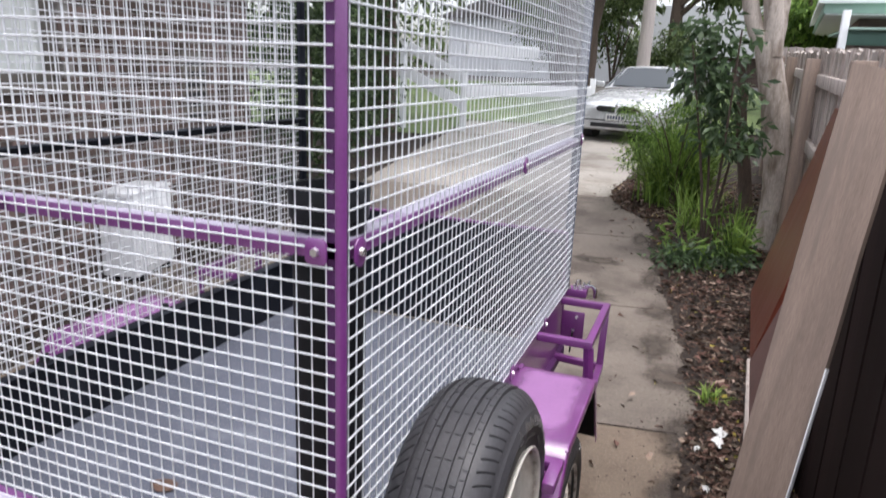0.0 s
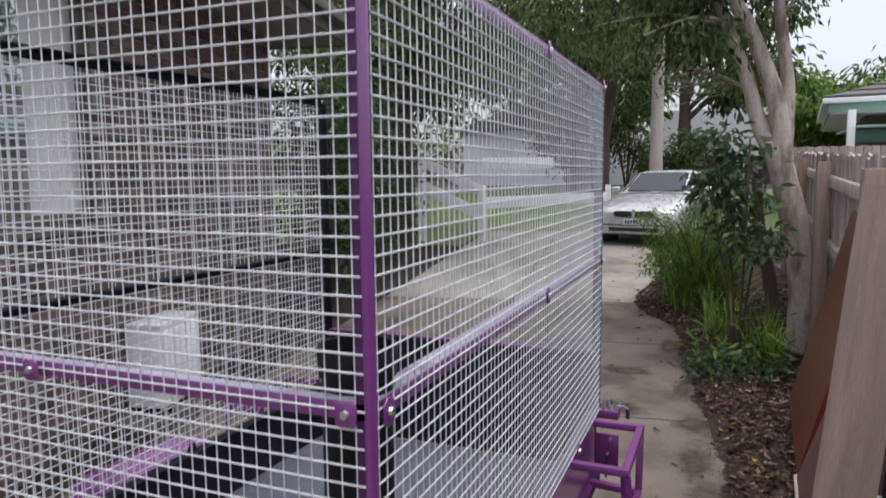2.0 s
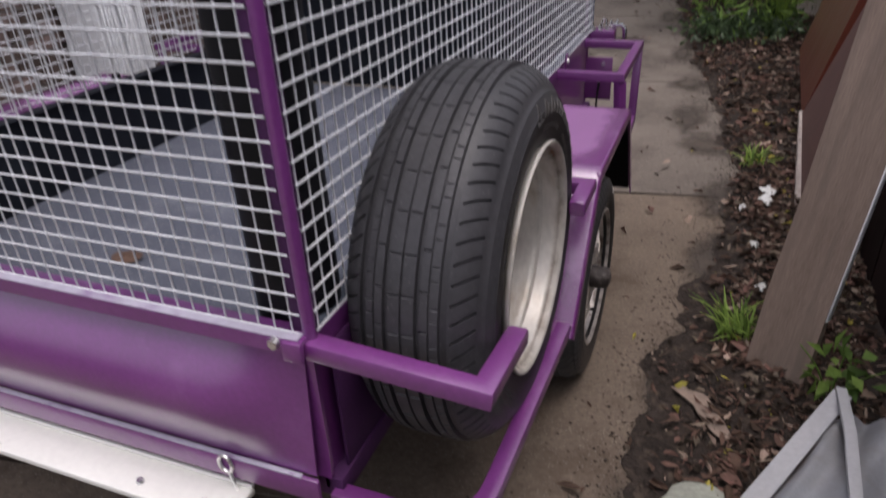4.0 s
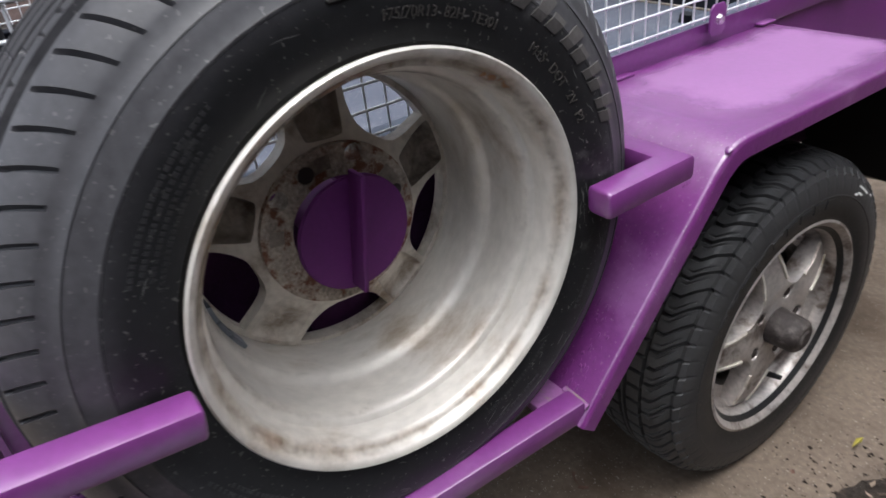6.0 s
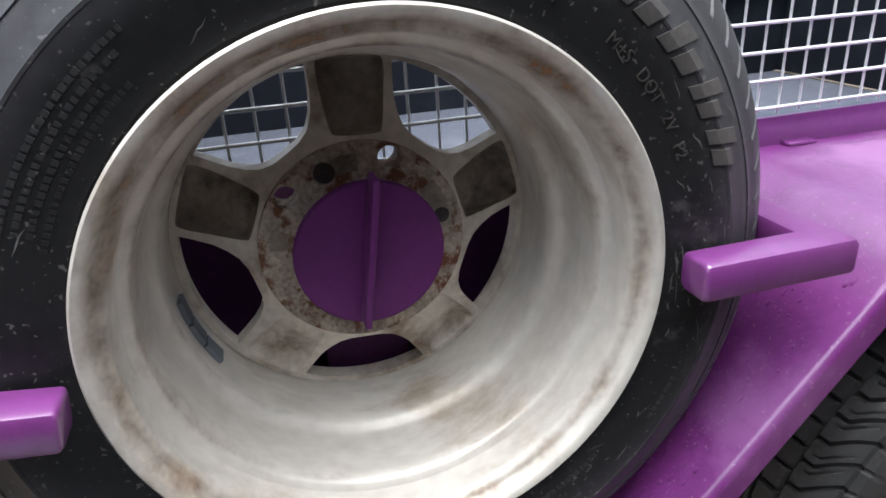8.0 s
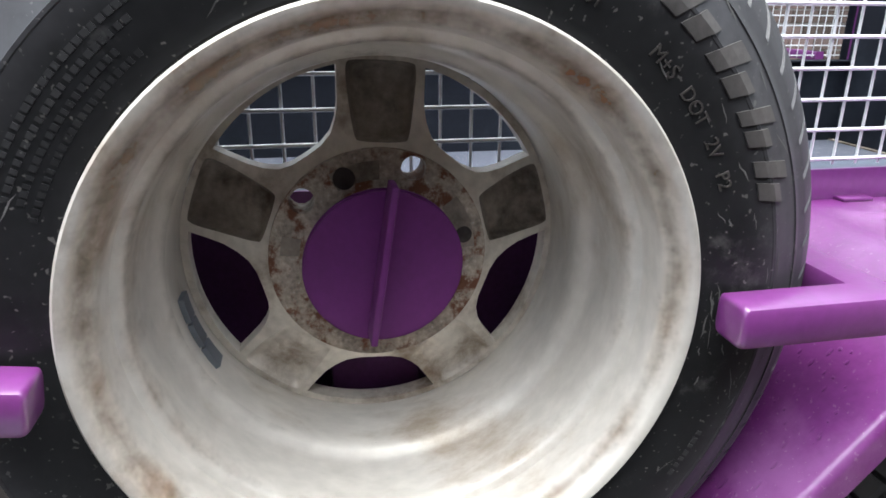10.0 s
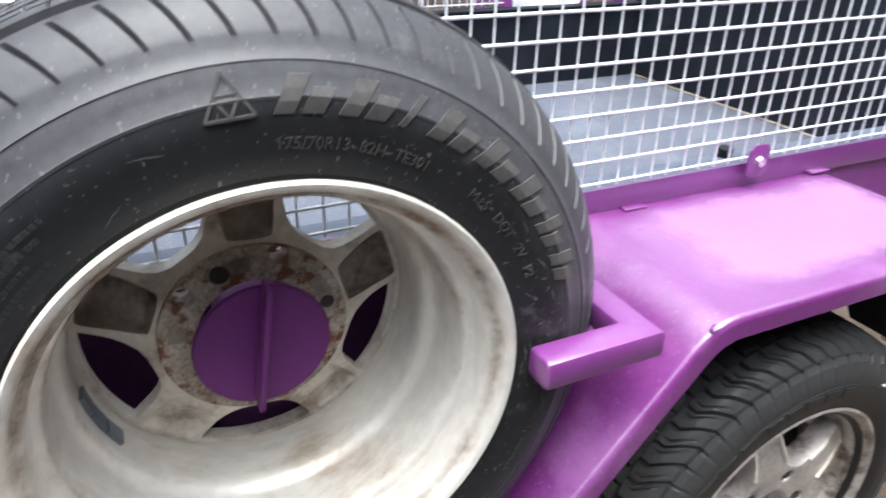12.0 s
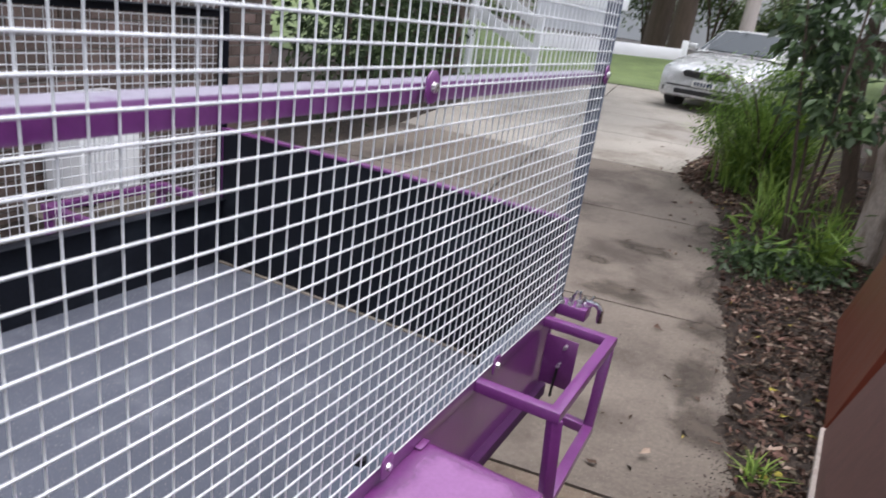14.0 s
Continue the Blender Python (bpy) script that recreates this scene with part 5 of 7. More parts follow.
build_road_wheel("road_wheel", (-W - 0.138, 0.962, 0.258), -1, "trailer road wheel with alloy rim under the mudguard")


# ---------------------------------------------------------------- loose things on and by the trailer
def build_light_board():
    board = thing("light_board", "cream aluminium trailer board resting on the chassis rails", "board", at=(-0.70, -0.062, 0.397))
    part("plate", box((-0.56, -0.036, -0.012), (0.575, 0.036, 0.0), 0.003), ALU, board)
    part("folded_edge", box((-0.56, 0.030, 0.0005), (0.575, 0.037, 0.007), 0.002), ALU, board)
    for x in (0.52, 0.40, -0.1, -0.5):
        part("rivet", rod((x, -0.012, 0.0), (x, -0.012, 0.004), 0.007, 0.005, 12), ZINC, board, "zinc rivet")
    ring = thing("shackle_ring", "small zinc ring hanging on the purple end panel", "ring", at=(-0.158, -0.038, 0.446))
    bm = bmesh.new()
    for i in range(20):
        for j in range(8):
            a, b = 2 * math.pi * i / 20, 2 * math.pi * j / 8
            bm.verts.new(((0.011 + 0.003 * math.cos(b)) * math.cos(a), 0.003 * math.sin(b), (0.016 + 0.003 * math.cos(b)) * math.sin(a)))
    bm.verts.ensure_lookup_table()
    for i in range(20):
        for j in range(8):
            bm.faces.new([bm.verts[k] for k in (i * 8 + j, ((i + 1) % 20) * 8 + j, ((i + 1) % 20) * 8 + (j + 1) % 8, i * 8 + (j + 1) % 8)])
    part("loop", bm, ZINC, ring)
    part("stem", rod((0.004, 0, -0.015), (0.010, 0, -0.050), 0.003, seg=8), ZINC, ring)


build_light_board()


def build_tube():
    tube = thing("black_tube", "tall black plastic tube with a collar in the cage corner", "tube", at=(-0.066, 0.082, FLOOR))
    h = 0.945
    for name, prof in (("pipe", [(0.0, 0.0), (0.058, 0.0), (0.058, h - 0.03), (0.054, h - 0.03), (0.0, h - 0.035)]),
                       ("collar", [(0.0585, h - 0.05), (0.062, h - 0.048), (0.064, h - 0.004), (0.062, h), (0.056, h), (0.055, h - 0.03)])):
        bm = lathe(prof, 40)
        bmesh.ops.rotate(bm, verts=bm.verts, cent=(0, 0, 0), matrix=Matrix.Rotation(-math.pi / 2, 3, "Y"))
        part(name, bm, BLACK_PLASTIC, tube)


build_tube()


def build_deck_leaf():
    leaf = thing("dry_leaf", "curled dry brown leaf lying on the grey deck", "leaf", at=(-0.78, 0.42, FLOOR + 0.004))
    rng = random.Random(5)
    verts = [(0.05 * math.cos(a) * (0.6 + 0.4 * rng.random()), 0.03 * math.sin(a) * (0.6 + 0.4 * rng.random()), 0.008 * rng.random()) for a in np.linspace(0, 6.28, 10)[:-1]] + [(0, 0, 0.012)]
    raw("blade", verts, [(i, (i + 1) % 9, 9) for i in range(9)], LEAF_LITTER, leaf)


build_deck_leaf()


# ---------------------------------------------------------------- house on the left
HOUSE = Matrix.Translation((-3.3, 2.5, 0)) @ Matrix.Rotation(radians(13), 4, "Z")   # local y runs along the wall, +x faces the drive


def in_house(ob):
    ob.matrix_world = HOUSE
    return ob


def build_house():
    house = in_house(tagged(new("house"), "brown brick house with wide eaves and a curtained window", "house"))
    y_end, y_start, z0, z1 = 2.65, -2.75, -0.05, 3.10
    wy0, wy1, wz0, wz1 = -2.3, -0.10, 1.38, 3.02
    wall = part("wall", box((-0.24, wy1, z0), (-0.012, y_end - 0.012, z1)), MORTAR, house, smooth=False)
    part("wall", box((-0.24, y_start, z0), (-0.012, wy0, z1)), MORTAR, house, smooth=False)
    part("wall", box((-0.24, wy0, z0), (-0.012, wy1, wz0)), MORTAR, house, smooth=False)
    part("lintel", box((-0.24, wy0, wz1), (-0.012, wy1, z1)), MORTAR, house, smooth=False)
    part("end_wall", box((-7.0, y_end - 0.24, z0), (-0.24, y_end - 0.012, z1)), BRICK_STUFF, house, smooth=False)
    part("end_wall", box((-7.0, y_start, z0), (-0.24, y_start + 0.22, z1)), BRICK_STUFF, house, smooth=False)
    part("soffit", box((-0.2, y_start, z1 - 0.02), (0.66, y_end + 0.66, z1)), SOFFIT, house)
    part("fascia", box((0.64, y_start, z1 - 0.03), (0.67, y_end + 0.67, z1 + 0.17), 0.003), FASCIA, house)
    part("end_fascia", box((-7.0, y_end + 0.64, z1 - 0.03), (0.64, y_end + 0.67, z1 + 0.17), 0.003), FASCIA, house)
    part("gutter", sweep([(0.73, y_start, z1 + 0.13), (0.73, y_end + 0.74, z1 + 0.13), (-7.0, y_end + 0.74, z1 + 0.13)], 0.11, 0.10), FASCIA, house, "dark metal gutter")
    verts = [(0.74, y_start, z1 + 0.2), (0.74, y_end + 0.75, z1 + 0.2), (-4.0, y_end - 4.0, z1 + 2.0), (-4.0, y_start, z1 + 2.0), (-8.0, y_end + 0.75, z1 + 0.2), (-8.0, y_end - 4, z1 + 2.0)]
    raw("roof", verts, [(0, 1, 2, 3), (1, 4, 5, 2)], TILE, house, "dark tiled roof")
    # window
    win = part("window", box((-0.10, wy0, wz0), (-0.06, wy0 + 0.06, wz1), 0.003), FASCIA, house, "brown framed window")
    bm = box((-0.10, wy1 - 0.06, wz0), (-0.06, wy1, wz1), 0.003)
    box((-0.10, wy0, wz0), (-0.06, wy1, wz0 + 0.06), 0.003, bm)
    box((-0.10, wy0, wz1 - 0.06), (-0.06, wy1, wz1), 0.003, bm)
    box((-0.10, -1.05, wz0), (-0.06, -1.0, wz1), 0.003, bm)
    part("frame", bm, FASCIA, win)
    part("pane", box((-0.084, wy0 + 0.05, wz0 + 0.05), (-0.078, -0.60, wz1 - 0.05)), GLASS, win)
    # the room's darkness is painted as a black sheet behind the panes
    part("room_backing", box((-0.30, wy0 - 0.1, wz0 - 0.1), (-0.26, wy1 + 0.1, wz1 + 0.05)), CAR_BLACK, win, "black sheet for the unlit room behind the glass")
    part("sill", box((-0.11, wy0 - 0.03, wz0 - 0.06), (0.03, wy1 + 0.03, wz0), 0.006), FASCIA, win)
    for c0, c1 in ((wy0 + 0.05, wy0 + 0.5), (-0.62, wy1 - 0.04)):
        n = 40
        verts = []
        for i in range(n + 1):
            y = c0 + (c1 - c0) * i / n
            x = -0.125 + 0.014 * math.sin(i * 1.3)
            verts += [(x, y, wz0), (x, y, wz1)]
        faces = [(2 * i, 2 * i + 2, 2 * i + 3, 2 * i + 1) for i in range(n)]
        raw("curtain", verts, faces, CURTAIN, win, "pale drawn curtain", smooth="all")
    # vent grille with a grid, near the corner
    vent = part("wall_vent", box((-0.012, 1.30, 1.02), (0.012, 1.72, 1.60), 0.003), FASCIA, house, "dark framed wall grille")
    for i in range(6):
        part("slat", box((0.0125, 1.33, 1.06 + 0.085 * i), (0.016, 1.69, 1.10 + 0.085 * i)), CAR_BLACK, vent)
    # bricks: one shared mesh, the nearest stretch as single pieces, the rest joined
    me = bpy.data.meshes.new("brick")
    bm = box((-0.012, 0.0, 0.0), (0.0, 0.228, 0.074), 0.002, segments=1)
    bm.to_mesh(me)
    bm.free()
    me.materials.append(BRICK)
    rng = random.Random(11)
    verts, faces, singles = [], [], 0
    for row in range(int((z1 - z0) / 0.086)):
        z = z0 + 0.006 + row * 0.086
        y = y_start - (0.119 if row % 2 else 0.0)
        while y < y_end - 0.012:
            lo, hi = max(y, y_start), min(y + 0.228, y_end)
            hidden = wy0 - 0.02 < (lo + hi) / 2 < wy1 + 0.02 and wz0 - 0.03 < z + 0.04 < wz1
            if hi - lo > 0.05 and not hidden:
                proud = rng.uniform(-0.003, 0.003)
                if singles < 300 and -0.4 < lo < 2.3 and 0.35 < z < 2.3 and hi - lo > 0.22:
                    ob = new("brick", me)
                    ob.parent = wall
                    ob.location = (proud, lo, z)
                    singles += 1
                else:
                    k = len(verts)
                    for px in (-0.012, proud):
                        verts += [(px, lo, z), (px, hi, z), (px, hi, z + 0.074), (px, lo, z + 0.074)]
                    faces += [(k + 4, k + 5, k + 6, k + 7), (k, k + 1, k + 5, k + 4), (k + 3, k + 7, k + 6, k + 2), (k, k + 4, k + 7, k + 3), (k + 1, k + 2, k + 6, k + 5)]
            y += 0.238
    tagged(raw("more_bricks", verts, faces, BRICK_STUFF, wall), kind="stuff")


BRICK_STUFF = material("brown_brick_joined", (0.140, 0.104, 0.090), 0.9, vary=0.4, scale=9, fine=90, bump=0.5, depth=0.003, rand=0.45, island=True, spec=0.2)
build_house()


def build_air_conditioner():
    ac = thing("air_conditioner", "white outdoor air conditioner unit standing by the brick wall", "air conditioner", at=(-3.215, 2.80, 0.045))
    ac.rotation_euler = (0, 0, radians(14))
    part("casing", box((-0.125, -0.245, 0.04), (0.13, 0.245, 0.60), 0.012, segments=3), WHITE_PLASTIC, ac)
    part("lid", box((-0.13, -0.255, 0.60), (0.14, 0.255, 0.625), 0.006), WHITE_PLASTIC, ac)
    for i in range(7):
        y = -0.227 + 0.038 * i
        part("louvre", box((0.1305, y, 0.08), (0.152, y + 0.013, 0.57), 0.003, segments=1), WHITE_PLASTIC, ac)
    for z in (0.2, 0.33, 0.46):
        part("louvre_tie", box((0.1305, -0.21, z), (0.142, 0.05, z + 0.008)), WHITE_PLASTIC, ac)
    part("service_cover", box((0.131, 0.065, 0.06), (0.146, 0.232, 0.585), 0.008), WHITE_PLASTIC, ac)
    part("valve_cover", box((-0.06, 0.2455, 0.14), (0.09, 0.305, 0.34), 0.012), WHITE_PLASTIC, ac)
    for y in (-0.17, 0.17):
        part("foot", box((-0.12, y - 0.025, 0.0), (0.14, y + 0.025, 0.045), 0.006), BLACK_PLASTIC, ac, "black rubber foot")
    tagged(raw("plinth", [(-3.33, 2.38, -0.05), (-2.90, 2.32, -0.05), (-3.04, 3.16, -0.05), (-3.48, 3.20, -0.05), (-3.33, 2.38, 0.045), (-2.90, 2.32, 0.045), (-3.04, 3.16, 0.045), (-3.48, 3.20, 0.045)],
               [(4, 5, 6, 7), (0, 1, 5, 4), (1, 2, 6, 5), (2, 3, 7, 6), (3, 0, 4, 7)], CONCRETE), "grey concrete plinth under the air conditioner", "plinth", kind="structure")


build_air_conditioner()


# ---------------------------------------------------------------- foliage
def leaf_cloud(name, blobs, count, length, width, mat, parent=None, droop=0.3, seed=1, shell=0.55, kind="", label=""):
    """Many small folded leaves scattered through the blobs (centre, radii), denser towards their outside."""
    rng = np.random.default_rng(seed)
    vol = np.array([b[1][0] * b[1][1] * b[1][2] for b in blobs]) ** 0.7
    pick = rng.choice(len(blobs), count, p=vol / vol.sum())
    cen, rad = np.array([b[0] for b in blobs])[pick], np.array([b[1] for b in blobs])[pick]
    d = rng.normal(size=(count, 3))
    d /= np.linalg.norm(d, axis=1)[:, None]
    r = shell + (1 - shell) * rng.random(count) + rng.normal(size=count) * 0.06
    lump = 1 + 0.22 * np.sin(d[:, 0] * 5 + pick) * np.cos(d[:, 2] * 6 + pick * 2) + 0.12 * np.sin(d[:, 1] * 11 + pick)
    p = cen + d * rad * (r * lump)[:, None]
    axis = d * np.array([1, 1, 0.4]) + rng.normal(size=(count, 3)) * 0.7
    axis[:, 2] -= droop * 2
    axis /= np.linalg.norm(axis, axis=1)[:, None]
    side = np.cross(axis, rng.normal(size=(count, 3)) + np.array([0, 0, 1.5]))
    side /= np.linalg.norm(side, axis=1)[:, None] + 1e-6
    nor = np.cross(side, axis)
    ln = (length * rng.uniform(0.6, 1.3, count))[:, None]
    wd = (width * rng.uniform(0.6, 1.3, count))[:, None]
    a = p
    b = p + axis * ln * 0.5 + side * wd * 0.5 + nor * wd * 0.15
    c = p + axis * ln - nor * ln * 0.12
    e = p + axis * ln * 0.5 - side * wd * 0.5 + nor * wd * 0.15
    verts = np.stack([a, b, c, e], 1).reshape(-1, 3)
    me = bpy.data.meshes.new(name)
    me.vertices.add(len(verts))
    me.vertices.foreach_set("co", verts.ravel())
    k = np.arange(count) * 4
    tri = np.stack([k, k + 1, k + 2, k, k + 2, k + 3], 1).ravel()
    me.loops.add(len(tri))
    me.loops.foreach_set("vertex_index", tri)
    me.polygons.add(count * 2)
    me.polygons.foreach_set("loop_start", np.arange(0, len(tri), 3))
    me.update(calc_edges=True)
    me.validate()
    ob = finish(new(name, me), mat, False)
    if parent:
        ob.parent = parent
    return tagged(ob, label, "", "", kind)


def limb(points, r0, r1, seg=10, wobble=0.0, seed=0):
    """A tapered, slightly crooked limb through the points."""
    bm = bmesh.new()
    pts = [Vector(p) for p in points]
    fine = []
    for i in range(len(pts) - 1):
        p0, p1, p2, p3 = pts[max(0, i - 1)], pts[i], pts[i + 1], pts[min(len(pts) - 1, i + 2)]
        for k in range(5):
            t = k / 5
            fine.append(0.5 * ((2 * p1) + (p2 - p0) * t + (2 * p0 - 5 * p1 + 4 * p2 - p3) * t * t + (3 * p1 - p0 - 3 * p2 + p3) * t ** 3))
    fine.append(pts[-1])
    rng = random.Random(seed)
    rings = []
    for i, p in enumerate(fine):
        t = i / (len(fine) - 1)
        d = (fine[min(i + 1, len(fine) - 1)] - fine[max(i - 1, 0)]).normalized()
        x = d.cross(Vector((0.3, 1, 0.2))).normalized()
        y = d.cross(x)
        r = r0 + (r1 - r0) * t
        rings.append([bm.verts.new(p + (x * math.cos(2 * math.pi * k / seg) + y * math.sin(2 * math.pi * k / seg)) * r * (1 + wobble * rng.uniform(-1, 1))) for k in range(seg)])
    for a, b in zip(rings, rings[1:]):
        for k in range(seg):
            bm.faces.new((a[k], a[(k + 1) % seg], b[(k + 1) % seg], b[k]))
    bm.faces.new(rings[0][::-1])
    bm.faces.new(rings[-1])
    bmesh.ops.recalc_face_normals(bm, faces=bm.faces)
    return bm


def build_near_tree():
    tree = thing("smooth_barked_tree", "leaning pale-barked tree with forked limbs and drooping leaves", "tree", at=(1.1, 5.7, 0.08))

    def rel(*pts):
        return [(x - 1.1, y - 5.7, z - 0.08) for x, y, z in pts]

    part("trunk", limb(rel((1.12, 5.70, -0.05), (1.085, 5.7, 0.15), (1.095, 5.7, 0.58), (1.04, 5.7, 1.01), (0.965, 5.7, 1.36), (0.885, 5.7, 1.66), (0.835, 5.7, 1.86)), 0.128, 0.100, 16, 0.06, 1), BARK, tree)
    part("limb", limb(rel((0.87, 5.7, 1.72), (0.715, 5.7, 2.00), (0.60, 5.7, 2.41), (0.48, 5.7, 2.74), (0.305, 5.72, 3.19), (0.14, 5.75, 3.57), (-0.25, 5.8, 4.05)), 0.075, 0.034, 12, 0.05, 2), BARK, tree)
    part("limb", limb(rel((0.89, 5.68, 1.74), (0.83, 5.68, 2.20), (0.685, 5.66, 2.64), (0.53, 5.62, 2.98), (0.38, 5.6, 3.23), (0.18, 5.55, 3.49), (-0.40, 5.5, 3.80)), 0.085, 0.034, 12, 0.05, 3), BARK, tree)
    part("limb", limb(rel((0.90, 5.72, 1.76), (0.91, 5.74, 2.08), (0.91, 5.78, 2.39), (0.845, 5.8, 2.87), (0.80, 5.8, 3.26), (0.76, 5.8, 3.9), (0.80, 5.8, 4.8)), 0.066, 0.032, 12, 0.05, 4), BARK, tree)
    part("limb", limb(rel((0.97, 5.8, 0.0), (0.91, 5.82, 0.25), (0.825, 5.85, 0.73), (0.73, 5.85, 1.20), (0.69, 5.85, 1.72)), 0.075, 0.040, 10, 0.06, 5), BARK_DARK, tree, "dark second stem")
    for k, (a, b) in enumerate((((0.42, 5.72, 2.92), (-0.75, 5.9, 3.05)), ((0.53, 5.62, 2.9), (-0.25, 5.5, 2.85)), ((0.84, 5.8, 3.0), (1.5, 5.7, 3.3)), ((0.26, 5.58, 3.4), (-1.0, 5.3, 3.6)), ((0.82, 5.8, 3.4), (1.2, 5.5, 3.9)), ((0.35, 5.72, 3.1), (-0.9, 6.1, 3.35)), ((0.62, 5.7, 2.35), (-0.1, 6.1, 2.55)))):
        a, b = Vector(a), Vector(b)
        mid = (a + b) / 2 + Vector((0, 0, 0.10))
        part("branch", limb(rel(a, mid, b), 0.02, 0.007, 6, 0.1, k), BARK, tree)
    # bare dead twigs behind the fork
    rng = random.Random(8)
    for k in range(12):
        a = Vector((0.25, 6.1, 2.50)) + Vector((rng.uniform(-0.1, 0.25), rng.uniform(-0.1, 0.3), rng.uniform(-0.12, 0.12)))
        b = a + Vector((-rng.uniform(0.3, 0.75), rng.uniform(-0.2, 0.3), rng.uniform(-0.22, 0.25)))
        part("twig", limb(rel(a, (a + b) / 2 + Vector((0, 0, rng.uniform(-0.05, 0.07))), b), 0.006, 0.002, 5, 0.1, k), BARK, tree)
    blobs = [((-0.9, 0.1, 3.1), (0.55, 0.6, 0.4)), ((-1.25, 0.2, 3.2), (0.7, 0.7, 0.5)), ((-0.4, -0.2, 3.75), (0.8, 0.7, 0.35)), ((-1.9, 0.0, 3.5), (0.8, 0.8, 0.6)), ((0.15, 0, 3.75), (0.55, 0.5, 0.30)), ((0.35, 0, 3.45), (0.25, 0.3, 0.22)),
             ((0.2, 0.0, 4.2), (0.9, 0.8, 0.5)), ((-0.9, -0.3, 2.65), (0.5, 0.4, 0.3)), ((-0.6, 0.0, 4.3), (1.3, 0.9, 0.6)), ((-2.4, 0.3, 3.0), (0.6, 0.6, 0.5)), ((-1.0, 0.4, 2.85), (0.5, 0.4, 0.3)),
             ((-0.25, 0.9, 3.35), (0.6, 0.5, 0.5)), ((-0.6, 1.0, 2.95), (0.55, 0.5, 0.40)), ((-0.1, 0.9, 3.95), (0.65, 0.5, 0.45)), ((-0.35, 0.9, 2.55), (0.40, 0.4, 0.30)), ((-0.7, 0.7, 3.5), (0.6, 0.5, 0.5)),
             ((-0.75, -0.55, 3.45), (0.55, 0.3, 0.35)), ((-0.25, -0.5, 3.85), (0.6, 0.3, 0.4)), ((-1.3, -0.5, 3.7), (0.6, 0.35, 0.45)), ((-0.35, -0.35, 4.4), (0.8, 0.4, 0.5))]
    leaf_cloud("crown", blobs, 12500, 0.105, 0.034, LEAF_GUM, tree, 0.7, 21, 0.15, label="hanging narrow olive leaves")


build_near_tree()


def build_shrubs():
    rng = random.Random(3)
    # dark glossy shrub climbing round the trunk
    shrub = thing("broadleaf_shrub", "dark glossy broad-leaved shrub against the tree trunk", "shrub", at=(0.56, 5.2, 0.06))
    for k in range(4):
        a = 2 * math.pi * k / 4 + 0.4
        part("stem", limb([(0, 0, -0.05), (0.10 * math.cos(a), 0.10 * math.sin(a), 0.7), (0.26 * math.cos(a) - 0.05, 0.22 * math.sin(a), 1.5 + 0.12 * k)], 0.016, 0.006, 6, 0.1, k), BARK_DARK, shrub)
    blobs = [((-0.26, 0, 1.88), (0.20, 0.2, 0.15)), ((-0.08, 0, 1.75), (0.28, 0.25, 0.22)), ((-0.02, 0, 1.42), (0.32, 0.28, 0.26)), ((0.0, 0, 1.12), (0.28, 0.28, 0.22)), ((0.24, 0.0, 1.05), (0.12, 0.2, 0.14)), ((0.12, -0.05, 0.96), (0.30, 0.2, 0.12)), ((-0.22, 0.0, 1.55), (0.24, 0.22, 0.2))]
    leaf_cloud("foliage", blobs, 900, 0.100, 0.047, LEAF, shrub, 0.25, 31, 0.15)
    # strappy bright grass clump
    for at, n, h, mat, label, spread in (((0.22, 7.30, 0.12), 1000, 1.12, GRASS_BLADE, "tall bright green strappy clump leaning over the drive", 0.62), ((0.64, 2.54, 0.0), 42, 0.11, GRASS_BLADE, "small tuft of green weeds", 0.10),
                                         ((0.585, 1.16, 0.01), 48, 0.14, GRASS_BLADE, "yellow-green grass tuft beside the plank", 0.10), ((0.80, 5.05, 0.05), 80, 0.65, GRASS_BLADE, "tall green blades beside the trunk", 0.18),
                                         ((0.48, 6.1, 0.08), 70, 0.6, GRASS_BLADE, "green strappy clump under the shrub", 0.40)):
        clump = thing("strappy_clump", label, "plant", at=at)
        verts, faces = [], []
        for _ in range(n):
            a, s = rng.uniform(0, 2 * math.pi), rng.uniform(0.15, 1.0)
            ln, w = h * rng.uniform(0.55, 1.1), 0.008 * (0.5 + h * 0.7)
            bx, by = rng.gauss(0, spread * 0.22), rng.gauss(0, spread * 0.22)
            c, si = math.cos(a), math.sin(a)
            k = len(verts)
            for q in range(5):
                t = q / 4
                out = s * spread * (t ** 1.7) * 1.3
                z = ln * (t - 0.42 * s * t * t)
                ww = w * (1 - t ** 2) + 0.0006
                verts += [(bx + c * out - si * ww, by + si * out + c * ww, z), (bx + c * out + si * ww, by + si * out - c * ww, z)]
            faces += [(k + 2 * q, k + 2 * q + 1, k + 2 * q + 3, k + 2 * q + 2) for q in range(4)]
        raw("foliage", verts, faces, mat, clump, smooth="all")
    # low leafy undergrowth
    low = thing("undergrowth", "low plants with narrow green leaves along the fence", "plant", at=(0.55, 4.9, 0.04))
    leaf_cloud("foliage", [((-0.12, -0.1, 0.20), (0.24, 0.28, 0.16)), ((0.12, -0.05, 0.30), (0.26, 0.3, 0.24)), ((-0.22, 0.35, 0.24), (0.22, 0.3, 0.20)), ((0.25, 0.2, 0.30), (0.2, 0.3, 0.25))], 170, 0.120, 0.024, LEAF_LIGHT, low, 0.0, 41, 0.2)
    leaf_cloud("ground_leaves", [((-0.15, 0.0, 0.10), (0.30, 0.45, 0.09)), ((0.2, 0.1, 0.12), (0.3, 0.4, 0.1))], 1000, 0.065, 0.028, LEAF, low, 0.0, 42, 0.1)
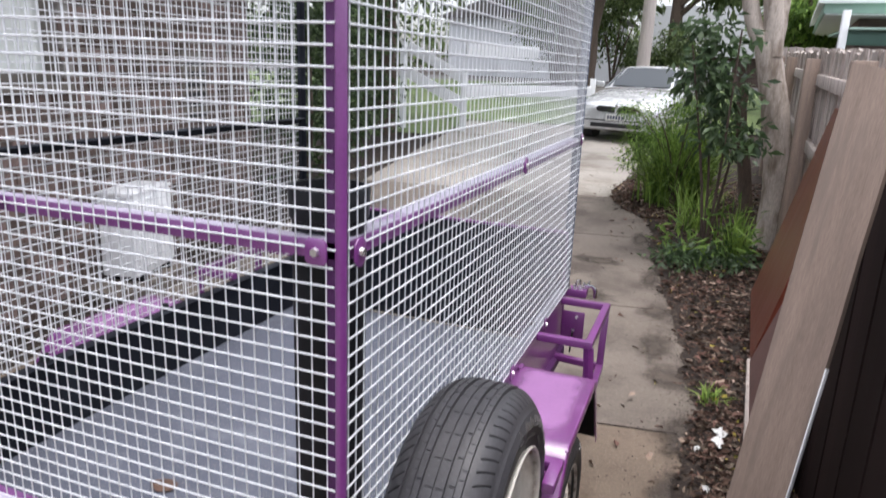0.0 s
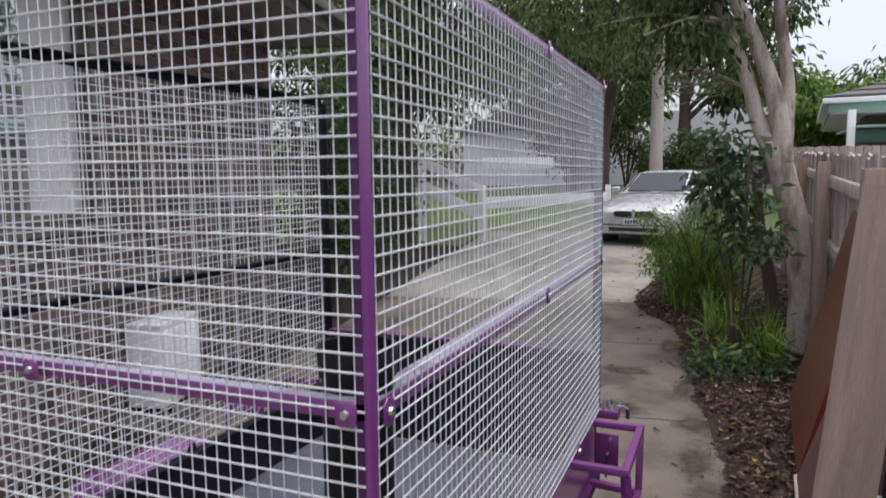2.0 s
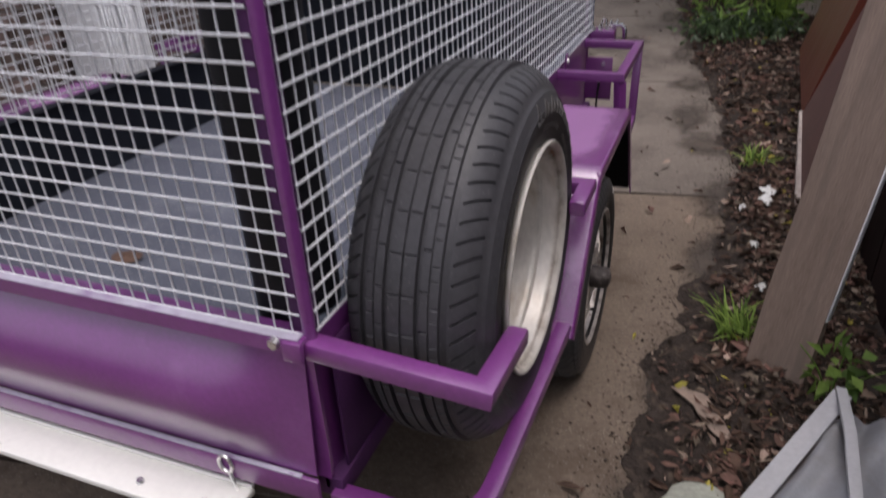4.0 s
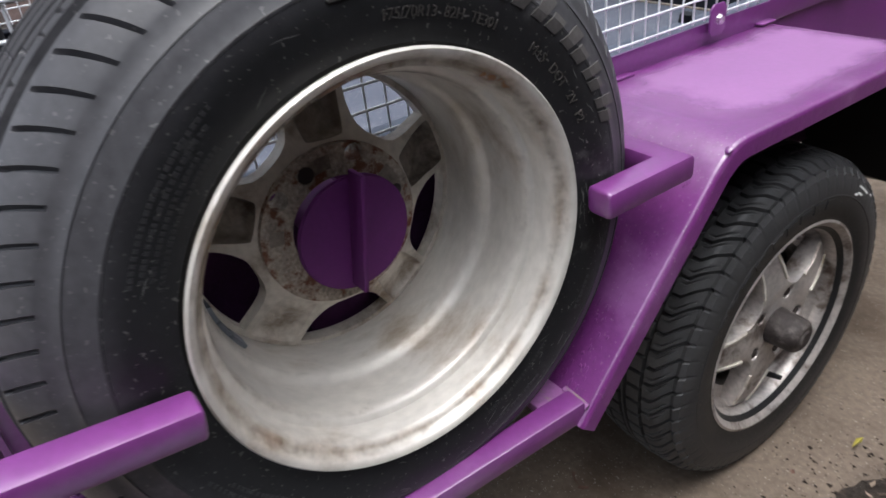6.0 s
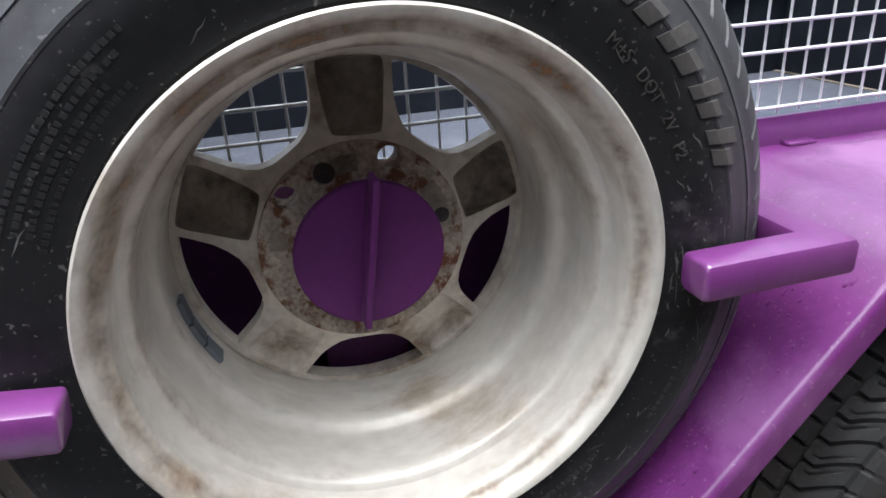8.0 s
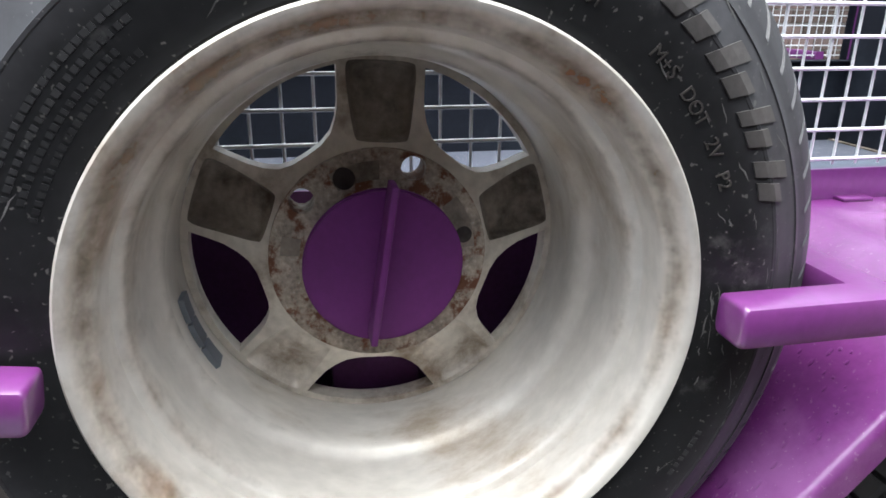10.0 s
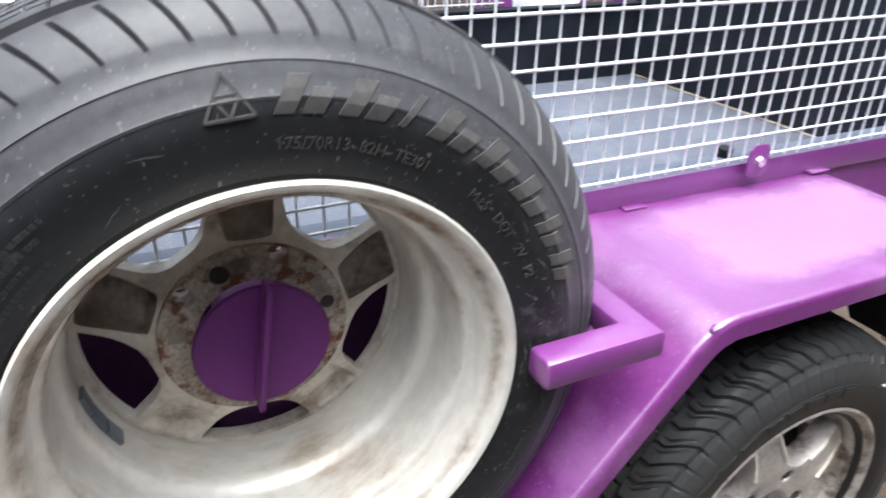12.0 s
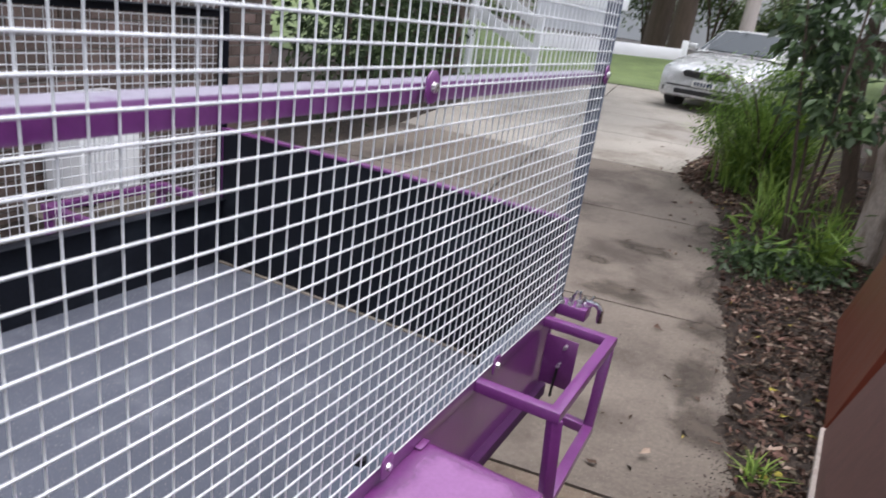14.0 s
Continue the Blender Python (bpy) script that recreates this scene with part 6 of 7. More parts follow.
    light = thing("feathery_shrub", "bright feathery shrub overhanging the drive", "shrub", at=(0.20, 7.0, 0.12))
    for k in range(9):
        a = 2 * math.pi * k / 9
        part("stem", limb([(0, 0, -0.05), (0.12 * math.cos(a), 0.12 * math.sin(a), 0.55), (0.42 * math.cos(a), 0.36 * math.sin(a), 1.0), (0.62 * math.cos(a), 0.52 * math.sin(a), 0.98 + 0.05 * (k % 3))], 0.012, 0.003, 6, 0.1, k), BARK_DARK, light)
    leaf_cloud("foliage", [((0, 0, 0.45), (0.50, 0.45, 0.42)), ((-0.28, 0.0, 0.85), (0.40, 0.4, 0.30)), ((0.30, 0.0, 0.90), (0.40, 0.4, 0.35)), ((0.05, 0.1, 1.12), (0.42, 0.4, 0.26)), ((-0.52, 0.2, 1.05), (0.22, 0.3, 0.12)), ((-0.45, -0.1, 0.6), (0.2, 0.3, 0.2))],
               5200, 0.060, 0.013, LEAF_LIGHT, light, 0.35, 43, 0.15)
    # hedge beyond the house corner
    hedge = thing("dark_hedge", "tall dark hedge beyond the house corner", "hedge", at=(-4.6, 8.5, 0.15))
    blobs = []
    for k in range(9):
        t = k / 8
        blobs.append(((0.75 - 1.6 * t, -2.6 + 4.6 * t, 1.0), (0.75, 0.8, 1.0)))
        blobs.append(((0.6 - 1.6 * t, -2.4 + 4.6 * t, 2.1), (0.8, 0.8, 0.8)))
    for k in range(6):
        part("stem", limb([(0.6 - 0.3 * k, -2.2 + 0.85 * k, -0.1), (0.65 - 0.3 * k, -2.2 + 0.85 * k, 0.8), (0.5 - 0.3 * k, -2.0 + 0.85 * k, 1.8)], 0.05, 0.02, 7, 0.1, k), BARK_DARK, hedge)
    leaf_cloud("foliage", blobs, 9000, 0.11, 0.05, LEAF_DEEP, hedge, 0.2, 51, 0.35)


build_shrubs()


def build_street_trees():
    rng = random.Random(9)
    spec = [((-5.4, 11.4), 0.20, 7.5, 3.0), ((-4.36, 23.0), 0.40, 9, 4.0), ((-3.43, 22.0), 0.34, 9, 4.0), ((-7.5, 15.0), 0.26, 7, 3.2), ((-11, 20.0), 0.35, 8, 4.0), ((2.6, 20.0), 0.20, 3.6, 1.6), ((-1.2, 30.0), 0.35, 8, 4.0), ((5.4, 33), 0.3, 4.0, 2.5), ((-7, 36), 0.4, 9, 4.5), ((9.5, 42), 0.4, 7, 5.0), ((3.4, 46), 0.4, 5.9, 4.0), ((17, 48), 0.4, 8, 5)]
    for k, ((x, y), r, h, spread) in enumerate(spec):
        tree = thing("street_tree", "tall dark gum tree with a dense drooping crown" if k < 5 else "low bright green tree beyond the fence" if k == 5 else "distant olive-green street tree", "tree", "street trees", at=(x, y, ground_z(x, y) - 0.05))
        part("trunk", limb([(0, 0, 0), (rng.uniform(-0.1, 0.1), 0, h * 0.2), (rng.uniform(-0.3, 0.3), 0.1, h * 0.45), (rng.uniform(-0.5, 0.5), 0, h * 0.7)], r, r * 0.45, 12, 0.08, k), BARK_DARK, tree)
        for q in range(5):
            a = rng.uniform(0, 6.28)
            part("limb", limb([(0, 0, h * (0.36 + 0.05 * q)), (math.cos(a) * spread * 0.4, math.sin(a) * spread * 0.4, h * (0.52 + 0.06 * q)), (math.cos(a) * spread * 0.8, math.sin(a) * spread * 0.8, h * (0.55 + 0.07 * q))], r * 0.35, r * 0.1, 6, 0.1, q), BARK_DARK, tree)
        blobs = []
        for q in range(16):
            a, s = rng.uniform(0, 6.28), rng.uniform(0.1, 0.95) ** 0.7
            z = h * (0.42 + 0.5 * rng.random())
            b = spread * rng.uniform(0.28, 0.45)
            blobs.append(((math.cos(a) * s * spread, math.sin(a) * s * spread, z), (b, b, b * 0.7)))
        n = 9000 if k < 5 else 4000
        if k == 0:      # the wide crown that hangs over the drive and the hedge
            n = 32000
            blobs = []
            for q in range(80):
                bx = rng.uniform(-5.2, 4.7)
                by = rng.uniform(-2.2, 1.6)
                low = 1.9 if bx < -2.8 else 2.9
                bz = rng.uniform(low, 7.2)
                b = rng.uniform(0.7, 1.15)
                blobs.append(((bx, by, bz + 0.5), (b * 1.2, b, b * 0.75)))
        leaf_cloud("crown", blobs, n, 0.15 if k == 0 else 0.22 if y < 28 else 0.45, 0.055 if k == 0 else 0.08 if y < 28 else 0.18, LEAF_LIGHT if k == 5 else LEAF_GUM, tree, 0.6, 60 + k, 0.15)
    for k, (x, y, w, h) in enumerate(((-3.0, 25.0, 1.7, 3.8), (-5.2, 25.2, 1.9, 4.2), (-1.2, 25.6, 1.3, 2.2))):
        bush = thing("bank_shrub", "grey-green shrub on the bank below the street trees", "shrub", "shrubs on the bank", at=(x, y, ground_z(x, y) - 0.05))
        for q in range(5):
            a = 1.257 * q + k
            part("stem", limb([(0, 0, 0), (0.2 * w * math.cos(a), 0.2 * w * math.sin(a), 0.4 * h), (0.6 * w * math.cos(a), 0.6 * w * math.sin(a), 0.85 * h)], 0.04, 0.012, 6, 0.1, q), BARK_DARK, bush)
        leaf_cloud("foliage", [((0.45 * w * math.cos(1.1 * q + k), 0.4 * w * math.sin(1.1 * q + k), h * (0.3 + 0.1 * q)), (0.5 * w, 0.5 * w, 0.28 * h)) for q in range(6)], 3200, 0.18, 0.07, LEAF_GUM, bush, 0.4, 80 + k, 0.2)
    far = leaf_cloud("far_woods", [((x, 62 + 6 * math.sin(x), 3.0), (6, 3, 3.6 + 1.2 * math.sin(x * 1.7))) for x in range(-60, 61, 7)], 9000, 0.9, 0.5, LEAF_GUM, None, 0.2, 99, 0.5)
    tagged(far, "distant olive treetops beyond the street", "woods", kind="stuff")


build_street_trees()


def bed_edge(y):
    """Where the soil of the bed ends on the slabs: x at a place along the drive."""
    base = np.interp(y, [-3, 0, 1, 1.7, 2.4, 2.9, 3.7, 4.3, 5.0, 6.2, 6.7, 7.2, 8.0, 8.8, 9.6], [0.42, 0.36, 0.39, 0.50, 0.56, 0.52, 0.41, 0.28, 0.16, 0.06, -0.22, -0.48, -0.52, -0.45, -0.5])
    ragged = np.array([0.055 * noise.noise(Vector((v * 1.9, 3.0, 0))) + 0.045 * noise.noise(Vector((v * 5.5, 7.0, 0))) + 0.035 * noise.noise(Vector((v * 16, 1.0, 0))) + 0.015 * noise.noise(Vector((v * 50, 5.0, 0))) for v in np.atleast_1d(y)])
    return base + (ragged if np.ndim(y) else ragged[0])


def build_leaf_litter():
    """Dead leaves, twigs and chips: uncounted, in one piece."""
    rng = np.random.default_rng(7)
    n = 40000
    y = -0.4 + 9.4 * rng.random(n) ** 1.25
    edge = bed_edge(y)
    fence_x = np.where(y < 2.4, 0.97, 1.10 + 0.03 * y)
    off = rng.random(n)
    x = edge - 0.01 + (fence_x - edge) * off
    bare = np.clip((x - edge) / 0.16, 0.0, 1.0)
    clump = 0.5 + 0.5 * np.sin(x * 9 + np.sin(y * 4) * 2) * np.sin(y * 6 + x * 5)
    keep = rng.random(n) < (0.12 + 0.88 * bare) * (0.45 + 0.55 * clump)
    keep &= ~((y < 1.9) & (x < edge + 0.12) & (rng.random(n) < 0.6))
    stray = rng.random(n) < 0.008
    x = np.where(stray, edge - np.abs(rng.normal(size=n)) * 0.35, x)
    keep[:3000] = True          # the pile that has blown onto the slabs under the shrub
    y[:3000] = 7.5 + 0.75 * rng.normal(size=3000).clip(-1.4, 1.4)
    edge[:3000] = bed_edge(y[:3000])
    x[:3000] = edge[:3000] + 0.55 * rng.random(3000) ** 1.3
    x, y, edge = x[keep], y[keep], edge[keep]
    n = len(x)
    rise = np.interp(x - edge, [-1, -0.001, 0.0, 0.10, 0.35, 0.75], [0.002, 0.002, 0.004, 0.016, 0.027, 0.034])
    z = np.array([ground_z(a, b) for a, b in zip(x, y)]) + rise + np.abs(rng.normal(size=n)) * 0.008
    a = rng.uniform(0, 6.28, n)
    ln = (0.005 + 0.026 * rng.random(n) ** 1.7) * np.where(y < 1.6, 0.8, 1.0)
    wd = ln * rng.uniform(0.16, 0.5, n)
    lift = rng.uniform(-0.35, 0.8, n)
    curl = rng.uniform(0.1, 0.7, n)
    kind = rng.random(n)
    jag = rng.normal(size=(n, 6, 3)) * np.array([0.28, 0.45, 0.30])
    for name, lo, hi, mat, label in (("leaf_litter", 0.0, 0.80, LEAF_LITTER, "brown dead leaves and bark chips along the fence"), ("bleached_leaves", 0.80, 0.988, LEAF_PALE, "bleached grey dead leaves among the brown ones"), ("fallen_leaves", 0.988, 1.0, LEAF_FRESH, "fresh yellow fallen leaves")):
        verts, faces = [], []
        for i in np.nonzero((kind >= lo) & (kind < hi))[0]:
            c, s = math.cos(a[i]), math.sin(a[i])
            k = len(verts)
            for q, (u, v, w) in enumerate(((-1, 0, 0), (-0.35, 0.9, curl[i]), (0.4, 0.75, curl[i] + lift[i] * 0.4), (1, 0.1, lift[i]), (0.35, -0.85, curl[i] + lift[i] * 0.4), (-0.4, -0.8, curl[i]))):
                u, v, w = u + jag[i, q, 0], v + jag[i, q, 1], w + jag[i, q, 2]
                verts.append((x[i] + c * u * ln[i] - s * v * wd[i], y[i] + s * u * ln[i] + c * v * wd[i], z[i] + w * ln[i] * 0.6))
            faces += [(k, k + 1, k + 2, k + 3), (k, k + 3, k + 4, k + 5)]
        tagged(raw(name, verts, faces, mat), label, "leaf litter", kind="stuff")
    # crumbs of soil and bark scattered past the edge of the bed
    m = 9000
    cy = -0.4 + 9.0 * rng.random(m) ** 1.2
    cx = bed_edge(cy) + 0.03 - rng.exponential(0.055, m)
    cz = np.array([ground_z(a, b) for a, b in zip(cx, cy)]) + 0.0005
    cr = 0.0012 + 0.0032 * rng.random(m) ** 3
    ca = rng.uniform(0, 6.28, m)
    verts, faces = [], []
    for i in range(m):
        k = len(verts)
        for q in range(3):
            verts.append((cx[i] + cr[i] * 1.6 * math.cos(ca[i] + 2.09 * q), cy[i] + cr[i] * math.sin(ca[i] + 2.09 * q), cz[i]))
        verts.append((cx[i], cy[i], cz[i] + cr[i] * 0.9))
        faces += [(k, k + 1, k + 3), (k + 1, k + 2, k + 3), (k + 2, k, k + 3)]
    tagged(raw("soil_crumbs", verts, faces, SOIL), "dark crumbs of soil and bark on the concrete edge", "soil", kind="stuff")
    bm = bmesh.new()
    r2 = random.Random(4)
    for _ in range(110):
        yy = r2.uniform(0.8, 7.5)
        e = float(bed_edge(yy))
        xx = e + 0.03 + abs(r2.gauss(0, 0.25))
        a, ln = r2.uniform(0, 3.14), r2.uniform(0.04, 0.20)
        zz = ground_z(xx, yy) + 0.028
        rod((xx, yy, zz), (xx + math.cos(a) * ln, yy + math.sin(a) * ln, zz + r2.uniform(0, 0.03)), 0.0020, 0.0009, 5, bm)
    tagged(part("twigs", bm, BARK_DARK, smooth=False), "dry broken twigs on the leaf litter", "twigs", kind="stuff")
    soil = []
    m = 1000
    offs = (0.0, 0.03, 0.10, 0.22, 0.35, 0.55, 0.75, 1.1, 1.9)
    for j in range(m + 1):
        yy = -8.4 + 18.0 * j / m
        e = float(bed_edge(yy))
        for q, off in enumerate(offs):
            bump = 0.010 * noise.noise(Vector((off * 9, yy * 9, 0))) + 0.005 * noise.noise(Vector((off * 30, yy * 30, 3)))
            soil.append((e + off, yy, ground_z(e + off, yy) + (0.0005, 0.005, 0.012, 0.018, 0.024, 0.028, 0.03, 0.03, 0.03)[q] + (bump if q > 1 else 0)))
    w = len(offs)
    faces = [(j * w + q, j * w + q + 1, j * w + q + w + 1, j * w + q + w) for j in range(m) for q in range(w - 1)]
    tagged(raw("garden_bed", soil, faces, SOIL, smooth="all"), "dark soil bed between the drive and the fence", "garden bed", kind="structure")


build_leaf_litter()


# ---------------------------------------------------------------- right-hand boundary
def board_mesh(w, t, h, seed, dog=0.0):
    """A timber board, upright, its foot at the origin: x is its width, y its thickness; edges slightly uneven."""
    bm = bmesh.new()
    rng = random.Random(seed)
    rows = []
    n = 7
    for i in range(n + 1):
        z = h * i / n
        j0, j1 = rng.uniform(-0.003, 0.003), rng.uniform(-0.003, 0.003)
        top = rng.uniform(-dog, dog) if i == n else 0
        rows.append([bm.verts.new((-w / 2 + j0, -t / 2, z + top)), bm.verts.new((w / 2 + j1, -t / 2, z - top)), bm.verts.new((w / 2 + j1, t / 2, z - top)), bm.verts.new((-w / 2 + j0, t / 2, z + top))])
    for a, b in zip(rows, rows[1:]):
        for k in range(4):
            bm.faces.new((a[k], a[(k + 1) % 4], b[(k + 1) % 4], b[k]))
    bm.faces.new(rows[0][::-1])
    bm.faces.new(rows[-1])
    bmesh.ops.recalc_face_normals(bm, faces=bm.faces)
    return bm


def upright(ob, foot, top, face):
    """Stand a board on foot, pointing to top, its broad side turned towards face."""
    z = (Vector(top) - Vector(foot)).normalized()
    y = -(Vector(face) - z * Vector(face).dot(z)).normalized()
    x = y.cross(z)
    m = Matrix((x, y, z)).transposed().to_4x4()
    m.translation = Vector(foot)
    ob.matrix_world = m


def build_boundary():
    plank = thing("leaning_plank", "weathered grey timber plank leaning on the fence", "plank")
    part("board", board_mesh(0.150, 0.028, 1.64, 2, 0.01), GREY_WOOD, plank)
    part("paint_edge", beam((0.0765, -0.004, 0.22), (0.0770, -0.002, 0.86), 0.022, 0.004, 0.0008, up=(1, 0, 0)), WHITE, plank, "flaking white paint on the edge")
    upright(plank, (0.680, 1.015, -0.01), (0.865, 1.24, 1.60), (-0.50, -0.86, 0))
    red = thing("red_brown_board", "wide red-brown varnished board leaning against the fence", "board")
    part("board", board_mesh(1.12, 0.030, 1.225, 3, 0.004), RED_WOOD, red)
    upright(red, (0.853, 3.285, 0.205), (1.133, 3.230, 1.39), (-0.999, 0.035, 0.22))
    low = thing("brown_board", "dull red-brown board propped under the red one", "board")
    bm = bmesh.new()
    edge = [(0.800, 2.08, -0.02), (0.806, 2.64, 0.22), (0.985, 2.66, 0.78), (0.955, 1.95, 0.62), (0.86, 1.70, 0.10)]
    front = [bm.verts.new(p) for p in edge]
    back = [bm.verts.new((x + 0.022, y + 0.004, z - 0.010)) for x, y, z in edge]
    bm.faces.new(front)
    bm.faces.new(back[::-1])
    for k in range(5):
        bm.faces.new((front[k], back[k], back[(k + 1) % 5], front[(k + 1) % 5]))
    bmesh.ops.recalc_face_normals(bm, faces=bm.faces)
    part("board", bm, DARK_RED, low, smooth=False)
    part("edge_strip", beam((0.797, 2.06, -0.01), (0.806, 2.660, 0.215), 0.022, 0.028, 0.003), PALING, low, "pale worn edge strip")
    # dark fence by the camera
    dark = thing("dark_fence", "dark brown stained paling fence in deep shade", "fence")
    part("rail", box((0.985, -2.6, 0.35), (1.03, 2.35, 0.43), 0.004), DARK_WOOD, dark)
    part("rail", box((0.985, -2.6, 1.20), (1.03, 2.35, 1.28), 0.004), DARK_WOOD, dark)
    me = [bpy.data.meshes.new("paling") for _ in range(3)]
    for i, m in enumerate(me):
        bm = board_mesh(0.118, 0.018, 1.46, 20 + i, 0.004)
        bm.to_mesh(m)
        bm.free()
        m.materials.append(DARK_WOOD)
    y = -2.55
    k = 0
    while y < 2.35:
        ob = new("paling", me[k % 3])
        ob.parent = dark
        ob.matrix_basis = pose(0.972 + 0.004 * (k % 2), y, -0.02, 0, 0, 90)
        y += 0.122
        k += 1
    for yy in (-2.4, 0.1, 2.3):
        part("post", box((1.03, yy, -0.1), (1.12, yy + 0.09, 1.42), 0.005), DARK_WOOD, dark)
    # grey paling fence further on
    fence = thing("paling_fence", "weathered grey timber paling fence with capped posts", "fence")
    a, b = Vector((1.17, 2.75)), Vector((1.40, 10.5))
    d = (b - a).normalized()
    ang = math.degrees(math.atan2(d.y, d.x))
    ms = [bpy.data.meshes.new("paling") for _ in range(5)]
    for i, m in enumerate(ms):
        bm = board_mesh(0.098, 0.016, 1.74, 40 + i, 0.012)
        bm.to_mesh(m)
        bm.free()
        m.materials.append(PALING)
    rng = random.Random(8)
    s = 0.0
    while s < (b - a).length:
        p = a + d * s
        ob = new("paling", rng.choice(ms))
        ob.parent = fence
        ob.matrix_basis = pose(p.x, p.y, ground_z(p.x, p.y) - 0.03 + rng.uniform(-0.015, 0.015), rng.uniform(-0.6, 0.6), rng.uniform(-0.8, 0.8), ang)
        s += 0.104
    for z in (0.40, 1.00, 1.50):
        part("rail", beam((a.x - 0.035, a.y, z), (b.x - 0.035, b.y, z + 0.23), 0.04, 0.085), PALING, fence)
    for s in (0.02, 2.5, 5.0, 7.4):
        p = a + d * s
        z = ground_z(p.x, p.y)
        part("post", box((p.x - 0.145, p.y - 0.055, z - 0.1), (p.x - 0.045, p.y + 0.045, z + 1.66), 0.006), GREY_WOOD, fence)
    back = thing("back_fence", "pale grey paling fence across the yard", "fence")
    s = 0
    while s < 2.6:
        ob = new("paling", ms[int(s * 10) % 5])
        ob.parent = back
        ob.matrix_basis = pose(1.25 + s, 10.6, ground_z(1, 10.6) + 0.05, 0, 0, 0)
        s += 0.104


DARK_RED = material("dull_red_brown_timber", (0.110, 0.057, 0.050), 0.7, vary=0.25, scale=4, fine=40, bump=0.4, stretch=(8, 8, 0.8))
build_boundary()


def build_near_litter():
    rng = random.Random(12)
    for k, (x, y, s) in enumerate(((0.695, 2.19, 0.045), (0.690, 2.10, 0.04), (0.64, 1.70, 0.02), (0.655, 1.42, 0.022), (0.60, 2.0, 0.016))):
        scrap = thing("paper_scrap", "crumpled white paper scrap on the dead leaves", "litter", "paper scraps", at=(x, y, 0.02))
        verts = [(s * math.cos(a) * rng.uniform(0.35, 1.0), s * 1.5 * math.sin(a) * rng.uniform(0.35, 1.0), rng.uniform(0, 0.025)) for a in np.linspace(0, 6.28, 12)[:-1]] + [(0, 0, 0.03)]
        raw("sheet", verts, [(i, (i + 1) % 11, 11) for i in range(11)], PAPER, scrap)
    tarp = thing("grey_tarpaulin", "creased grey tarpaulin with a pale folded hem on the ground", "tarpaulin", at=(0.70, 0.40, 0.0))
    verts, faces = [], []
    n = 40

    def left(y):
        return float(np.interp(y, [-0.5, 0.30, 0.436, 0.836], [0.47, 0.53, 0.586, 0.790]))

    for j in range(n + 1):
        y = -0.40 + 1.236 * j / n
        for i in range(n + 1):
            u, v = i / n, j / n
            x = left(y) + (0.962 - left(y)) * u
            rise = min(1, 5 * u + 0.12, 5 * (1 - v) + 0.35)
            fold = abs(((u * 2.3 + v * 1.7 + 0.25 * math.sin(v * 7)) % 1.0) - 0.5)
            z = 0.025 + 0.13 * rise * (0.7 + 0.3 * u) + 0.05 * (fold - 0.25) * rise + 0.014 * math.sin(17 * u - 9 * v)
            verts.append((x - 0.70, y - 0.40, max(0.012, z)))
    for j in range(n):
        for i in range(n):
            k = j * (n + 1) + i
            faces.append((k, k + 1, k + n + 2, k + n + 1))
    raw("sheet", verts, faces, TARP, tarp, smooth="all")
    edge = [(left(y) - 0.70 + 0.012, y - 0.40, 0.075 + 0.05 * (y + 0.2)) for y in np.linspace(0.20, 0.83, 9)]
    part("folded_hem", sweep(edge, 0.040, 0.008), HEM, tarp, "pale folded hem")
    part("seam_fold", sweep([(0.095, 0.435, 0.135), (0.085, 0.25, 0.172), (0.070, 0.05, 0.185), (0.060, -0.25, 0.18)], 0.022, 0.012), HEM, tarp, "pale standing fold")
    stone = thing("pale_stone", "flat pale grey stone at the edge of the soil", "stone", at=(0.53, 0.47, 0.0))
    bm = bmesh.new()
    bmesh.ops.create_icosphere(bm, subdivisions=3, radius=1.0)
    for v in bm.verts:
        f = 1 + 0.18 * noise.noise(v.co * 1.7)
        v.co = Vector((v.co.x * 0.085 * f, v.co.y * 0.10 * f, v.co.z * 0.035 * f + 0.012))
    part("rock", bm, STONE, stone)
    strip = thing("bark_strip", "curled strip of fallen pale brown bark on the soil", "bark", at=(0.515, 0.80, 0.012))
    strip.rotation_euler = (0, 0, radians(-46))
    verts, faces = [], []
    for i in range(17):
        t = i / 16
        for q in range(7):
            b = (q / 6 - 0.5) * 2.4
            wide_at = 0.026 * (1 - 0.5 * abs(2 * t - 1) ** 3) * (1 + 0.25 * noise.noise(Vector((t * 6, q * 0.6, 2))))
            verts.append((-0.10 + 0.20 * t + 0.006 * noise.noise(Vector((t * 5, q * 0.5, 9))), wide_at * math.sin(b) + 0.012 * math.sin(5 * t), 0.004 + wide_at * 0.7 * (1 - math.cos(b)) * 0.6 + 0.010 * (noise.noise(Vector((t * 4, 1, 5))) + 0.6)))
    for i in range(16):
        for q in range(6):
            faces.append((i * 7 + q, i * 7 + q + 1, i * 7 + q + 8, i * 7 + q + 7))
    peel = raw("peel", verts, faces, GREY_WOOD, strip, smooth="all")
    peel.modifiers.new("thickness", "SOLIDIFY").thickness = 0.002
    weed = thing("broad_leaf_weed", "broad green weed leaves by the tarpaulin", "weed", at=(0.80, 0.93, 0.03))
    for k in range(5):
        a = 1.257 * k
        part("stem", limb([(0, 0, -0.03), (0.04 * math.cos(a), 0.04 * math.sin(a), 0.06), (0.10 * math.cos(a), 0.09 * math.sin(a), 0.11)], 0.003, 0.0015, 5, 0.1, k), LEAF_LIGHT, weed)
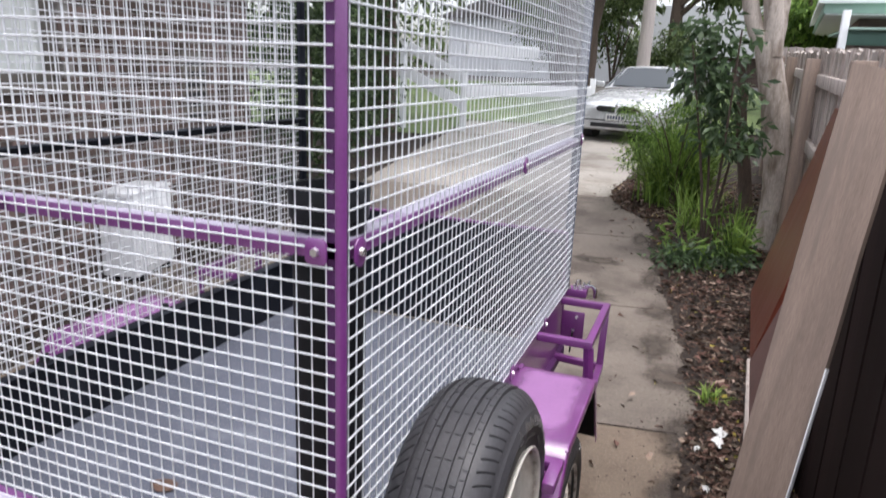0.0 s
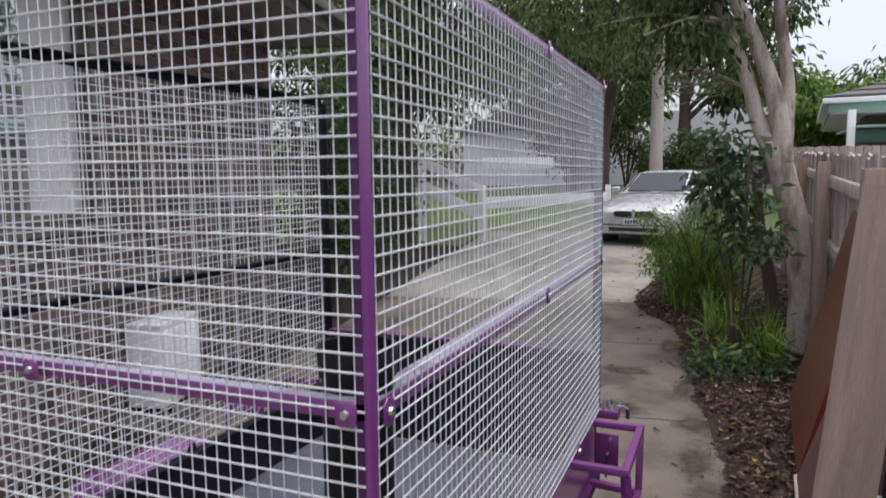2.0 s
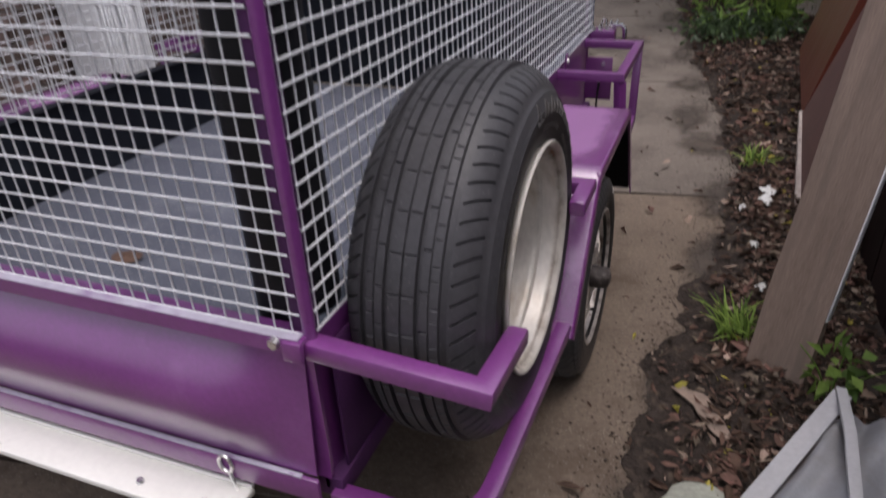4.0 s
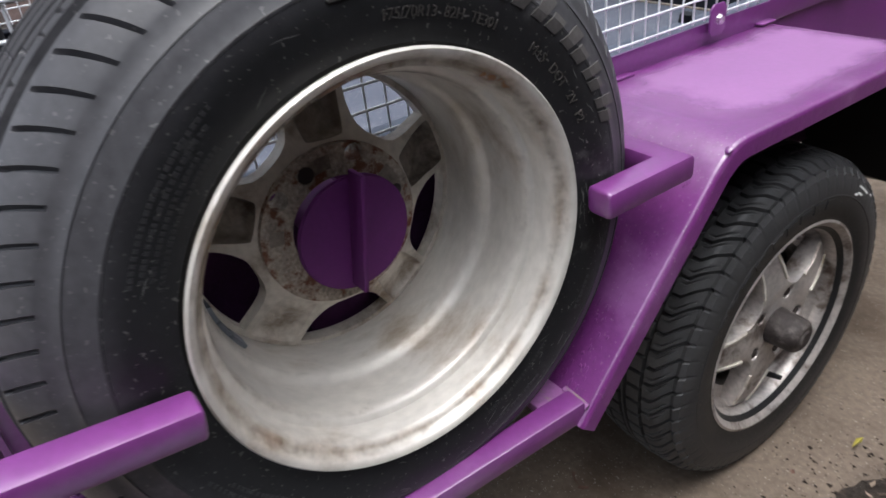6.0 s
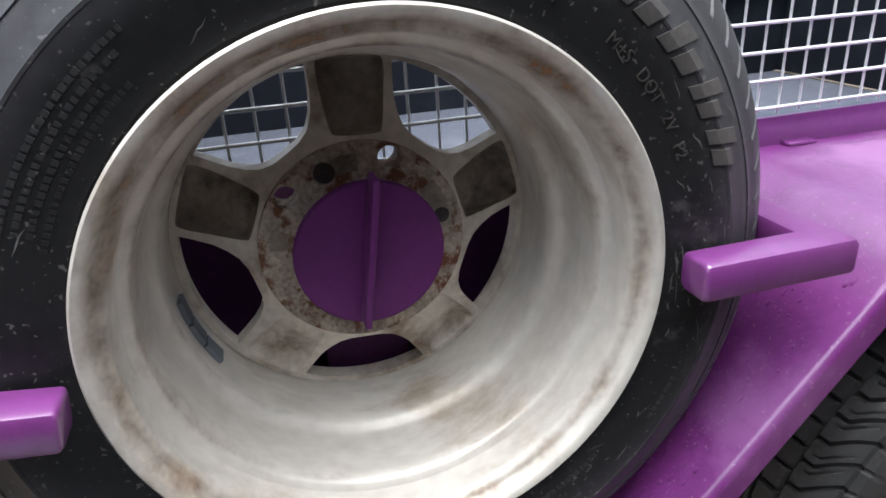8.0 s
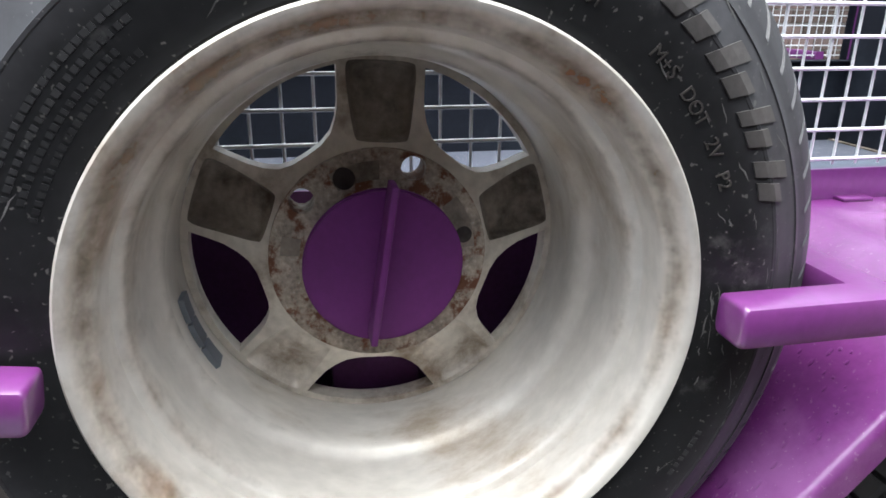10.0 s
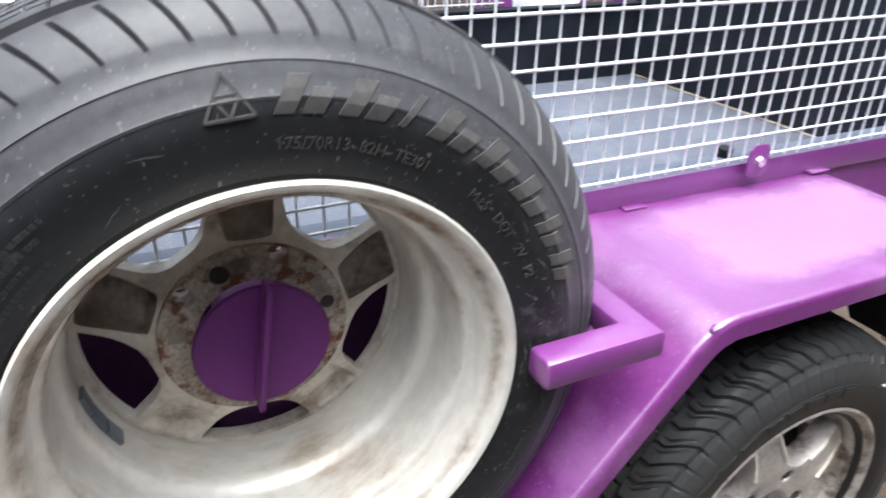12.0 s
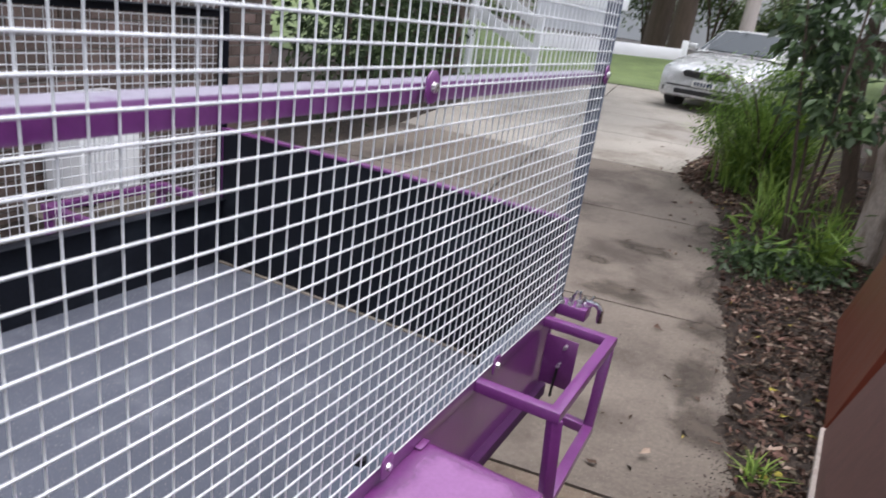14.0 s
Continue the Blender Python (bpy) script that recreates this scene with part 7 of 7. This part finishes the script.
    leaf_cloud("foliage", [((0, 0, 0.09), (0.08, 0.07, 0.06))], 26, 0.055, 0.032, LEAF_LIGHT, weed, 0.0, 77, 0.3)


build_near_litter()


# ---------------------------------------------------------------- parked car
def build_car():
    car = thing("parked_car", "silver sedan parked nose-on at the top of the drive", "car", at=(-1.15, 12.35, ground_z(0, 12.4)))
    car.rotation_euler = (0, 0, radians(-11))
    # body: stations along y from the nose back: (y, half width low, half width shoulder, z sill, z bumper line, z shoulder, z top)
    st = [(-0.02, 0.64, 0.60, 0.26, 0.42, 0.60, 0.66), (0.05, 0.76, 0.72, 0.23, 0.42, 0.64, 0.72), (0.18, 0.825, 0.79, 0.21, 0.43, 0.68, 0.77), (0.45, 0.85, 0.82, 0.20, 0.45, 0.74, 0.86),
          (0.9, 0.865, 0.84, 0.19, 0.46, 0.80, 0.93), (1.30, 0.865, 0.845, 0.19, 0.46, 0.86, 0.985), (1.7, 0.865, 0.845, 0.19, 0.46, 0.90, 0.99), (3.4, 0.865, 0.84, 0.19, 0.46, 0.92, 0.99), (4.2, 0.84, 0.80, 0.22, 0.48, 0.92, 0.99), (4.65, 0.74, 0.70, 0.30, 0.5, 0.85, 0.92)]
    bm = bmesh.new()
    rows = []
    for y, wl, ws, zs, zb, zh, zt in st:
        half = [(wl * 0.92, zs), (wl, zs + 0.07), (wl, zb), (wl + 0.004, zb + 0.08), (ws, zh), (ws * 0.90, zh + (zt - zh) * 0.55), (ws * 0.55, zt - 0.012), (0.0, zt)]
        line = [(-x, z) for x, z in half] + [(x, z) for x, z in half[-2::-1]]
        rows.append([bm.verts.new((x, y, z)) for x, z in line])
    for a, b in zip(rows, rows[1:]):
        for k in range(len(a) - 1):
            bm.faces.new((a[k], a[k + 1], b[k + 1], b[k]))
        bm.faces.new((a[-1], a[0], b[0], b[-1]))
    bm.faces.new(rows[0])
    bm.faces.new(rows[-1][::-1])
    bmesh.ops.recalc_face_normals(bm, faces=bm.faces)
    part("body", bm, CAR_PAINT, car)
    # cabin
    cab = [(1.28, 0.74, 0.985), (2.02, 0.60, 1.40), (2.55, 0.59, 1.435), (3.2, 0.60, 1.41), (3.95, 0.70, 1.0)]
    bm = bmesh.new()
    rows = []
    for y, w, z in cab:
        low = 0.975
        rows.append([bm.verts.new((-0.78 if z > 1.1 else -w, y, low)), bm.verts.new((-w, y, z - 0.03)), bm.verts.new((-w * 0.85, y, z)), bm.verts.new((0, y, z + 0.012)), bm.verts.new((w * 0.85, y, z)), bm.verts.new((w, y, z - 0.03)), bm.verts.new((0.78 if z > 1.1 else w, y, low))])
    for a, b in zip(rows, rows[1:]):
        for k in range(6):
            bm.faces.new((a[k], a[k + 1], b[k + 1], b[k]))
    bmesh.ops.recalc_face_normals(bm, faces=bm.faces)
    part("cabin", bm, CAR_PAINT, car)
    raw("windscreen", [(-0.70, 1.34, 1.010), (0.70, 1.34, 1.010), (0.575, 1.99, 1.375), (-0.575, 1.99, 1.375), (-0.4, 1.30, 1.012), (0.4, 1.30, 1.012), (0.33, 1.975, 1.395), (-0.33, 1.975, 1.395)],
        [(0, 4, 7, 3), (4, 5, 6, 7), (5, 1, 2, 6)], CAR_GLASS, car, "dark reflecting windscreen", smooth="all")
    for s in (-1, 1):
        raw("side_glass", [(0.775 * s, 1.65, 1.0), (0.775 * s, 3.5, 1.0), (0.615 * s, 3.15, 1.36), (0.615 * s, 2.1, 1.36)], [(0, 1, 2, 3)], CAR_GLASS, car)
        # headlamp
        bm = bmesh.new()
        pts = [(0.50, 0.030, 0.565), (0.74, 0.13, 0.585), (0.775, 0.19, 0.68), (0.70, 0.12, 0.715), (0.50, 0.045, 0.665)]
        f0 = [bm.verts.new((x * s, y - 0.028, z)) for x, y, z in pts]
        f1 = [bm.verts.new((x * s, y + 0.06, z)) for x, y, z in pts]
        bm.faces.new(f0)
        for k in range(5):
            bm.faces.new((f0[k], f0[(k + 1) % 5], f1[(k + 1) % 5], f1[k]))
        bmesh.ops.recalc_face_normals(bm, faces=bm.faces)
        part("headlight", bm, LAMP_LENS, car, "clear glass headlight")
        part("grille", prism([(0.03 * s, 0.560), (0.34 * s, 0.575), (0.39 * s, 0.630), (0.33 * s, 0.680), (0.04 * s, 0.672)], -0.056, 0.02, "y", 0.006), CAR_BLACK, car, "black half grille")
        for q in range(3):
            part("grille_bar", box((min(0.06 * s, 0.33 * s), -0.0592, 0.588 + 0.030 * q), (max(0.06 * s, 0.33 * s), -0.0565, 0.592 + 0.030 * q)), CHROME, car)
        mirror = part("door_mirror", box((min(0.86 * s, 1.03 * s), 1.62, 0.98), (max(0.86 * s, 1.03 * s), 1.74, 1.10), 0.03, segments=3), CAR_PAINT, car)
        part("mirror_arm", box((min(0.80 * s, 0.88 * s), 1.66, 0.98), (max(0.80 * s, 0.88 * s), 1.71, 1.01), 0.006), CAR_BLACK, mirror)
        for y in (0.86, 3.55):
            wheel = part("wheel", rod((0.66 * s, y, 0.305), (0.86 * s, y, 0.305), 0.305, seg=40), RUBBER_DARK, car, "black road tyre")
            part("rim", rod((0.855 * s, y, 0.305), (0.868 * s, y, 0.305), 0.19, seg=32), ALLOY, wheel)
        part("fog_light", box((min(0.55 * s, 0.70 * s), -0.005, 0.31), (max(0.55 * s, 0.70 * s), 0.10, 0.38), 0.01), CAR_BLACK, car)
        part("wiper", beam((0.10 * s, 1.30, 1.018), (0.55 * s, 1.33, 1.035), 0.012, 0.012, 0), CAR_BLACK, car)
    part("lower_intake", box((-0.48, -0.030, 0.285), (0.48, 0.04, 0.365), 0.01), CAR_BLACK, car, "black lower air intake")
    part("bumper_strip", box((-0.62, -0.035, 0.405), (0.62, 0.02, 0.425), 0.006), CAR_BLACK, car)
    plate = part("number_plate", box((-0.186, -0.052, 0.42), (0.186, -0.030, 0.53), 0.004), PLATE, car, "pale number plate with dark bars")
    for q in range(6):
        part("plate_bar", box((-0.155 + 0.053 * q, -0.0545, 0.44), (-0.155 + 0.053 * q + 0.036, -0.0522, 0.51)), INK, plate)
    bm = bmesh.new()
    bmesh.ops.create_uvsphere(bm, u_segments=16, v_segments=8, radius=1, matrix=Matrix.LocRotScale((0, -0.03, 0.69), None, (0.032, 0.012, 0.032)))
    part("badge", bm, CHROME, car)


build_car()


# ---------------------------------------------------------------- far things
def build_far():
    pole = thing("power_pole", "pale grey timber power pole by the street", "pole", at=(-1.55, 20.5, ground_z(0, 20.5) - 0.1))
    part("shaft", limb([(0, 0, 0), (0.02, 0, 3), (0.0, 0, 9)], 0.20, 0.15, 16, 0.02, 1), POLE, pole)
    # white timber rail and steps of the porch on the left
    porch = thing("porch_railing", "white painted timber stair railing of a porch", "railing", at=(-4.25, 12.6, 0.30))
    part("newel", box((-0.06, -0.06, -0.1), (0.06, 0.06, 1.15), 0.006), WHITE, porch)
    part("handrail", beam((0.0, 0, 1.02), (-1.15, -0.25, 1.62), 0.05, 0.20), WHITE, porch)
    part("lower_rail", beam((0.0, 0, 0.52), (-1.25, -0.25, 1.15), 0.05, 0.22), WHITE, porch)
    part("level_rail", beam((0.0, 0, 0.78), (2.0, 3.5, 0.80), 0.05, 0.24), WHITE, porch)
    part("top_rail", beam((0.0, 0.05, 1.60), (1.0, 2.0, 1.62), 0.05, 0.24), WHITE, porch)
    part("end_post", box((1.96, 3.44, -0.1), (2.08, 3.56, 1.1), 0.006), WHITE, porch)
    part("end_post", box((-1.3, -0.31, -0.1), (-1.18, -0.19, 1.75), 0.006), WHITE, porch)
    wall = thing("grey_garage", "pale grey rendered garage across the street", "garage", at=(-9.0, 36.0, 0.5))
    part("wall", box((-4.5, 0, -0.2), (4.5, 5, 3.6), 0.02), PLASTER, wall)
    part("door", box((-1.6, -0.06, 0.0), (1.6, 0.0, 2.4), 0.02), WHITE, wall)
    part("roof", prism([(-5.0, 3.6), (5.0, 3.6), (0, 5.4)], -0.5, 5.5, "y"), TILE, wall)
    hall = thing("white_house", "white weatherboard house with a gabled roof across the street", "house", at=(-0.6, 37.5, 0.6))
    part("wall", box((-2.6, 0, -0.2), (3.4, 6, 2.0), 0.02), BRICK_STUFF, hall)
    part("gable", prism([(-3.0, 1.9), (3.8, 1.9), (2.8, 4.3), (-2.0, 4.3)], -0.4, 6.2, "y"), PLASTER, hall, "pale roof sheeting")
    for x in (-1.6, 0.6):
        w = part("window", box((x, -0.06, 0.7), (x + 1.2, -0.01, 1.7), 0.01), WHITE, hall)
        part("pane", box((x + 0.08, -0.075, 0.78), (x + 1.12, -0.062, 1.62)), CAR_GLASS, w)
    # neighbour's house and carport on the right
    nb = thing("neighbour_house", "neighbouring house with grey tiles and pale green fascia", "house", at=(2.05, 13.0, 0.52))
    nb.rotation_euler = (0, 0, radians(-5))
    part("wall", box((0.6, 0.8, -0.3), (8.0, 8.0, 2.3), 0.01), BRICK_STUFF, nb)
    part("fascia", box((0.0, 0.0, 2.16), (8.5, 0.03, 2.36), 0.004), GREEN_TRIM, nb, "pale green painted fascia")
    part("side_fascia", box((0.0, 0.03, 2.16), (0.03, 8.5, 2.36), 0.004), GREEN_TRIM, nb)
    part("soffit", box((0.03, 0.03, 2.14), (8.4, 8.4, 2.155)), WHITE, nb)
    part("gutter", sweep([(-0.05, 8.4, 2.36), (-0.05, -0.05, 2.36), (8.5, -0.05, 2.36)], 0.10, 0.09), WHITE, nb, "white gutter")
    n = 9
    for q in range(n):
        t0, t1 = q / n, (q + 1) / n
        bm = bmesh.new()
        z0, z1 = 2.42 + 1.1 * t0, 2.42 + 1.1 * t1
        v = [bm.verts.new(p) for p in ((-0.08 + 3.5 * t0, -0.08 + 3.5 * t0, z0 + 0.03), (8.5, -0.08 + 3.5 * t0, z0 + 0.03), (8.5, -0.08 + 3.5 * t1, z1), (-0.08 + 3.5 * t1, -0.08 + 3.5 * t1, z1), (-0.08 + 3.5 * t0, 8.4, z0 + 0.03), (-0.08 + 3.5 * t1, 8.4, z1))]
        bm.faces.new((v[0], v[1], v[2], v[3]))
        bm.faces.new((v[4], v[0], v[3], v[5]))
        bmesh.ops.recalc_face_normals(bm, faces=bm.faces)
        bmesh.ops.solidify(bm, geom=list(bm.faces), thickness=0.03)
        part("tile_course", bm, TILE, nb)
    port = thing("carport", "dark green carport beam on white posts", "carport", at=(2.02, 10.9, 0.46))
    part("beam", box((0.15, 0.0, 1.62), (5.0, 0.12, 1.82), 0.006), GREEN_DARK, port)
    part("post", box((0.05, 0.0, -0.1), (0.15, 0.12, 2.1), 0.006), WHITE, port)
    part("roof_sheet", box((0.15, -0.1, 1.825), (5.0, 2.0, 1.86), 0.004), GREEN_TRIM, port)
    part("low_wall", box((0.3, 1.9, -0.1), (5.0, 2.0, 1.5), 0.004), PLASTER, port)


POLE = material("grey_pole_timber", (0.42, 0.37, 0.35), 0.85, vary=0.2, scale=4, fine=40, bump=0.4, stretch=(6, 6, 0.5))
build_far()
